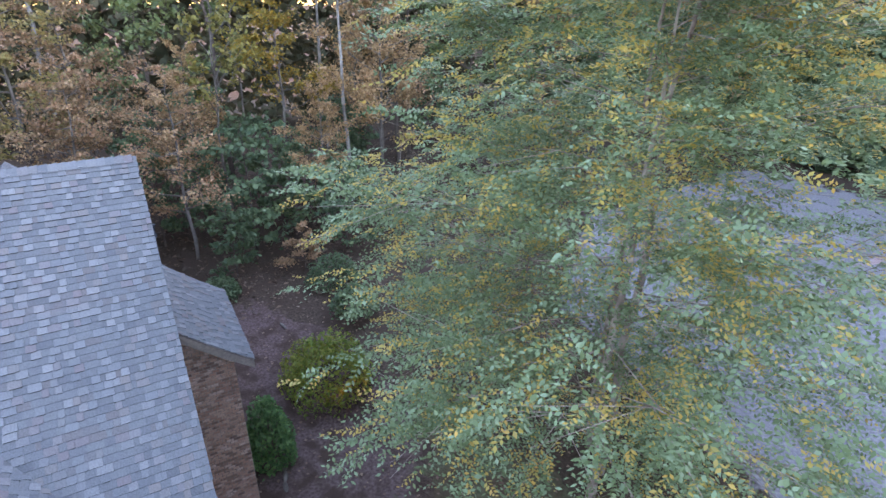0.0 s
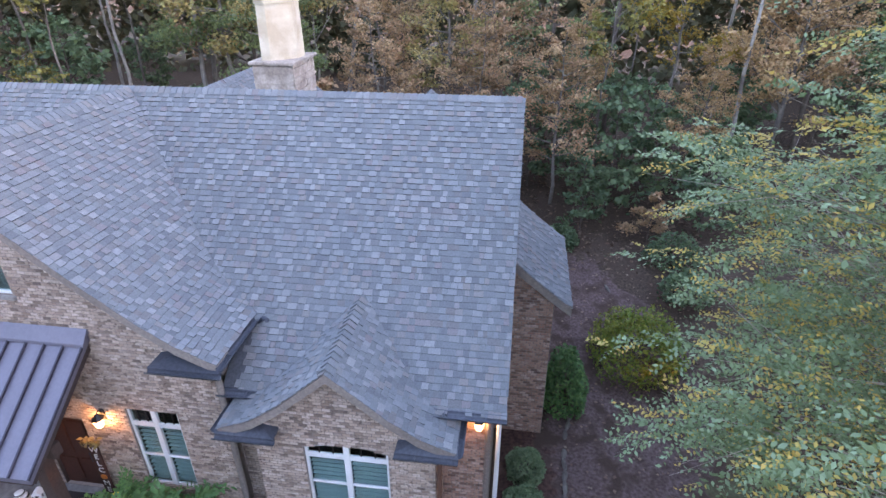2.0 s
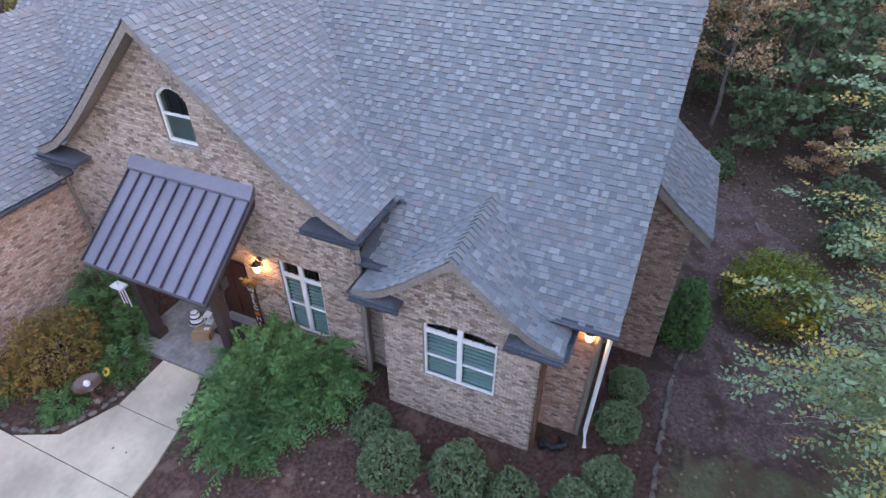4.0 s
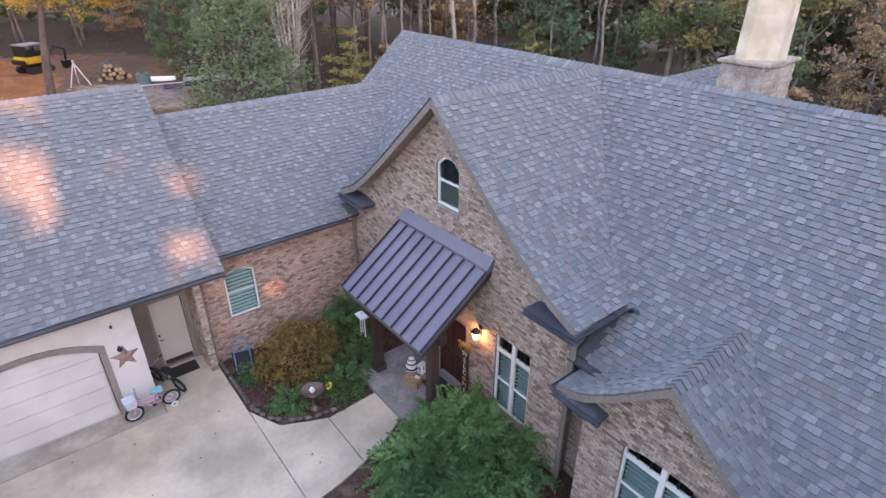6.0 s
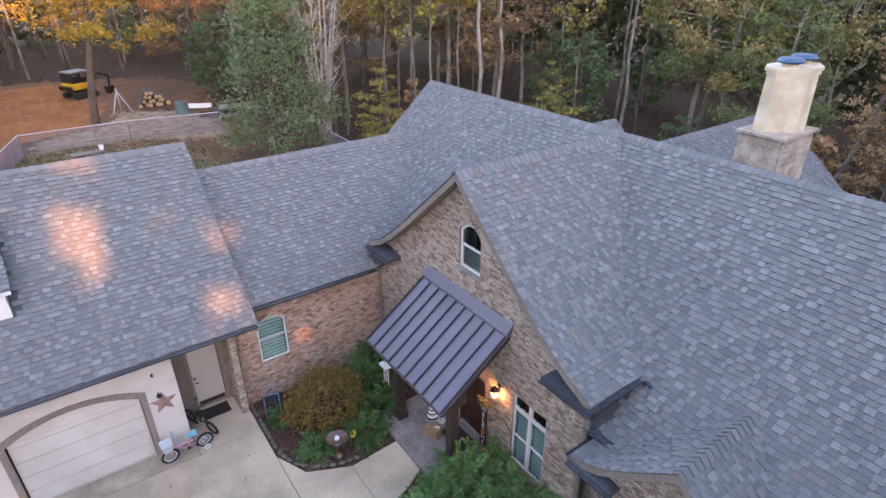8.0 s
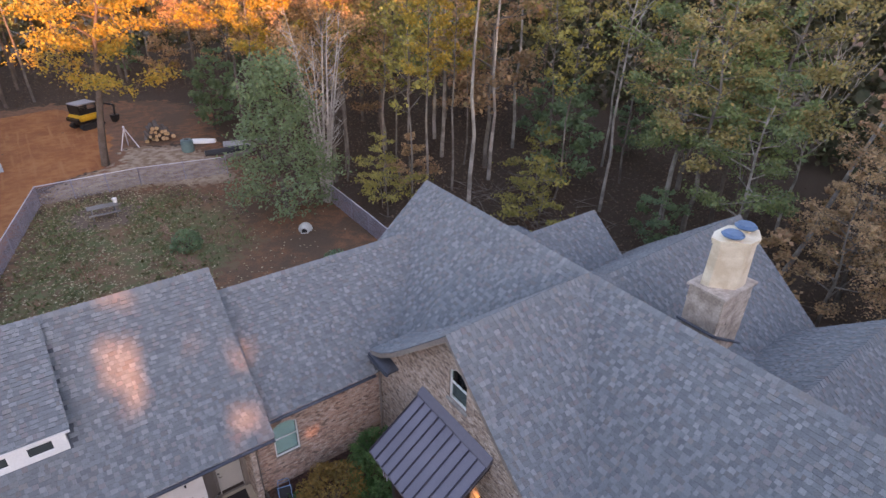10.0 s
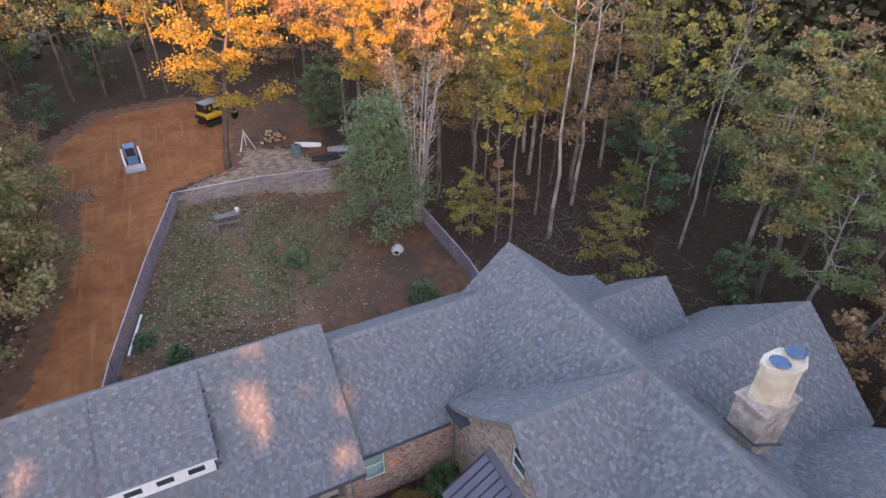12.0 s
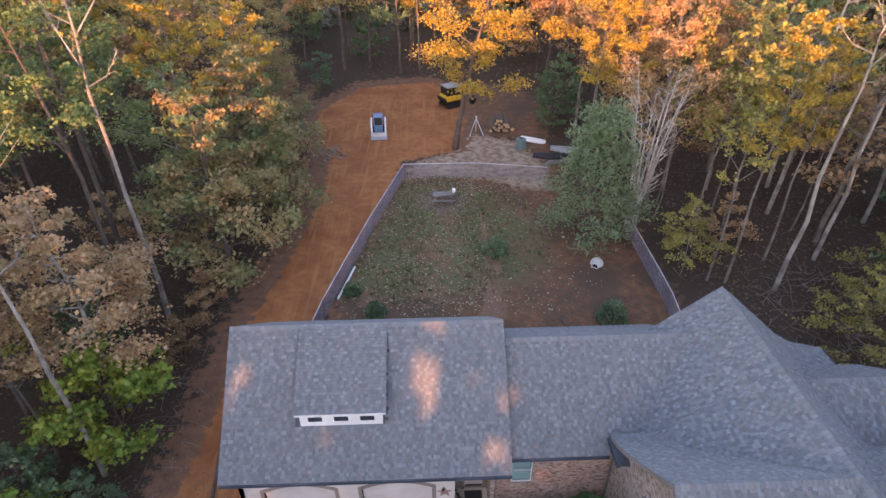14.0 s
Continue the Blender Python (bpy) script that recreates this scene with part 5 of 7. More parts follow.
# single trees that stand out
SINGLE = [
    ("yellow", -0.5, 79.0, 1.0), ("orange", 17.4, 38.6, 1.12), ("tulip", 13.6, 43.6, 1.0), ("tulip", 15.4, 42.0, 1.0), ("orange", 20.6, 43.0, 1.2), ("orange", 17.5, 50.5, 1.15), ("rust", 24.5, 43.0, 1.0), ("orange", 24.0, 52.5, 1.2), ("yellow", 15.5, 55.0, 1.05), ("green", 30.0, 43.0, 1.0),
    ("bare", 16.4, 37.2, 0.8), ("evergreen", 13.5, 57.5, 0.95), ("evergreen", 15.5, 60.5, 1.1), ("sapling", 17.5, 30.8, 0.95), ("sapling", 18.0, 32.4, 0.7), ("brush", 21.6, 34.0, 0.7),
    ("sparse", 19.0, 30.0, 0.92), ("tulip", 20.1, 29.7, 1.0), ("tulip", 24.1, 32.2, 0.95), ("bole", 23.0, 28.7, 1.0), ("bole", 27.7, 32.1, 1.0), ("sparse", 19.6, 34.8, 0.95), ("sparse", 22.0, 36.4, 0.9), ("sparse", 18.2, 38.2, 0.85), ("bole", 34.6, 36.9, 1.0), ("sapling", 23.85, 22.6, 1.0), ("sapling", 25.6, 25.4, 0.75), ("sparse", 36.2, 25.8, 1.0), ("sapling", 28.4, 27.5, 0.9),
    ("olive", 31.5, 17.0, 0.95), ("green", 33.5, 20.0, 1.0), ("green", 30.6, 13.6, 0.75), ("olive", 37.0, 16.0, 1.05), ("rust", 29.0, 7.5, 0.6), ("rust", 32.5, 8.0, 0.75), ("brush", 28.2, 10.5, 0.9), ("evergreen", 29.5, 17.6, 0.7), ("bare", 39.0, 14.5, 1.0), ("rust", 28.5, 2.5, 0.6),
    ("mixed", -13.2, 31.2, 0.92), ("mixed", -12.9, 36.8, 0.95), ("green", -16.0, 34.5, 0.85), ("mixed", -13.4, 43.5, 0.9), ("yellow", -14.6, 46.8, 0.92), ("mixed", -15.0, 50.5, 0.85), ("rust", -14.4, 55.0, 0.7), ("orange", -17.0, 53.0, 0.9), ("olive", -16.2, 60.0, 0.8), ("yellow", -18.5, 42.0, 0.95),
    ("lime", -15.5, 19.0, 1.1), ("lime", -17.0, 13.4, 0.7), ("bole", -16.1, 17.3, 0.86), ("russet", -16.6, 21.4, 0.98), ("bole", -16.3, 27.4, 1.05), ("pine", -17.4, 26.6, 1.0), ("pine", -19.6, 30.5, 1.05), ("sparse", -18.8, 18.3, 0.75), ("orange", -19.6, 18.8, 0.85), ("brush", -14.6, 24.4, 0.55), ("brush", -13.9, 27.6, 0.6),
    ("brush", -13.2, 40.4, 0.6), ("evergreen", -13.2, 53.0, 0.6), ("brush", -12.6, 47.5, 0.5), ("brush", -15.0, 64.0, 0.7), ("evergreen", -12.8, 70.5, 0.8), ("evergreen", -15.2, 15.0, 0.5), ("rust", -20.5, 13.0, 0.9), ("evergreen", -19.0, 24.0, 0.9), ("pine", -21.5, 25.0, 0.95), ("pine", -21.5, 36.5, 1.0), ("pine", -23.0, 30.5, 0.95), ("evergreen", -17.8, 15.2, 0.7),
    ("evergreen", 26.5, -4.3, 0.95), ("evergreen", 24.2, -2.9, 0.55), ("evergreen", 24.6, -8.3, 0.7), ("orange", 27.0, -8.2, 0.52), ("orange", 29.0, -12.4, 0.9), ("yellow", 30.5, -7.4, 0.72), ("rust", 27.0, -1.6, 0.58), ("orange", 30.0, -2.6, 0.62), ("rust", 31.5, 1.5, 0.8), ("olive", 31.0, 4.2, 0.72), ("bole", 28.2, -9.9, 0.8), ("bole", 33.0, -10.4, 0.85), ("pine", 34.0, -5.0, 0.9), ("brush", 23.4, -5.8, 0.4), ("evergreen", 28.6, -6.4, 0.9), ("evergreen", 29.0, -0.4, 0.85), ("evergreen", 30.5, -10.2, 1.0), ("evergreen", 32.5, -3.8, 1.1), ("pine", 31.0, -14.5, 0.85), ("evergreen", 27.5, 2.2, 0.7), ("orange", 31.5, -11.8, 0.7), ("sparse", 28.8, -3.6, 0.8), ("rust", 33.0, -14.0, 0.8),
]
taken = []
for k, x, y, s in SINGLE:
    plant(k + "_fine" if k + "_fine" in KINDS else k, x, y, s)
    taken.append((x, y))


plant("gold", 3.0, 52.6, 1.0, 0.0)
taken.append((3.0, 52.6))
leaner = plant("bole", 33.7, 11.4, 0.9)      # the bare tree that leans out of the wood
base_at = leaner.matrix_basis.to_translation()
leaner.matrix_basis = Matrix.Translation(base_at) @ Matrix.Rotation(radians(13), 4, Vector((0.62, 0.78, 0))) @ Matrix.Translation(-base_at) @ leaner.matrix_basis
taken.append((33.7, 11.4))


def wood(x0, x1, y0, y1, step, kinds, seed, keep_out=None):
    """Fills a stretch of wood on a shaken grid."""
    r = random.Random(seed)
    names, weights = zip(*kinds.items())
    for i in range(int((x1 - x0) / step)):
        for j in range(int((y1 - y0) / step)):
            x, y = x0 + (i + r.uniform(0.1, 0.9)) * step, y0 + (j + r.uniform(0.1, 0.9)) * step
            k, s, tall = r.choices(names, weights)[0], r.uniform(0.75, 1.12), r.uniform(0.9, 1.15)
            if any((x - a) ** 2 + (y - b) ** 2 < 5.0 for a, b in taken) or (keep_out and keep_out(x, y)):
                continue
            plant(k, x, y, s, tall=tall)
            taken.append((x, y))


def clearing(x, y):
    return inside([(-15, 50), (-15, 66), (-9, 76), (4, 78), (13, 64), (16, 52), (12, 46), (-11, 46)], x, y)


for x, y, sc in ((29.5, 26.5, 0.9), (31.5, 29.5, 1.0), (28.2, 36.0, 0.9)):
    plant('sparse', x, y, sc)
for x, y, sc in ((22.4, 35.4, 1.0), (19.2, 40.5, 0.85)):
    plant('sparse', x, y, sc)
wood(27, 50, -32, 44, 5.8, dict(olive=4, green=4, rust=4, orange=1, sparse=2, pine=3, bole=1, brush=3, evergreen=4), 21)
wood(13, 50, 44, 78, 5.6, dict(orange=2, yellow=2, olive=3, green=2, rust=3, sparse=2, pine=4, brush=2, evergreen=1), 22, clearing)
wood(-44, 50, 76, 98, 5.6, dict(pine=6, olive=2, green=2, yellow=2, orange=2, sparse=2, evergreen=3, brush=2), 23, clearing)
wood(-38, -17, 4, 76, 5.6, dict(green=3, olive=3, rust=3, yellow=2, orange=1, pine=6, bare=1, brush=2, evergreen=2), 24, clearing)
wood(24, 50, -62, -32, 6.5, dict(olive=3, green=3, rust=3, orange=2, pine=2, evergreen=1), 25)

# the bare tree of many pale stems beside the cedar
M_bark_silver = mat("silver_bark", (0.44, 0.41, 0.385), (0.27, 0.245, 0.225), rough=0.95, scale=1.2, fine=9, bump=0.5)
fan = thing("bare_tree", "bare pale-grey tree of many slender stems", "tree", "trees of the wood")
r = random.Random(44)
for k in range(9):
    a, out_by = k * 2.4 + r.uniform(-0.4, 0.4), r.uniform(0.8, 2.6)
    tall = r.uniform(9.0, 13.5)
    bend = [Vector((0.25 * math.cos(a) + out_by * math.cos(a) * f ** 1.5 + r.uniform(-0.1, 0.1), 0.25 * math.sin(a) + out_by * math.sin(a) * f ** 1.5 + r.uniform(-0.1, 0.1), tall * f)) for f in (0, 0.2, 0.4, 0.6, 0.8, 1.0)]
    part("stem", tube(bend, [0.11, 0.095, 0.08, 0.06, 0.035, 0.012], 6), M_bark_silver, fan)
    bm = bmesh.new()
    for _ in range(16):
        f = r.uniform(0.3, 0.98)
        i0 = min(int(f * 5), 4)
        p = bend[i0].lerp(bend[i0 + 1], f * 5 - i0)
        b = a + r.uniform(-1.6, 1.6)
        n = r.uniform(0.8, 2.2) * (1.15 - 0.6 * f)
        e = p + Vector((math.cos(b) * n * 0.7, math.sin(b) * n * 0.7, n * r.uniform(0.4, 1.0)))
        add_tube(bm, [p, p.lerp(e, 0.5) + Vector((0, 0, -0.05)), e], [0.028, 0.02, 0.006], 4, False)
        for _ in range(3):
            q = p.lerp(e, r.uniform(0.4, 1.0))
            add_tube(bm, [q, q + Vector((r.uniform(-0.5, 0.5), r.uniform(-0.5, 0.5), r.uniform(0.1, 0.6)))], [0.012, 0.005], 3, False)
    part("branchwork", bm, M_bark_silver, fan)["kind"] = "stuff"
fan.matrix_basis = pose(15.2, 35.6, float(land(15.2, 35.6)) - 0.1)

# the evergreen at the edge of the yard
cedar = thing("cedar", "dense blue-green cedar, foliage to the ground", "tree")
rng = np.random.default_rng(40)
lines, seats = skeleton_lines(rng, 10.5, 0.04, 3.5, 40, 0.02, 0.22, 0.12, 4)
part("trunk", wood_mesh(lines), M_bark_dark, cedar)
c = np.array([s[0] for s in seats])
pick = rng.integers(0, len(c), 9000)
L_cedar = leaf_mat("cedar_sprays", [(0.10, 0.155, 0.08), (0.145, 0.205, 0.10), (0.125, 0.19, 0.11), (0.19, 0.225, 0.09)])
part("crown", leaf_mesh("crown", c[pick] + rng.normal(size=(9000, 3)) * 0.38, 0.24, L_cedar, rng), None, cedar)
cedar.matrix_basis = pose(12.0, 35.2, float(land(12.0, 35.2)) - 0.1)

M_bark_birch = mat("birch_bark", (0.40, 0.33, 0.28), (0.22, 0.165, 0.135), rough=0.95, scale=2.0, fine=9, bump=0.6)
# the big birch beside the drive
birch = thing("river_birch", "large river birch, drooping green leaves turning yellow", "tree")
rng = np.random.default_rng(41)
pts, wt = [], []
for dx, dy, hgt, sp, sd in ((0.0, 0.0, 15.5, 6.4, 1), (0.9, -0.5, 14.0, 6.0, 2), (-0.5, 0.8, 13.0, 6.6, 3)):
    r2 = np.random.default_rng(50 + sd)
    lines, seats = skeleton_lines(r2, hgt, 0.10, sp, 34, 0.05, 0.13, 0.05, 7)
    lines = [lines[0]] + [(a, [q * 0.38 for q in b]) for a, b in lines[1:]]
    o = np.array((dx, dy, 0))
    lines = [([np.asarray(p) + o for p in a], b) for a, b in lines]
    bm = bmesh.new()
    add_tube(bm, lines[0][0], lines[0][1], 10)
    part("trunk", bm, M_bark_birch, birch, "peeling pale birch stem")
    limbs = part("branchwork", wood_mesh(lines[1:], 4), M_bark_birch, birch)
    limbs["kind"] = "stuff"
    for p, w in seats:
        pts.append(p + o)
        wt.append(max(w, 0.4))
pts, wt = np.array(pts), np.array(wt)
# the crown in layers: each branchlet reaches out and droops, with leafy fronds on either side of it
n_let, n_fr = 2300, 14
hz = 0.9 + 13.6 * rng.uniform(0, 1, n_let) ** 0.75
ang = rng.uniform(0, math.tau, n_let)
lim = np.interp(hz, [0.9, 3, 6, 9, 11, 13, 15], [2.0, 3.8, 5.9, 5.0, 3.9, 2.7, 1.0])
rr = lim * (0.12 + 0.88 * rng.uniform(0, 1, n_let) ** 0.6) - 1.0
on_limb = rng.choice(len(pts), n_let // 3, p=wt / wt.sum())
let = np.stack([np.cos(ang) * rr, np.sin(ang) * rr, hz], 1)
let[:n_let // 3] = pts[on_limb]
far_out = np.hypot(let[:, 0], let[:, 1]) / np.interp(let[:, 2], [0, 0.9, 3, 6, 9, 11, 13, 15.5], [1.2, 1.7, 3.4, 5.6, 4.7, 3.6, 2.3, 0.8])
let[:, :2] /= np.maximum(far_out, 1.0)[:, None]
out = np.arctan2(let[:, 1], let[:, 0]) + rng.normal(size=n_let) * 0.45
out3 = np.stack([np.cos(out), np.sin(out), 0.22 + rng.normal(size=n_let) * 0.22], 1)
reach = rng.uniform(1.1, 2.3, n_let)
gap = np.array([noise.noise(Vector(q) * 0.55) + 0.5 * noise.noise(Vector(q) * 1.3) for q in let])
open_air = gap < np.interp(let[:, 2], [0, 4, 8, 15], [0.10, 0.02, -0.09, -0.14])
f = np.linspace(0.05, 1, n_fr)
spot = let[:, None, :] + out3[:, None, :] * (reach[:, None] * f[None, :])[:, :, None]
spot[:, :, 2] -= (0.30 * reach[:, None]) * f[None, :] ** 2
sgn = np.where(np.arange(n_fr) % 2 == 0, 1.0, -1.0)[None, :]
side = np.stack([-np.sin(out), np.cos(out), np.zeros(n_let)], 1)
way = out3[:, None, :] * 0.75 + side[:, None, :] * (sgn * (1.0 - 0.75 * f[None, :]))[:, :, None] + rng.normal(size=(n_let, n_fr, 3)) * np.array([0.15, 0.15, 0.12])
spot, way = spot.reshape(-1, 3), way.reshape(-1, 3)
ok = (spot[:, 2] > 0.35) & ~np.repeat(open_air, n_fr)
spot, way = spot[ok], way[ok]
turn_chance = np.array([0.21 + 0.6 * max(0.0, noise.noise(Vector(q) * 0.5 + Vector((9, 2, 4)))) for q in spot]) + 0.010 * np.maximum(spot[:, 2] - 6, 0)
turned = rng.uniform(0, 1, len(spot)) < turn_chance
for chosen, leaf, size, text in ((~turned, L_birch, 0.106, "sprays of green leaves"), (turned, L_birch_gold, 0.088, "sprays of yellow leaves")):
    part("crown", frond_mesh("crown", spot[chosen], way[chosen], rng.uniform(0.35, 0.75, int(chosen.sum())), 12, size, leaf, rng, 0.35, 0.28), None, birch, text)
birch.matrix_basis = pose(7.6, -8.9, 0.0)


# ---- added foliage screen behind the drive: blocks the last sun save through cut gaps ----
# Sun spots wanted on the house, each with the radius cut through the screen
GAPS = [((-0.2, 17.3, 6.3), 0.5), ((-0.45, 16.7, 5.85), 0.46), ((-0.05, 17.8, 6.75), 0.44), ((0.4, 18.7, 7.5), 0.30), ((2.5, 14.4, 3.9), 0.46), ((2.8, 15.3, 4.7), 0.26), ((3.1, 16.4, 5.6), 0.26), ((-8.3, 17.0, 6.1), 0.34), ((-7.1, 18.7, 7.5), 0.22),
        ((4.85, 15.2, 2.0), -0.06), ((5.7, 15.2, 2.5), -0.04), ((6.35, 15.2, 1.7), -0.06), ((7.0, 15.2, 2.4), -0.10), ((0.9, 14.5, 4.0), 0.16), ((1.6, 17.2, 6.2), 0.14), ((-1.5, 14.6, 1.25), 0.07), ((-0.7, 14.6, 3.05), -0.1), ((0.1, 14.6, 2.2), -0.06)]
belt = thing("tree_belt", "added evergreen foliage screen behind the drive, blocking the sun", "wood", kind="stuff")
rng = np.random.default_rng(60)
n = 46000
bx, by = rng.uniform(-75, 62, n), rng.uniform(-48, -42, n)
tops = np.array([float(np.interp(x, [-75, -47, -43, -38, -35.5, -31, -29.8, -27.5, -23, 0, 12, 62], [21, 21, 17, 17, 22, 20.5, 20, 20, 21, 23, 27, 30])) for x in bx]) + np.array([2.2 * noise.noise((x * 0.25, 0, 7)) for x in bx])
bz = rng.uniform(0, 1, n) * tops
p = np.stack([bx, by, bz], 1)
keep = np.ones(n, bool)
sv = np.array(sun_way)
for g, rad in GAPS:
    d = p - np.array(g)
    near = np.linalg.norm(d - np.outer(d @ sv, sv), axis=1)
    keep &= (near > rad + 0.36) | (rng.uniform(0, 1, n) < 0.12)
part("foliage", leaf_mesh("foliage", p[keep], 1.35, L_needle, rng, 0.9), None, belt)
bm = bmesh.new()
r = random.Random(8)
for i in range(46):
    x = -74 + i * 3 + r.uniform(-1, 1)
    add_tube(bm, [(x, -45 + r.uniform(-2, 2), -0.2), (x + r.uniform(-0.5, 0.5), -45, 16)], [0.25, 0.1], 6)
part("trunks", bm, M_bark_dark, belt)


# added foliage west of the drive, out of view: dims the western sky
rng = np.random.default_rng(61)
n = 9000
wy = rng.uniform(-44, 4, n)
west = np.stack([rng.uniform(-46, -38, n), wy, rng.uniform(0, 1, n) * (21 + np.array([2.0 * noise.noise((v * 0.2, 3, 1)) for v in wy]))], 1)
part("foliage", leaf_mesh("foliage", west, 1.5, L_needle, rng, 0.9), None, belt)


def far_wood(line, depth, tops, count, size, leaf, seed):
    """Distant woods as a deep bank of foliage along a line."""
    rng = np.random.default_rng(seed)
    (x0, y0), (x1, y1) = line
    u = rng.uniform(0, 1, count)
    nx, ny = (y1 - y0), -(x1 - x0)
    L = math.hypot(nx, ny)
    d = rng.uniform(0, 1, count) * depth
    x, y = x0 + (x1 - x0) * u + nx / L * d, y0 + (y1 - y0) * u + ny / L * d
    top = tops + np.array([3.0 * noise.noise((a * 0.12, b * 0.12, seed)) for a, b in zip(x, y)])
    z = land(x, y) + rng.uniform(0, 1, count) ** 0.8 * top
    ob = thing("far_wood", "distant autumn woods", "wood", kind="stuff")
    part("foliage", leaf_mesh("foliage", np.stack([x, y, z], 1), size, leaf, rng, 0.8), None, ob)


L_litter = leaf_mat('leaf_litter', [(0.105, 0.072, 0.052), (0.155, 0.10, 0.068), (0.08, 0.056, 0.043), (0.20, 0.135, 0.09)])
# litter and low brush on the wood's floor
rng = np.random.default_rng(77)
for x0, x1, y0, y1, cnt in ((17.5, 46, 12, 62, 9000), (20, 46, -26, 10, 6000), (-38, -12.5, 6, 74, 8000), (-30, 40, 76, 96, 3500)):
    x, y = rng.uniform(x0, x1, cnt), rng.uniform(y0, y1, cnt)
    z = land(x, y) + np.abs(rng.normal(size=cnt)) * 0.28
    ok = ~((x < -9) & (x > -12.5))
    q = np.stack([x, y, z], 1)[ok]
    tagged(new("undergrowth", leaf_mesh("undergrowth", q, 0.24, L_litter, rng, 0.5, 0.9)), "brown brush and litter on the wood floor", "undergrowth", kind="stuff")
L_deep = leaf_mat("deep_wood_leaves", [(0.085, 0.09, 0.05), (0.12, 0.105, 0.06), (0.08, 0.095, 0.055), (0.15, 0.11, 0.065)])
far_wood(((52, 84), (52, -66)), -8, 25, 40000, 0.8, L_deep, 71)
far_wood(((56, 84), (56, -66)), -6, 27, 14000, 1.5, L_deep, 72)
far_wood(((-48, 100), (52, 100)), -8, 22, 13000, 1.4, L_deep, 73)
far_wood(((-40, -10), (-40, 100)), -8, 22, 12000, 1.4, L_deep, 74)
far_wood(((60, -62), (10, -62)), -6, 24, 8000, 1.5, L_rust, 75)

# ---- yard, fence, clearing ----
M_fence = mat("galvanised_wire", (0.30, 0.28, 0.33), (0.24, 0.22, 0.27), rough=0.6, metal=0.3, bump=0.03)
M_rail = mat("pale_rail", (0.60, 0.57, 0.60), (0.52, 0.49, 0.52), rough=0.6, bump=0.03)
M_oldwood = mat("weathered_wood", (0.24, 0.215, 0.20), (0.17, 0.15, 0.14), rough=0.9, bump=0.4)


def fence(points, height=1.42):
    f = thing("wire_fence", "wire mesh yard fence with pale top rail", "fence", "yard fences")
    for (ax, ay), (bx, by) in zip(points, points[1:]):
        L = math.hypot(bx - ax, by - ay)
        n = max(1, round(L / 2.6))
        bm = bmesh.new()
        for i in range(int(L / 0.07)):
            u = i * 0.07 / L
            x, y = ax + (bx - ax) * u, ay + (by - ay) * u
            z = float(land(x, y))
            add_box(bm, (x - 0.007, y - 0.007, z), (x + 0.007, y + 0.007, z + height))
        for h in np.arange(0.05, height, 0.12):
            pts = [(ax + (bx - ax) * q / n, ay + (by - ay) * q / n) for q in range(n + 1)]
            add_tube(bm, [(x, y, float(land(x, y)) + h) for x, y in pts], 0.007, 4, False)
        part("wire_mesh", bm, M_fence, f)
        for i in range(n + 1):
            x, y = ax + (bx - ax) * i / n, ay + (by - ay) * i / n
            z = float(land(x, y))
            part("post", tube([(x, y, z - 0.2), (x, y, z + height + 0.08)], 0.035, 8), M_fence, f)
        pts = [(ax + (bx - ax) * q / n, ay + (by - ay) * q / n) for q in range(n + 1)]
        part("rail", tube([(x, y, float(land(x, y)) + height) for x, y in pts], 0.03, 6), M_rail, f)


fence([(-7.6, 23.2), (-6.6, 27.2), (-4.45, 36.8), (-2.02, 46.25)])
fence([(-2.02, 46.25), (4.60, 46.25), (10.85, 45.05)])
fence([(15.4, 36.8), (15.2, 27.0), (15.1, 22.0)])
tagged(part("drain_pipe", tube([(-5.98, 28.85, 1.30), (-5.58, 30.6, 1.32), (-5.20, 32.4, 1.32)], 0.075, 10), M_white), "white plastic pipe lying beside the fence", "pipe")


def picnic_table(m):
    t = thing("picnic_table", "weathered grey wooden picnic table", "table")
    for i in range(5):
        part("board", box((-0.95, -0.36 + i * 0.146, 0.72), (0.95, -0.36 + i * 0.146 + 0.135, 0.76), 0.006), M_oldwood, t)
    for s in (-1, 1):
        for k in (0, 1):
            y = s * (0.62 + 0.14 * k)
            part("bench_board", box((-0.95, y - 0.065, 0.42), (0.95, y + 0.065, 0.46), 0.006), M_oldwood, t)
        for e in (-0.7, 0.7):
            part("leg", tube([(e, s * 0.62, 0.0), (e, s * 0.25, 0.72)], 0.05, 4), M_oldwood, t)
    for e in (-0.7, 0.7):
        part("brace", box((e - 0.03, -0.75, 0.34), (e + 0.03, 0.75, 0.43)), M_oldwood, t)
    t.matrix_basis = m


picnic_table(pose(1.46, 41.75, float(land(1.4, 41)) + 0.02, 0, 0, 0))
tagged(part("bucket", tube([(2.30, 41.98, 1.95), (2.30, 41.98, 2.25)], [0.13, 0.16], 14), M_white), "white bucket on the picnic table", "bucket").location.z = 0.02

# igloo dog house
M_cream = mat("cream_plastic", (0.62, 0.60, 0.56), (0.55, 0.53, 0.48), rough=0.5, bump=0.05)
dog = thing("dog_house", "cream plastic igloo dog house", "dog house")
bm = bmesh.new()
bmesh.ops.create_uvsphere(bm, u_segments=20, v_segments=12, radius=0.62)
bmesh.ops.delete(bm, geom=[v for v in bm.verts if v.co.z < -0.02], context="VERTS")
part("dome", bm, M_cream, dog)
bm = bmesh.new()
add_prism(bm, arched(-0.32, 0.32, 0, 0.52, 0.2), -0.80, -0.3, "y", [arched(-0.24, 0.24, 0.02, 0.45, 0.16)])
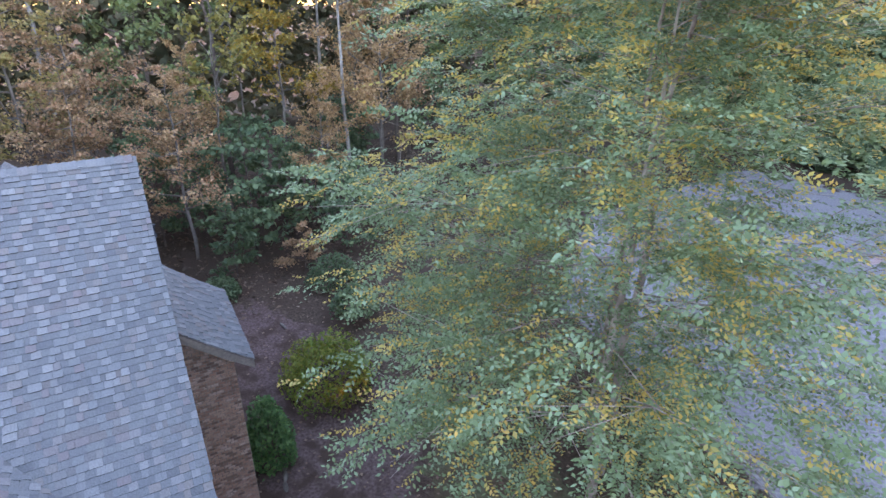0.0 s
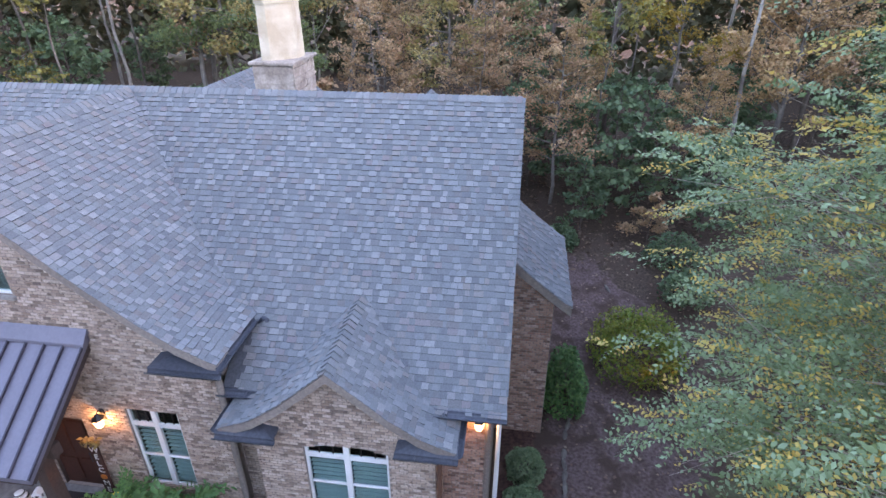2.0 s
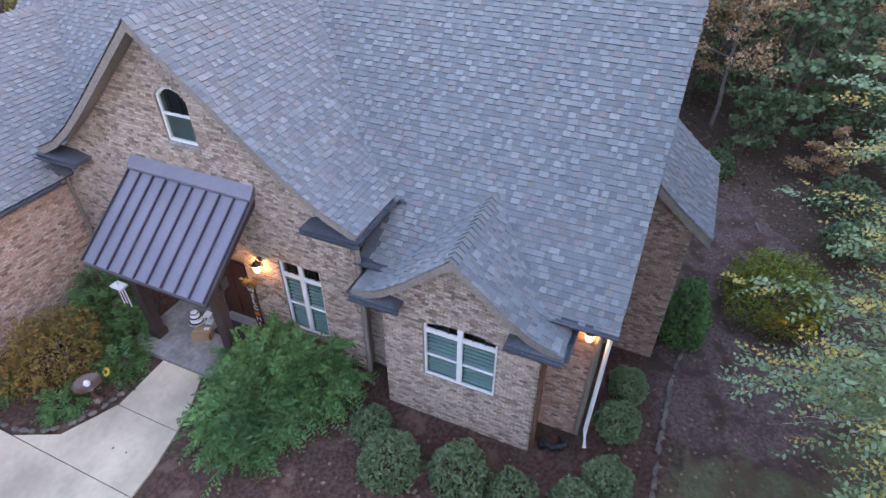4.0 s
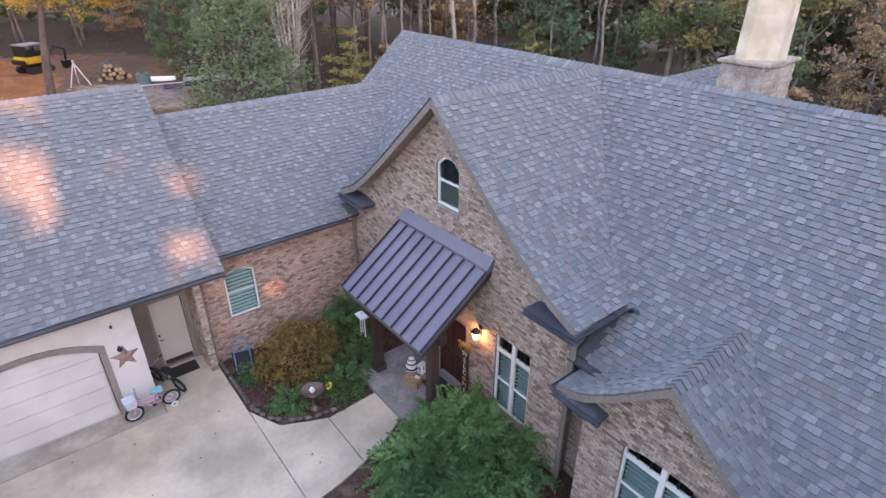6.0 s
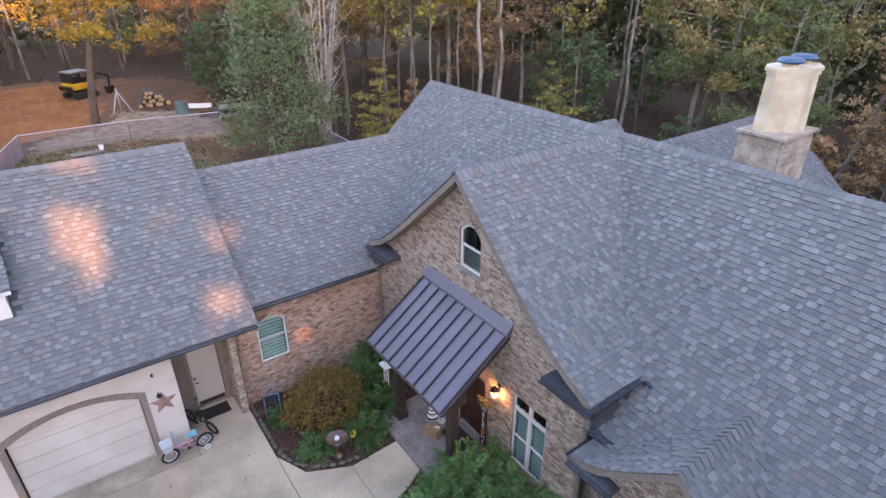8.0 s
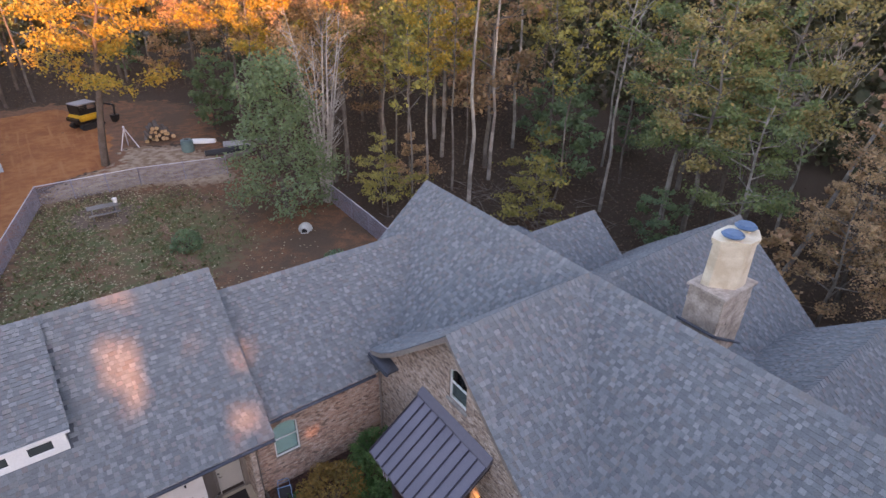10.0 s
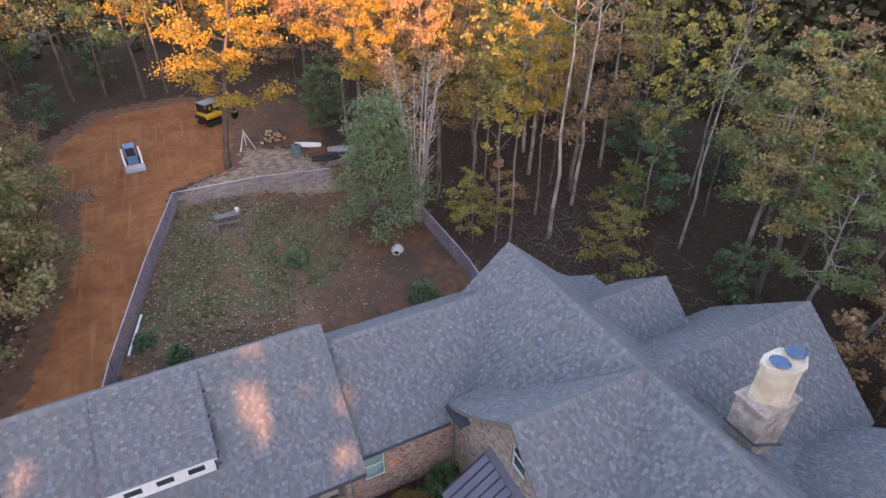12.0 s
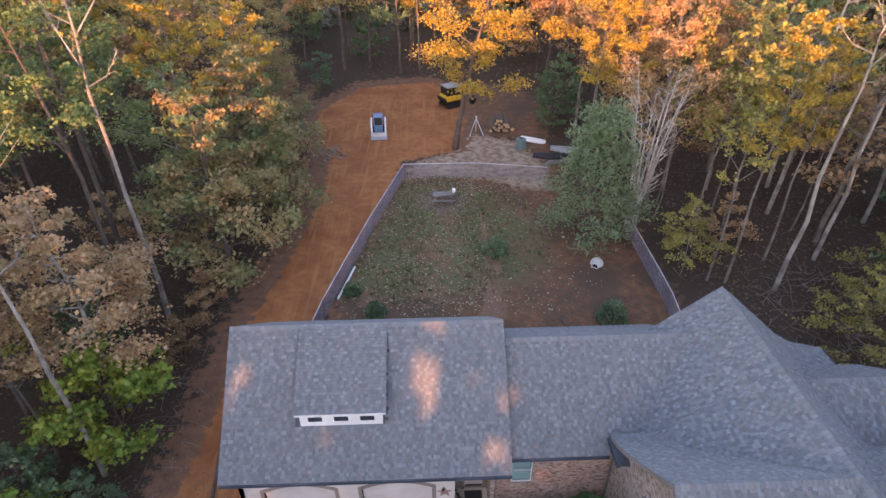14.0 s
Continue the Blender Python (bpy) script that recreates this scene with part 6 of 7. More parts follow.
part("entrance", bm, M_cream, dog)
# black plug in the arch: the shade inside is put into its colour
part("dark_doorway", prism(arched(-0.24, 0.24, 0.02, 0.45, 0.16), -0.66, -0.60, "y"), M_black, dog)
dog.matrix_basis = pose(12.0, 32.2, float(land(12.0, 32.2)), 0, 0, -30) @ Matrix.Diagonal((0.76, 0.76, 0.8, 1))

# compact loader on the clay
M_bluep = mat("blue_paint", (0.12, 0.24, 0.40), (0.10, 0.20, 0.33), rough=0.4, bump=0.04)
M_grey = mat("grey_metal", (0.32, 0.32, 0.33), (0.24, 0.24, 0.25), rough=0.5, metal=0.4, bump=0.05)
M_yellow = mat("yellow_paint", (0.58, 0.36, 0.04), (0.48, 0.28, 0.03), rough=0.45, bump=0.04)
load = thing("track_loader", "blue and white compact track loader parked on clay", "loader")
for s in (-1, 1):
    bm = bmesh.new()
    add_prism(bm, [(-1.0, 0.25), (-0.75, 0.0), (0.75, 0.0), (1.0, 0.25), (0.85, 0.55), (-0.85, 0.62)], s * 0.62 - 0.17, s * 0.62 + 0.17, "x")
    tr = part("track", bm, M_rubber, load)
    for y in (-0.7, -0.25, 0.25, 0.7):
        part("wheel", tube([(s * 0.62 - 0.19, y, 0.25), (s * 0.62 + 0.19, y, 0.25)], 0.16, 12), M_grey, tr)
    part("lift_arm", tube([(s * 0.72, 1.0, 1.35), (s * 0.74, -0.3, 1.25), (s * 0.70, -1.35, 0.55)], 0.09, 6), M_white, load)
part("body", box((-0.45, -0.7, 0.35), (0.45, 1.1, 1.15), 0.05), M_bluep, load)
part("cab_roof", box((-0.48, -0.65, 1.95), (0.48, 0.55, 2.05), 0.03), M_bluep, load)
for x in (-0.43, 0.43):
    for y in (-0.6, 0.5):
        part("cab_post", box((x - 0.04, y - 0.04, 1.1), (x + 0.04, y + 0.04, 1.96)), M_bluep, load)
part("seat", box((-0.25, -0.1, 1.1), (0.25, 0.35, 1.6), 0.05), M_black, load)
part("cab_glass", box((-0.40, -0.62, 1.15), (0.40, -0.60, 1.93)), M_glass, load)
part("bucket", prism([(-1.35, 0.05), (-1.9, 0.05), (-1.55, 0.25), (-1.4, 0.62), (-1.30, 0.6)], -0.85, 0.85, "x"), M_grey, load)
load.matrix_basis = pose(-4.92, 57.0, float(land(-4.9, 57)), 0, 0, 4)

# mini excavator
exc = thing("mini_excavator", "yellow mini excavator with black boom", "excavator")
for s in (-1, 1):
    part("track", prism([(-1.0, 0.25), (-0.8, 0.0), (0.8, 0.0), (1.0, 0.25), (0.8, 0.5), (-0.8, 0.5)], s * 0.65 - 0.18, s * 0.65 + 0.18, "x"), M_rubber, exc)
part("undercarriage", box((-0.5, -0.7, 0.3), (0.5, 0.7, 0.8), 0.06), M_black, exc)
part("body", box((-0.85, -0.95, 0.78), (0.85, 0.7, 1.28), 0.12), M_yellow, exc)
part("counterweight", box((-0.8, -1.12, 0.7), (0.8, -0.9, 1.1), 0.08), M_black, exc)
# added black panels: their colour stands for the shade under the cab roof
part("shade_back", box((-0.78, -0.72, 1.26), (0.55, -0.66, 2.1), 0.02), M_black, exc)
part("shade_side", box((0.5, -0.68, 1.26), (0.56, 0.72, 1.7), 0.02), M_black, exc)
part("shade_side", box((-0.78, -0.68, 1.26), (-0.72, 0.72, 1.7), 0.02), M_black, exc)
part("seat", box((-0.4, -0.4, 1.27), (0.15, 0.2, 1.75), 0.06), M_black, exc)
part("cab_roof", box((-0.84, -0.78, 2.1), (0.62, 0.8, 2.2), 0.04), M_grey, exc)
for x, y in ((-0.75, -0.69), (0.53, -0.69), (-0.75, 0.7), (0.53, 0.7)):
    part("cab_post", box((x - 0.04, y - 0.04, 1.25), (x + 0.04, y + 0.04, 2.12)), M_black, exc)
part("boom", tube([(0.4, 0.65, 1.0), (0.5, 1.4, 1.85), (0.55, 2.2, 1.5)], [0.14, 0.13, 0.09], 6), M_black, exc)
part("stick", tube([(0.55, 2.2, 1.5), (0.6, 2.05, 0.6)], [0.1, 0.08], 6), M_black, exc)
part("bucket", prism([(1.75, 0.65), (2.3, 0.65), (2.2, 0.2), (1.85, 0.0)], 0.35, 0.85, "x"), M_black, exc)
exc.matrix_basis = pose(3.25, 65.2, float(land(3.25, 65.2)), 0, 0, -62) @ Matrix.Diagonal((1.2, 1.25, 1.12, 1))

# cut logs in a heap
M_cutwood = mat("fresh_cut_wood", (0.42, 0.31, 0.20), (0.34, 0.24, 0.15), rough=0.9, scale=6)
r = random.Random(12)
k = 0
for row, cnt in enumerate((6, 5, 4, 2)):
    for i in range(cnt):
        rad = r.uniform(0.16, 0.24)
        log = thing("cut_log", "bark-covered log with pale cut end, in a heap", "log", "log heap")
        ln = r.uniform(1.6, 2.4)
        part("bark", tube([(0, -ln / 2, 0), (0, ln / 2, 0)], rad, 12), M_bark_dark, log)
        for e in (-1, 1):
            part("cut_end", tube([(0, e * (ln / 2 - 0.01), 0), (0, e * (ln / 2 + 0.004), 0)], rad * 0.9, 12), M_cutwood, log)
        log.matrix_basis = pose(7.2 + i * 0.42 + row * 0.21 + r.uniform(-0.03, 0.03), 57.8 + r.uniform(-0.2, 0.2), float(land(8, 57.8)) + 0.17 + row * 0.34, 0, 0, r.uniform(-10, 10))

# sawhorse poles, tank, upturned boats and timber
tri = thing("pole_tripod", "tripod of pale debarked poles", "tripod")
for x, y in ((-0.7, -0.5), (0.8, -0.4), (0.1, 0.9)):
    part("pole", tube([(x, y, 0), (-x * 0.08, -y * 0.08, 2.0)], 0.05, 7), M_rail, tri)
tri.matrix_basis = pose(5.4, 56.2, float(land(5, 56)))
M_teal = mat("teal_plastic", (0.11, 0.20, 0.20), (0.09, 0.16, 0.17), rough=0.5)
tank = thing("water_tank", "teal plastic tank standing on bare ground", "tank")
bm = bmesh.new()
bmesh.ops.create_cone(bm, segments=20, radius1=0.55, radius2=0.52, depth=1.1, cap_ends=True, matrix=pose(0, 0, 0.55))
bmesh.ops.bevel(bm, geom=[e for e in bm.edges if abs(e.verts[0].co.z - e.verts[1].co.z) < 0.01], offset=0.08, segments=2, affect="EDGES")
part("body", bm, M_teal, tank)
part("lid", tube([(0, 0, 1.08), (0, 0, 1.16)], 0.2, 14), M_black, tank)
tank.matrix_basis = pose(9.6, 52.3, float(land(9, 52)))


def boat(m, material, label):
    b = thing("upturned_boat", label, "boat", "stored boats")
    bm = bmesh.new()
    rings = []
    for i in range(9):
        u = i / 8
        w = 0.62 * math.sin(math.pi * (0.12 + 0.80 * u)) ** 0.7
        h = 0.42
        rings.append([bm.verts.new((w * math.cos(a), -1.9 + 3.8 * u, h * math.sin(a))) for a in np.linspace(0, math.pi, 9)])
    for r0, r1 in zip(rings, rings[1:]):
        for k in range(8):
            bm.faces.new((r0[k], r0[k + 1], r1[k + 1], r1[k]))
    bm.faces.new(rings[0])
    bm.faces.new(rings[-1][::-1])
    part("hull", bm, material, b)
    part("keel", tube([(0, -1.85, 0.40), (0, 1.85, 0.40)], 0.03, 6), material, b)
    b.matrix_basis = m


boat(pose(11.2, 54.2, float(land(11, 54)) + 0.02, 0, 0, 60) @ Matrix.Diagonal((0.7, 0.7, 0.8, 1)), M_white, "white upturned boat on bare ground")
boat(pose(14.4, 51.5, float(land(14, 51)) + 0.02, 0, 0, 75), M_grey, "grey upturned boat beside the fence")
boat(pose(12.4, 50.2, float(land(12, 50)) + 0.02, 0, 0, 85), M_black, "dark upturned boat beside the fence")
for i in range(7):
    tagged(part("timber", box((-1.5, -0.08, 0), (1.5, 0.08, 0.14), 0.01), M_bark_dark if i % 2 else M_oldwood), "stacked rough timber lying on bare ground", "timber", "timber pile").matrix_basis = pose(12.6 + 0.1 * i, 48.6 + 0.2 * (i % 4), float(land(12, 49)) + 0.15 * (i // 4), 0, 0, 8 + 3 * (i % 3))
# timber edging by the track, drain line in the yard
tagged(part("edging_log", tube([(-9.9, 8.0, 0.06), (-10.2, 14.0, 0.08), (-11.0, 20.0, 0.1), (-10.9, 22.5, 0.3)], 0.09, 7), M_bark_dark), "dark timber edging beside the clay track", "edging")
tagged(part("edging_plank", tube([(8.9, 24.2, 0.72), (8.2, 26.6, 1.1)], 0.09, 4), M_bark_dark), "dark railway sleeper lying in the yard", "sleeper")


# dead boughs on the floor of the wood, and a heap of rubble by the track
def brushwood(name, label, category, cx, cy, rx, ry, count, length, thick, material, seed, lift=0.35):
    r = random.Random(seed)
    bm = bmesh.new()
    for _ in range(count):
        x, y, a = cx + r.gauss(0, rx), cy + r.gauss(0, ry), r.uniform(0, math.tau)
        n = length * r.uniform(0.4, 1.2)
        z = float(land(x, y)) + r.uniform(0.0, lift)
        way = Vector((math.cos(a), math.sin(a), r.uniform(-0.05, 0.35)))
        p = Vector((x, y, z))
        add_tube(bm, [p, p + way * n * 0.5 + Vector((0, 0, r.uniform(-0.1, 0.15))), p + way * n], [thick, thick * 0.7, 0.008], 4, False)
    tagged(part(name, bm, material), label, category, kind="stuff")


brushwood("brushwood", "bare grey dead boughs on the wood floor", "brush", 25.0, 25.0, 3.0, 4.0, 220, 2.2, 0.028, M_bark_mid, 201)
brushwood("brushwood", "bare twigs beside the clay track", "brush", -14.0, 24.0, 1.6, 6.0, 160, 1.6, 0.022, M_bark_mid, 202)
brushwood("brushwood", "dead boughs at the rear of the house", "brush", 27.5, 14.0, 2.0, 5.0, 140, 2.0, 0.026, M_bark_mid, 203)
heap = random.Random(204)
bm = bmesh.new()
for _ in range(70):
    x, y = -9.4 + heap.gauss(0, 0.75), 51.6 + heap.gauss(0, 1.0)
    h = max(0.0, 0.55 - 0.35 * math.hypot((x + 9.4) / 0.75, (y - 51.6) / 1.0))
    bmesh.ops.create_icosphere(bm, subdivisions=1, radius=heap.uniform(0.10, 0.26), matrix=pose(x, y, float(land(x, y)) + h * heap.uniform(0.3, 1.0), heap.uniform(0, 90), heap.uniform(0, 90)) @ Matrix.Diagonal((1.3, 0.9, 0.7, 1)))
tagged(part("rubble_heap", bm, mat("clay_rubble", (0.27, 0.165, 0.11), (0.18, 0.12, 0.09), rough=0.95, scale=3, bump=0.5)), "heap of pale rubble and roots beside the clay", "rubble", kind="stuff")


# ---- shrubs ----
def bush(name, label, m, rx, ry, rz, count, size, leaf, seed, group="", aspect=0.55, lift=0.0, shell=0.55):
    """A rounded, uneven shrub of leaves on short stems."""
    rng = np.random.default_rng(seed)
    b = thing(name, label, "shrub", group)
    bm = bmesh.new()
    for i in range(7):
        a = i * math.tau / 7 + rng.uniform(-0.3, 0.3)
        add_tube(bm, [(0, 0, -0.05), (math.cos(a) * rx * 0.35, math.sin(a) * ry * 0.35, rz * 0.45), (math.cos(a) * rx * 0.6, math.sin(a) * ry * 0.6, rz * 0.8)], [0.03, 0.02, 0.008], 5, False)
    part("stem_cluster", bm, M_bark_dark, b)["kind"] = "stuff"
    d = rng.normal(size=(count, 3))
    d[:, 2] = np.abs(d[:, 2]) * 0.9 - 0.12
    d /= np.linalg.norm(d, axis=1)[:, None]
    rad = (shell + (1 - shell) * rng.uniform(0, 1, count) ** 0.6)
    lump = np.array([1 + 0.22 * noise.noise((q[0] * 2.2 + seed, q[1] * 2.2, q[2] * 2.2)) for q in d])
    p = d * (rad * lump)[:, None] * np.array([rx, ry, rz]) + np.array([0, 0, lift + 0.12 * rz])
    part("foliage", leaf_mesh("foliage", p, size, leaf, rng, aspect), None, b)
    b.matrix_basis = m
    return b


def feathery(name, label, m, rx, ry, rz, count, leaf, seed, group="", length=0.5, size=0.10, per=15):
    """A loose shrub of arching fronds."""
    rng = np.random.default_rng(seed)
    b = thing(name, label, "shrub", group)
    bm = bmesh.new()
    for i in range(9):
        a = i * math.tau / 9 + rng.uniform(-0.3, 0.3)
        add_tube(bm, [(0, 0, -0.05), (math.cos(a) * rx * 0.3, math.sin(a) * ry * 0.3, rz * 0.5), (math.cos(a) * rx * 0.6, math.sin(a) * ry * 0.6, rz * 0.85)], [0.02, 0.014, 0.006], 5, False)
    part("stem_cluster", bm, M_bark_dark, b)["kind"] = "stuff"
    d = rng.normal(size=(count, 3))
    d[:, 2] = np.abs(d[:, 2]) * 0.95 - 0.15
    d /= np.linalg.norm(d, axis=1)[:, None]
    lump = np.array([1 + 0.6 * noise.noise((q[0] * 3.0 + seed, q[1] * 3.0, q[2] * 3.0)) for q in d])
    root = d * ((0.35 + 0.55 * rng.uniform(0, 1, count) ** 0.6) * lump)[:, None] * np.array([rx, ry, rz]) + np.array([0, 0, 0.1 * rz])
    way = d * np.array([1, 1, 0.75]) + rng.normal(size=(count, 3)) * 0.35
    part("foliage", frond_mesh("foliage", root, way, length * rng.uniform(0.6, 1.3, count), per, size, leaf, rng, 0.45, 0.2), None, b)
    b.matrix_basis = m
    return b


for i, (x, y, rr, h) in enumerate(((4.95, 34.0, 1.0, 1.1), (11.4, 26.4, 1.0, 1.2), (-3.4, 27.4, 0.7, 0.8), (-5.1, 29.6, 0.6, 0.7))):
    bush("yard_shrub", "loose dark green shrub in the yard", pose(x, y, float(land(x, y))), rr, rr, h, 1100, 0.16, L_needle, 80 + i, "yard shrubs")
# tufts of grass over the lawn
rng = np.random.default_rng(95)
gx, gy = rng.uniform(-7, 9, 14000), rng.uniform(25, 48, 14000)
ok = (patch(LAWN, gx, gy, 1.5) > rng.uniform(0.1, 0.9, 14000)) & (np.array([noise.noise((a * 0.35, b * 0.35, 5)) + 0.6 * noise.noise((a * 1.3, b * 1.3, 8)) for a, b in zip(gx, gy)]) > rng.uniform(-0.5, 0.6, 14000))
gp = np.stack([gx, gy, land(gx, gy) + 0.07], 1)[ok]
tagged(new("grass", leaf_mesh("grass", gp, 0.26, leaf_mat("lawn_grass", [(0.09, 0.12, 0.05), (0.14, 0.16, 0.07), (0.19, 0.165, 0.085), (0.08, 0.10, 0.045)]), rng, 0.4, 0.1)), "thin tufts of grass on the worn lawn", "grass", kind="stuff")
# fallen leaves over the lawn
rng = np.random.default_rng(90)
n = 4800
lx, ly = rng.normal(0, 4.6, n) + 0.5, 48 - 21 * rng.uniform(0, 1, n) ** 1.5
ok = (lx > -6.5 + (ly - 26) * 0.21) & (lx < 15)
lp = np.stack([lx, ly, land(lx, ly) + 0.09], 1)[ok]
tagged(new("fallen_leaves", leaf_mesh("fallen_leaves", lp, 0.125, leaf_mat("fallen_leaf", [(0.42, 0.35, 0.20), (0.30, 0.20, 0.11), (0.50, 0.43, 0.28), (0.24, 0.15, 0.09)]), rng, 0.8, 3.0)), "scattered pale yellow fallen leaves", "leaves", kind="stuff")
n = 9000
lx, ly = rng.uniform(-14, 24, n), rng.uniform(-9, 24, n)
ok = ((lx > 4.2) | (lx < -9.5)) & ~((lx > 7.0) & (ly > -0.3) & (lx < 22)) & ~((ly > 8.5) & (lx > 0))
lp = np.stack([lx, ly, land(lx, ly) + 0.06], 1)[ok]
tagged(new("fallen_leaves", leaf_mesh("fallen_leaves", lp, 0.10, leaf_mat("fallen_leaf_brown", [(0.22, 0.13, 0.10), (0.30, 0.20, 0.14), (0.16, 0.09, 0.07), (0.36, 0.27, 0.2)]), rng, 0.8, 3.0)), "scattered brown fallen leaves", "leaves", kind="stuff")

# ---- front garden ----
for i, (x, y, rx, ry, h, n) in enumerate(((6.1, 7.8, 1.35, 1.1, 1.25, 7000), (6.8, 6.9, 0.9, 0.9, 1.1, 4500), (5.2, 7.6, 1.0, 0.9, 0.9, 4500), (7.2, 8.35, 0.5, 0.5, 0.7, 1500))):
    feathery("nandina", "lush green feathery nandina shrub", pose(x, y, 0), rx * 0.95, ry * 0.95, h, n // 17, L_fern, 100 + i, "nandina clump", 0.85, 0.165, 25)
bush("azalea", "rust-gold autumn shrub in the mulch bed", pose(4.75, 13.35, 0), 1.35, 1.25, 1.45, 5200, 0.10, L_azalea, 110, "", 0.5, shell=0.5)
for i, (x, y, rr, h) in enumerate(((6.3, 13.3, 0.9, 1.2), (5.95, 12.4, 0.75, 0.8), (6.9, 14.2, 0.8, 1.3), (5.3, 11.75, 0.5, 0.5), (3.85, 12.1, 0.42, 0.4), (3.5, 13.9, 0.3, 0.3))):
    feathery("fern", "green fern beside the porch", pose(x, y, 0), rr, rr, h, int(260 * rr), L_fern, 120 + i, "bed ferns", 0.45, 0.12, 15)
BOX = ((6.35, 4.95, 0.52), (5.65, 4.05, 0.72), (6.05, 2.55, 0.68), (5.95, 1.30, 0.60), (6.35, 0.05, 0.55), (7.25, -0.50, 0.55), (8.9, -0.45, 0.55), (10.2, -0.50, 0.5), (4.6, 1.0, 0.5))
for i, (x, y, rr) in enumerate(BOX):
    bush("boxwood", "clipped round boxwood in dark mulch", pose(x, y, float(land(x, y))), rr, rr, rr * 1.3, 3400, 0.085, L_box, 130 + i, "boxwood row", 0.55, shell=0.66)
bush("holly_shrub", "dense dark green upright holly", pose(12.9, -1.55, -0.45), 0.75, 0.7, 1.9, 3200, 0.12, L_fern, 150, "", 0.6, shell=0.6)
bush("spirea", "yellowing rounded shrub under the birch", pose(15.2, -4.0, -0.4), 1.7, 1.5, 1.7, 4200, 0.13, L_lime, 151, "", 0.5, shell=0.5)
for i, (x, y, rr) in enumerate(((22.6, -1.9, 0.8), (18.8, -6.4, 1.0), (21.5, -6.5, 1.2))):
    bush("laurel", "dark understorey shrub at the edge of the wood", pose(x, y, 0), rr, rr, rr, 1300, 0.15, L_needle, 155 + i, "wood edge shrubs")


M_darkstone = mat("dark_edging_stone", (0.17, 0.15, 0.13), (0.10, 0.085, 0.075), rough=0.95, scale=3, fine=14, bump=0.6)


def edging(points, name, label, size, seed):
    r = random.Random(seed)
    e = thing(name, label, "edging")
    for (ax, ay), (bx, by) in zip(points, points[1:]):
        L = math.hypot(bx - ax, by - ay)
        for i in range(max(1, int(L / size))):
            u = (i + 0.5) * size / L
            bm = bmesh.new()
            bmesh.ops.create_icosphere(bm, subdivisions=2, radius=1)
            for v in bm.verts:
                v.co *= 1 + 0.16 * noise.noise(v.co * 1.6 + Vector((i * 3.1, seed, ax)))
            bmesh.ops.transform(bm, matrix=pose(ax + (bx - ax) * u, ay + (by - ay) * u, 0.03 + float(land(ax + (bx - ax) * u, ay + (by - ay) * u)), r.uniform(-8, 8), r.uniform(-8, 8), math.degrees(math.atan2(by - ay, bx - ax)) + r.uniform(-12, 12)) @ Matrix.Diagonal((size * 0.52, 0.07, 0.05, 1)), verts=bm.verts)
            part("stone", bm, M_darkstone, e)


edging([(2.82, 15.5), (2.84, 14.3), (2.84, 12.7), (3.05, 12.0), (3.45, 11.55), (4.1, 11.22), (4.9, 11.1)], "bed_edging", "low grey stone edging along the mulch bed", 0.21, 3)
edging([(6.4, -1.5), (8.5, -1.45), (11.5, -1.55), (14.0, -2.2)], "bed_edging", "uneven stone edging beside the boxwoods", 0.38, 4)
edging([(19.2, -3.7), (19.9, -3.6)], "garden_rock", "pale rock at the edge of the wood", 0.65, 6)
edging([(6.72, 5.35), (7.0, 5.3)], "garden_rock", "pale rock in the mulch", 0.28, 5)


def bowl_profile(name, prof, material, parent, sides=24, label=""):
    bm = bmesh.new()
    rings = [[bm.verts.new((rr * math.cos(k * math.tau / sides), rr * math.sin(k * math.tau / sides), z)) for k in range(sides)] for rr, z in prof]
    for r0, r1 in zip(rings, rings[1:]):
        for k in range(sides):
            bm.faces.new((r0[k], r0[(k + 1) % sides], r1[(k + 1) % sides], r1[k]))
    bm.faces.new(rings[0][::-1])
    bm.faces.new(rings[-1])
    return part(name, bm, material, parent, label)


M_copper = mat("brown_glaze", (0.16, 0.075, 0.05), (0.10, 0.05, 0.04), rough=0.25, bump=0.03, spec=0.6)
bath = thing("bird_bath", "glossy brown bird bath with a pale finial", "bird bath")
bowl_profile("pedestal", [(0.17, 0), (0.15, 0.05), (0.07, 0.12), (0.06, 0.45), (0.12, 0.55)], M_copper, bath)
bowl_profile("bowl", [(0.10, 0.53), (0.26, 0.58), (0.31, 0.66), (0.32, 0.67), (0.28, 0.655), (0.05, 0.60)], M_copper, bath)
bowl_profile("finial", [(0.06, 0.60), (0.08, 0.66), (0.05, 0.73), (0.02, 0.76)], M_white, bath)
bath.matrix_basis = pose(4.25, 11.55, 0)
M_petal = mat("yellow_petals", (0.62, 0.45, 0.05), (0.52, 0.36, 0.04), rough=0.6)


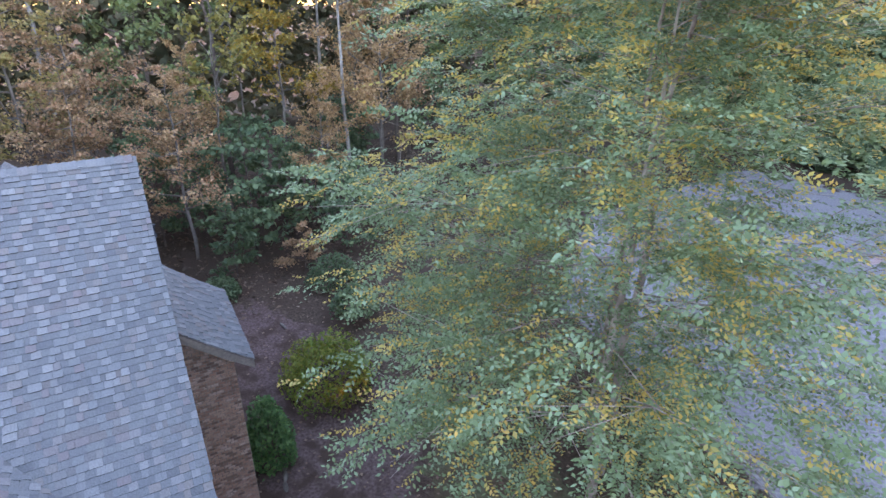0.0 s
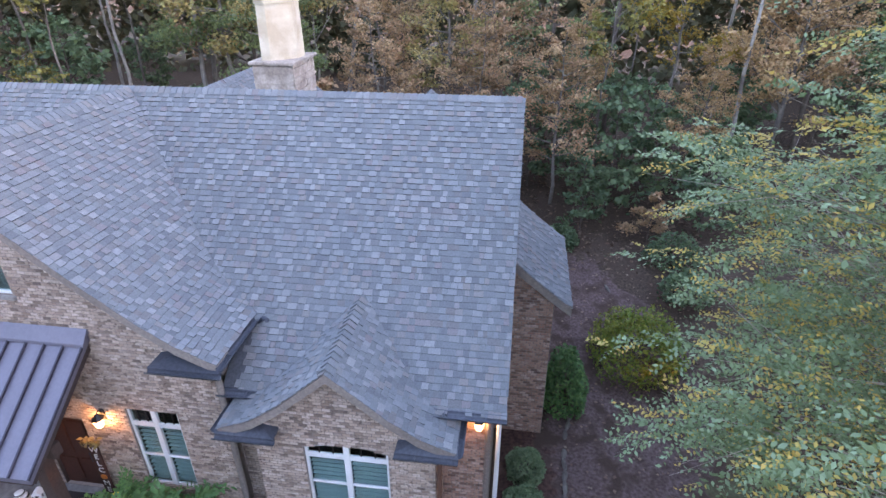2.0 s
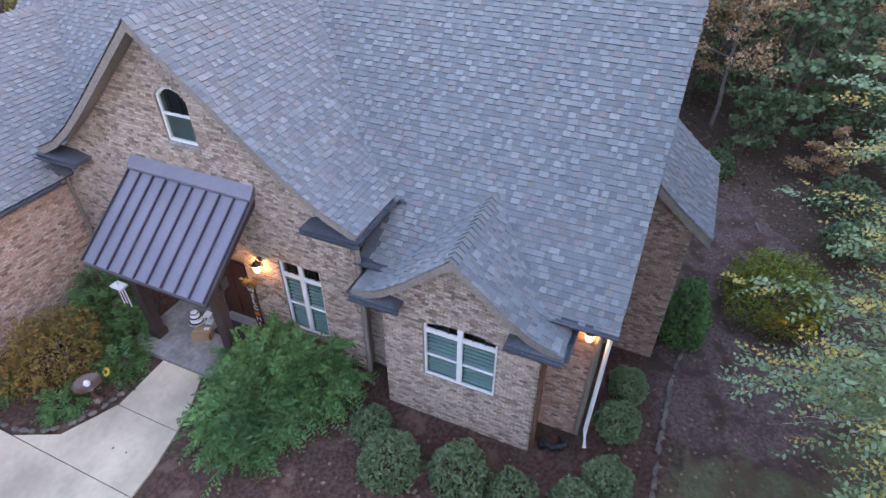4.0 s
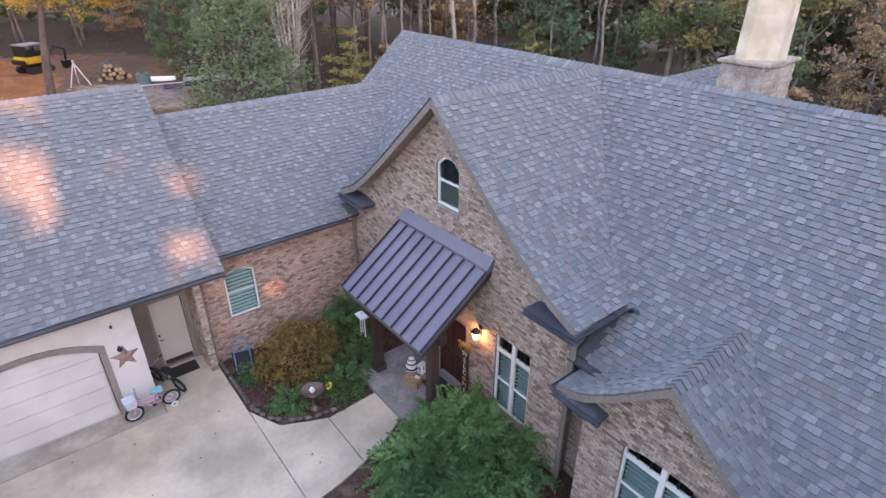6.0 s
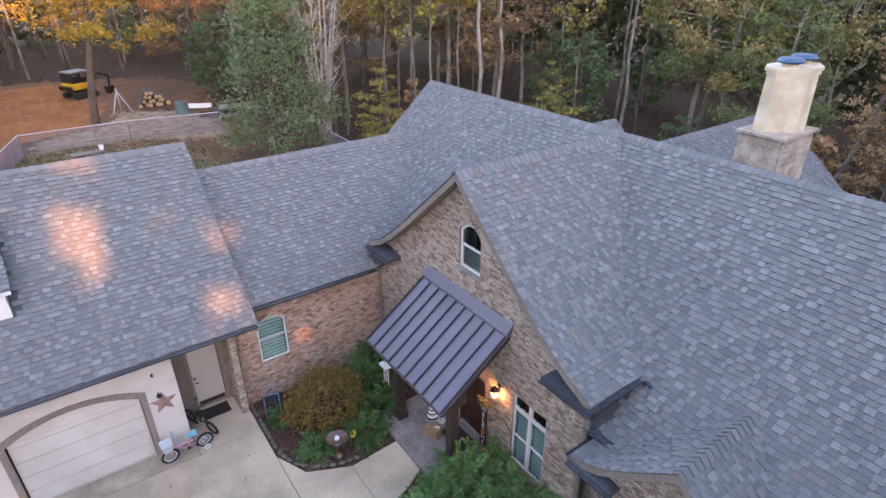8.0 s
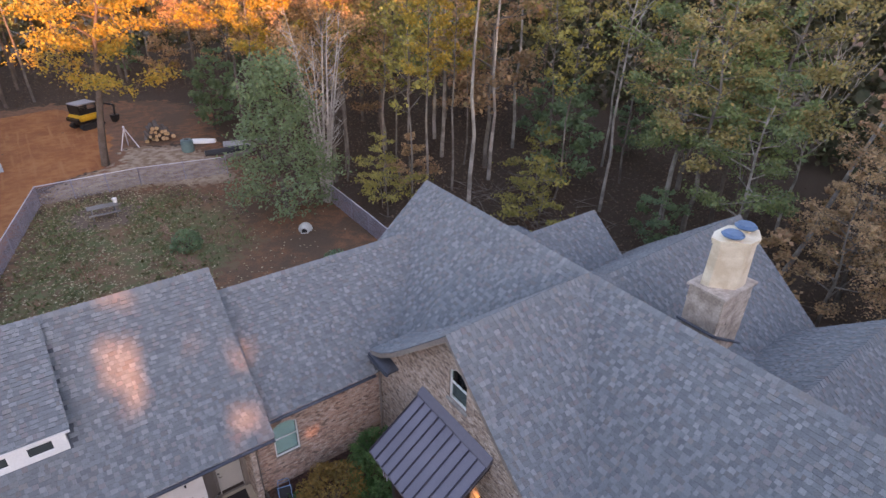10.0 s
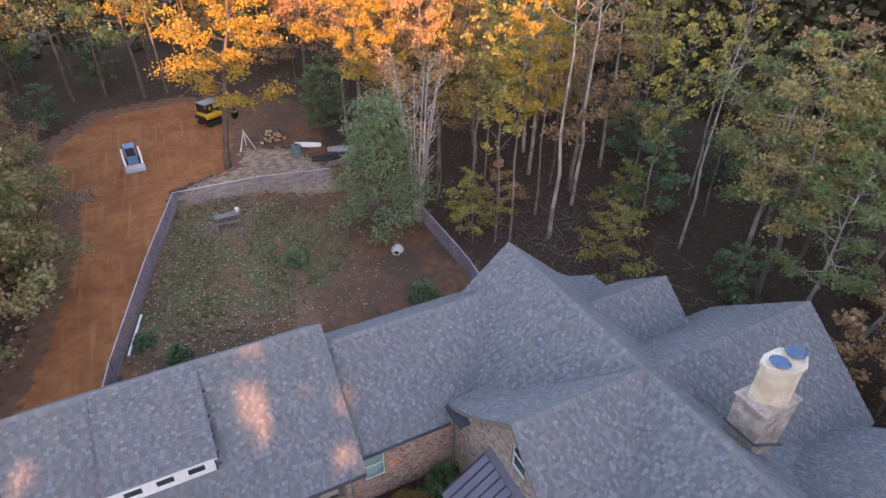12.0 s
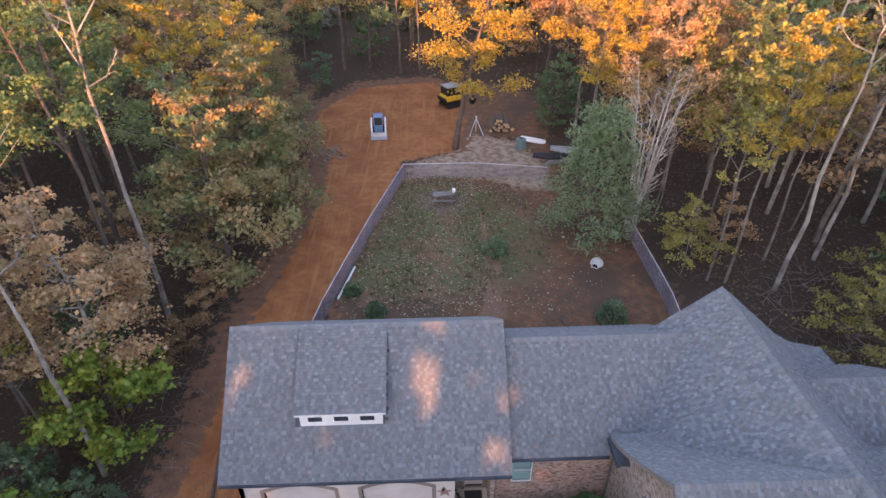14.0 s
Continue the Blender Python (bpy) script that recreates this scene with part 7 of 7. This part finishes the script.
def sunflower(m, label):
    f = thing("garden_flower", label, "ornament", "yellow flower ornaments")
    part("stem", tube([(0, 0, 0), (0.01, 0.0, 0.42)], 0.012, 6), M_bark_dark, f)
    for k in range(10):
        bm = bmesh.new()
        a = k * math.tau / 10
        q = pose(0, 0, 0.46, 0, -40, 0) @ pose(0, 0, 0, 0, 0, math.degrees(a))
        vs = [bm.verts.new(q @ Vector(p)) for p in ((0.035, -0.02, 0), (0.09, -0.03, 0.01), (0.135, 0, 0.0), (0.09, 0.03, 0.01), (0.035, 0.02, 0), (0.085, 0, -0.012))]
        bm.faces.new(vs[:5])
        for i0, i1 in ((0, 1), (1, 2), (2, 3), (3, 4), (4, 0)):
            bm.faces.new((vs[i1], vs[i0], vs[5]))
        part("petal", bm, M_petal, f)
    part("centre", tube([q0 for q0 in (pose(0, 0, 0.46, 0, -40, 0) @ Vector((0, 0, -0.015)), pose(0, 0, 0.46, 0, -40, 0) @ Vector((0, 0, 0.02)))], 0.045, 10), M_bark_dark, f)
    f.matrix_basis = m


sunflower(pose(4.78, 11.62, 0), "yellow flower stake beside the bird bath")
sunflower(pose(7.45, 8.75, 0.12), "yellow flower ornament beside the welcome sign")

# ---- porch things ----
lamp_glow = bpy.data.materials.new("lit_lamp_glass")
lamp_glow.use_nodes = True
lb = lamp_glow.node_tree.nodes["Principled BSDF"]
lb.inputs["Base Color"].default_value = (0.9, 0.7, 0.45, 1)
lb.inputs["Emission Color"].default_value, lb.inputs["Emission Strength"].default_value = (1.0, 0.62, 0.25, 1), 0.55


def wall_lantern(x, y, z, power, label):
    l = thing("wall_lantern", label, "wall lamp", "outdoor wall lamps")
    part("back_plate", box((x - 0.02, y - 0.06, z - 0.05), (x, y + 0.06, z + 0.25), 0.008), M_black, l)
    part("arm", tube([(x, y, z + 0.18), (x - 0.10, y, z + 0.28), (x - 0.17, y, z + 0.22)], 0.012, 6), M_black, l)
    bm = bmesh.new()
    bmesh.ops.create_cone(bm, segments=6, radius1=0.14, radius2=0.03, depth=0.12, cap_ends=True, matrix=pose(x - 0.17, y, z + 0.17))
    part("hood", bm, M_black, l)
    bm = bmesh.new()
    bmesh.ops.create_cone(bm, segments=6, radius1=0.075, radius2=0.115, depth=0.22, cap_ends=True, matrix=pose(x - 0.17, y, z))
    g = part("glass", bm, lamp_glow, l, "lit amber glass")
    g.visible_shadow = False
    part("foot", tube([(x - 0.17, y, z - 0.14), (x - 0.17, y, z - 0.10)], 0.05, 6), M_black, l)
    d = bpy.data.lights.new("lantern_light", "POINT")
    d.energy, d.color, d.shadow_soft_size = power, (1.0, 0.60, 0.26), 0.06
    new("lantern_light", d).location = (x - 0.17, y, z)


wall_lantern(7.94, 8.80, 2.52, 1.6, "lit black wall lantern beside the front door")
wall_lantern(8.29, 0.62, 3.22, 1.1, "lit black wall lantern under the eave")

sign = thing("welcome_sign", "tall dark wooden sign with white letters and a pumpkin", "sign")
part("board", box((7.80, 9.12, 0.12), (7.83, 9.38, 1.85), 0.006), M_door, sign)
M_letter = mat("white_lettering", (0.75, 0.73, 0.70), rough=0.6, vary=0.03, bump=0)
for i, ch in enumerate("WELCOME"):
    z = 1.52 - i * 0.215
    if ch == "O":
        bm = bmesh.new()
        for k in range(7):
            a = k * math.tau / 7
            bmesh.ops.create_uvsphere(bm, u_segments=8, v_segments=6, radius=0.06, matrix=Matrix.Translation((7.79, 9.25 + 0.04 * math.cos(a), z + 0.07 + 0.008 * math.sin(a))) @ Matrix.Diagonal((0.35, 0.8, 1.1, 1)))
        part("pumpkin", bm, mat("pumpkin_orange", (0.62, 0.17, 0.03), rough=0.5), sign, "small orange pumpkin")
        continue
    cu = bpy.data.curves.new("letter", "FONT")
    cu.body, cu.size, cu.extrude, cu.align_x = ch, 0.22, 0.004, "CENTER"
    tmp = bpy.data.objects.new("letter_tmp", cu)
    scene.collection.objects.link(tmp)
    bpy.context.view_layer.update()
    me = bpy.data.meshes.new_from_object(tmp.evaluated_get(bpy.context.evaluated_depsgraph_get()))
    bpy.data.objects.remove(tmp)
    me.materials.clear()
    me.materials.append(M_letter)
    o = part("letter", me, None, sign)
    o.matrix_basis = pose(7.795, 9.25, z, 90, 0, -90)
rng = np.random.default_rng(170)
part("bow", leaf_mesh("bow", rng.normal(size=(60, 3)) * (0.03, 0.10, 0.06) + np.array((7.77, 9.25, 1.86)), 0.14, leaf_mat("straw", [(0.45, 0.33, 0.16), (0.36, 0.24, 0.10), (0.3, 0.3, 0.12)]), rng), None, sign, "straw and leaf bow")

pump = thing("striped_pumpkins", "stack of black and white striped pumpkins", "decoration")
for i, (rr, z) in enumerate(((0.20, 0.13), (0.155, 0.37), (0.11, 0.56))):
    for s in range(5):
        t0, t1 = -1 + 0.4 * s, -1 + 0.4 * (s + 1)
        bm = bmesh.new()
        prof = [(rr * math.sqrt(max(1 - q * q, 0.02)), z + 0.75 * rr * q) for q in np.linspace(t0, t1, 4)]
        rings = [[bm.verts.new((a * math.cos(k * math.tau / 18), a * math.sin(k * math.tau / 18), b)) for k in range(18)] for a, b in prof]
        for r0, r1 in zip(rings, rings[1:]):
            for k in range(18):
                bm.faces.new((r0[k], r0[(k + 1) % 18], r1[(k + 1) % 18], r1[k]))
        if s == 0:
            bm.faces.new(rings[0][::-1])
        if s == 4:
            bm.faces.new(rings[-1])
        part("stripe", bm, M_white if s % 2 == 0 else M_black, pump)
pump.matrix_basis = pose(7.25, 11.05, 0.12) @ Matrix.Diagonal((1.1, 1.1, 0.72, 1))
lan = thing("white_lantern", "small white lantern beside the pumpkins", "lantern")
for x in (-0.07, 0.07):
    for y in (-0.07, 0.07):
        part("post", box((x - 0.012, y - 0.012, 0.03), (x + 0.012, y + 0.012, 0.27)), M_white, lan)
part("base", box((-0.1, -0.1, 0), (0.1, 0.1, 0.03), 0.006), M_white, lan)
part("roof", prism([(-0.11, 0.27), (0.11, 0.27), (0.03, 0.36), (-0.03, 0.36)], -0.1, 0.1, "x"), M_white, lan)
part("candle", tube([(0, 0, 0.03), (0, 0, 0.14)], 0.04, 10), M_cream, lan)
lan.matrix_basis = pose(7.42, 10.78, 0.12, 0, 0, 20)
M_card = mat("cardboard", (0.33, 0.21, 0.13), (0.28, 0.175, 0.105), rough=0.85)
pc = thing("parcel", "brown cardboard parcel with white label", "box")
part("carton", box((-0.17, -0.24, 0), (0.17, 0.24, 0.24), 0.006), M_card, pc)
part("tape", box((-0.03, -0.242, 0.0), (0.03, 0.242, 0.243)), mat("parcel_tape", (0.38, 0.27, 0.17), rough=0.4), pc)
part("paper_label", box((0.04, -0.18, 0.240), (0.14, -0.04, 0.2435)), M_white, pc)
pc.matrix_basis = pose(6.90, 10.52, 0.12, 0, 0, 25)
M_mat = mat("dark_doormat", (0.045, 0.035, 0.035), (0.03, 0.025, 0.025), rough=0.95, fine=60)
tagged(part("doormat", box((7.15, 9.45, 0.12), (7.75, 10.45, 0.135), 0.005), M_mat), "dark doormat on the porch floor", "doormat", "doormats")
tagged(part("doormat", box((1.42, 15.22, 0.025), (2.25, 15.75, 0.045), 0.006), M_mat), "dark brown doormat at the side door", "doormat", "doormats")
ch = thing("wind_chime", "white-topped wind chime hung at the porch corner", "wind chime")
part("top", box((6.30, 12.2, 1.70), (6.55, 12.6, 1.76), 0.01), M_white, ch)
for i in range(6):
    part("chime_tube", tube([(6.42, 12.25 + i * 0.06, 1.70), (6.42, 12.25 + i * 0.06, 1.05 + 0.04 * (i % 3))], 0.02, 8), M_copper if i % 2 else M_rail, ch)
part("cord", tube([(6.42, 12.4, 1.76), (6.2, 12.12, 3.0)], 0.006, 4), M_black, ch)


# ---- drive things ----
def ring(bm, c, rad, th, axis="y", n=24, s=8):
    vs = []
    for i in range(n):
        a = i * math.tau / n
        row = []
        for j in range(s):
            b = j * math.tau / s
            q = rad + th * math.cos(b)
            row.append(bm.verts.new((c[0] + q * math.cos(a), c[1] + th * math.sin(b), c[2] + q * math.sin(a))))
        vs.append(row)
    for i in range(n):
        for j in range(s):
            bm.faces.new((vs[i][j], vs[(i + 1) % n][j], vs[(i + 1) % n][(j + 1) % s], vs[i][(j + 1) % s]))


def bicycle(m, label, frame_mat, rim_mat, seat_mat, basket=None):
    b = thing("bicycle", label, "bicycle", "children's bicycles")
    R, base = 0.20, 0.78
    for x in (0, base):
        bm = bmesh.new()
        ring(bm, (x, 0, R), R - 0.025, 0.028)
        w = part("wheel", bm, M_rubber, b)
        bm = bmesh.new()
        ring(bm, (x, 0, R), R - 0.06, 0.012)
        part("rim", bm, rim_mat, w)
        bm = bmesh.new()
        for k in range(12):
            a = k * math.tau / 12
            add_tube(bm, [(x, 0, R), (x + (R - 0.06) * math.cos(a), 0, R + (R - 0.06) * math.sin(a))], 0.004, 4, False)
        part("spokes", bm, M_grey, w)
    for nm, pts, rr in (("fork", [(0, 0, R), (0.12, 0, 0.50)], 0.018), ("top_tube", [(0.12, 0, 0.46), (0.50, 0, 0.40)], 0.02), ("down_tube", [(0.11, 0, 0.42), (0.40, 0, 0.20)], 0.022), ("seat_tube", [(0.40, 0, 0.20), (0.52, 0, 0.54)], 0.018), ("chain_stay", [(0.40, 0.03, 0.20), (base, 0.04, R)], 0.014), ("seat_stay", [(0.50, 0.02, 0.42), (base, 0.04, R)], 0.012)):
        part(nm, tube(pts, rr, 8), frame_mat, b)
    part("handlebar", tube([(0.16, -0.24, 0.66), (0.14, -0.10, 0.62), (0.12, 0, 0.58), (0.14, 0.10, 0.62), (0.16, 0.24, 0.66)], 0.014, 8), M_grey, b)
    for s in (-1, 1):
        part("grip", tube([(0.155, s * 0.16, 0.645), (0.16, s * 0.25, 0.662)], 0.02, 8), seat_mat, b)
    bm = bmesh.new()
    add_prism(bm, [(0.40, -0.03), (0.50, -0.08), (0.63, -0.09), (0.65, 0), (0.63, 0.09), (0.50, 0.08), (0.40, 0.03)], 0.54, 0.59, "z")
    part("saddle", bm, seat_mat, b)
    part("chainring", tube([(0.40, 0.035, 0.20), (0.40, 0.045, 0.20)], 0.065, 14), M_grey, b)
    for s in (-1, 1):
        part("pedal", box((0.36, s * 0.10 - 0.03, 0.20 - s * 0.07), (0.44, s * 0.10 + 0.03, 0.22 - s * 0.07)), M_black, b)
    if basket:
        bm = bmesh.new()
        add_prism(bm, [(-0.12, 0.46), (0.06, 0.46), (0.09, 0.64), (-0.15, 0.64)], -0.13, 0.13, "y")
        part("basket", bm, basket, b)
        for s in (-1, 1):
            bm = bmesh.new()
            ring(bm, (base, s * 0.14, 0.085), 0.06, 0.02, n=14, s=6)
            part("training_wheel", bm, M_white, b)
    b.matrix_basis = m


M_pink = mat("pink_paint", (0.62, 0.30, 0.36), (0.56, 0.26, 0.32), rough=0.4, bump=0.02)
M_aqua = mat("aqua_plastic", (0.16, 0.48, 0.56), (0.13, 0.42, 0.5), rough=0.45, bump=0.02)
M_palerim = mat("pale_rim", (0.55, 0.60, 0.66), rough=0.4, bump=0.02)
M_darkgreen = mat("dark_green_paint", (0.03, 0.06, 0.045), rough=0.35, bump=0.02)
bicycle(pose(0.20, 14.10, 0.025, 4, 0, 5) @ Matrix.Diagonal((1.25, 1.25, 1.25, 1)), "pink child's bicycle with aqua seat and white rims", M_pink, M_palerim, M_aqua, M_palerim)
bicycle(pose(1.10, 15.45, 0.025, 8, 0, -66) @ Matrix.Diagonal((1.3, 1.3, 1.3, 1)), "dark child's bicycle leaning beside the side door", M_darkgreen, M_black, M_black)
bm = bmesh.new()
star = [(0.38 * math.cos(math.pi / 2 + k * math.pi / 5) * (1 if k % 2 == 0 else 0.42), 0.38 * math.sin(math.pi / 2 + k * math.pi / 5) * (1 if k % 2 == 0 else 0.42)) for k in range(10)]
rim = [bm.verts.new((0.45 + a, 14.595, 1.80 + b)) for a, b in star]
mid = bm.verts.new((0.45, 14.53, 1.80))
for k in range(10):
    bm.faces.new((rim[k], rim[(k + 1) % 10], mid))
bm.faces.new(rim[::-1])
tagged(part("barn_star", bm, mat("rusty_star", (0.36, 0.22, 0.19), (0.28, 0.16, 0.14), rough=0.7)), "rust-red metal barn star on the garage wall", "wall decoration")
sc = thing("security_camera", "small white and black camera on the garage wall", "camera")
part("mount", box((0.32, 14.54, 2.84), (0.38, 14.6, 2.92), 0.01), M_white, sc)
part("lens", tube([(0.35, 14.54, 2.87), (0.35, 14.46, 2.85)], 0.03, 10), M_black, sc)
gl = thing("globe_lamp", "small dark unlit lamp above the star", "wall lamp")
part("stem", tube([(0.38, 14.6, 2.18), (0.38, 14.5, 2.18)], 0.015, 6), M_black, gl)
bm = bmesh.new()
bmesh.ops.create_uvsphere(bm, u_segments=12, v_segments=8, radius=0.07, matrix=Matrix.Translation((0.38, 14.48, 2.14)))
part("globe", bm, M_black, gl)
bin_ = thing("wheeled_bin", "black plastic wheeled rubbish bin", "bin")
bm = bmesh.new()
vs = [bm.verts.new(p) for p in ((-0.24, -0.24, 0.04), (0.24, -0.24, 0.04), (0.24, 0.24, 0.04), (-0.24, 0.24, 0.04), (-0.30, -0.32, 0.98), (0.30, -0.32, 0.98), (0.30, 0.32, 0.98), (-0.30, 0.32, 0.98))]
for f in ((0, 1, 5, 4), (1, 2, 6, 5), (2, 3, 7, 6), (3, 0, 4, 7), (4, 5, 6, 7), (3, 2, 1, 0)):
    bm.faces.new([vs[k] for k in f])
bmesh.ops.bevel(bm, geom=list(bm.edges), offset=0.03, segments=2, affect="EDGES")
part("body", bm, M_black, bin_)
part("lid", box((-0.32, -0.35, 0.98), (0.32, 0.34, 1.05), 0.03), M_black, bin_)
part("handle", tube([(-0.25, 0.36, 1.0), (0.25, 0.36, 1.0)], 0.02, 8), M_black, bin_)
for s in (-1, 1):
    part("wheel", tube([(s * 0.22, 0.28, 0.12), (s * 0.28, 0.28, 0.12)], 0.12, 14), M_rubber, bin_)
part("sticker", box((-0.12, -0.33, 0.45), (0.1, -0.302, 0.68)), M_white, bin_)
bin_.matrix_basis = pose(-3.15, 12.75, 0.025, 0, 0, 10)
ct = thing("garden_cart", "folding garden cart with dark tray and blue frame", "cart")
bm = bmesh.new()
add_prism(bm, [(-0.30, -0.42), (0.30, -0.42), (0.30, 0.42), (-0.30, 0.42)], 0, 0.16, "z", [[(-0.27, -0.39), (0.27, -0.39), (0.27, 0.39), (-0.27, 0.39)]])
part("tray_rim", bm, M_bluep, ct)
part("tray", box((-0.28, -0.40, 0.0), (0.28, 0.40, 0.05)), M_rubber, ct)
for x in (-0.26, 0.26):
    part("handle_bar", tube([(x, 0.40, 0.1), (x, 0.62, 0.35), (x * 0.8, 0.70, 0.75)], 0.018, 8), M_bluep, ct)
part("cross_bar", tube([(-0.21, 0.70, 0.75), (0.21, 0.70, 0.75)], 0.018, 8), M_bluep, ct)
part("mesh_bar", tube([(-0.25, 0.60, 0.33), (0.25, 0.60, 0.33)], 0.014, 8), M_bluep, ct)
for s in (-1, 1):
    part("wheel", tube([(s * 0.31, 0.30, 0.06), (s * 0.36, 0.30, 0.06)], 0.13, 14), M_rubber, ct)
ct.matrix_basis = pose(3.32, 14.35, 0.30, 38, 0, -14) @ Matrix.Diagonal((0.8, 0.8, 0.9, 1))
dr = thing("drain_hose", "black corrugated drain hose at the downspout", "hose")
bm = bmesh.new()
pts = [(8.0, 0.75, -0.18), (7.8, 0.55, -0.12), (7.6, 0.85, -0.15), (7.75, 1.15, -0.16), (7.5, 1.05, -0.18)]
line = [Vector(a).lerp(Vector(b), k / 10) for a, b in zip(pts, pts[1:]) for k in range(10)]
add_tube(bm, line, [0.075 + 0.012 * (k % 2) for k in range(len(line))], 8)
part("hose", bm, M_black, dr)

# dead leaves blown over the drive
rng = np.random.default_rng(181)
n = 70
q = np.stack([rng.uniform(-4, 5.5, n), rng.uniform(7.5, 14.0, n), np.full(n, 0.04)], 1)
tagged(new("fallen_leaves", leaf_mesh("fallen_leaves", q[::3], 0.07, leaf_mat("dry_leaf", [(0.10, 0.06, 0.04), (0.16, 0.09, 0.05), (0.08, 0.05, 0.04)]), rng, 0.7, 3.0)), "dry brown leaves on the concrete drive", "leaves", kind="stuff")

# ---- pieces of walls and roofs ----
for i, (k, (ax, lo, hi, out, holes)) in enumerate(WALLS.items()):
    pick = (lambda a, z: 0.2 < z < 2.6 and (5.9 < a < 7.0 or 8.25 < a < 9.3)) if k == "wall_gable" else None
    lay_bricks(WALL_PARTS[k], ax, lo, out, holes, pick, i + 1, {"wall_side": M_brick_red, "wall_main": M_brick_red, "wall_link": M_brick_warm}.get(k))
lay_bricks(END_WALL, "y", 14.82, rect(2.49, 2.7, 0.0, 3.6), [], None, 32)
lay_bricks(END_WALL, "x", 2.5, rect(14.84, 15.88, 0.0, 3.6), [], None, 31)
for i, (k, s) in enumerate(SLOPES.items()):
    pick = (lambda x, y, z: 7.4 < x < 9.6 and 0.1 < y < 4.2) if k == "main_west" else None
    lay_shingles(k, s, pick, i + 11)
for p0, p1, drop, k in (((13.6, 0.1, 8.4), (13.6, 20.25, 8.4), 0.88, "main_west"), ((7.54, 10.34, 8.4), (13.5, 10.34, 8.4), 0.88, "gable_south"),
                        ((-8.84, 19.05, 7.79), (3.25, 19.05, 7.79), 0.82, "garage_south"), ((3.3, 18.8, 6.88), (11.2, 18.8, 6.88), 0.76, "link_south"),
                        ((7.14, 3.28, 5.05), (9.6, 3.28, 5.05), 0.88, "bay_south"), ((15.0, 10.8, 7.48), (24.4, 10.8, 7.48), 0.82, "rear_south"),
                        ((15.7, 3.82, 6.60), (22.7, 3.82, 6.60), 0.82, "wing_south"), ((16.4, 16.2, 6.49), (21.0, 16.2, 6.49), 0.79, "sun_south")):
    ridge_caps(p1, p0, drop, ROOF_PARTS[k], 0.045 if k == "bay_south" else 0.022)
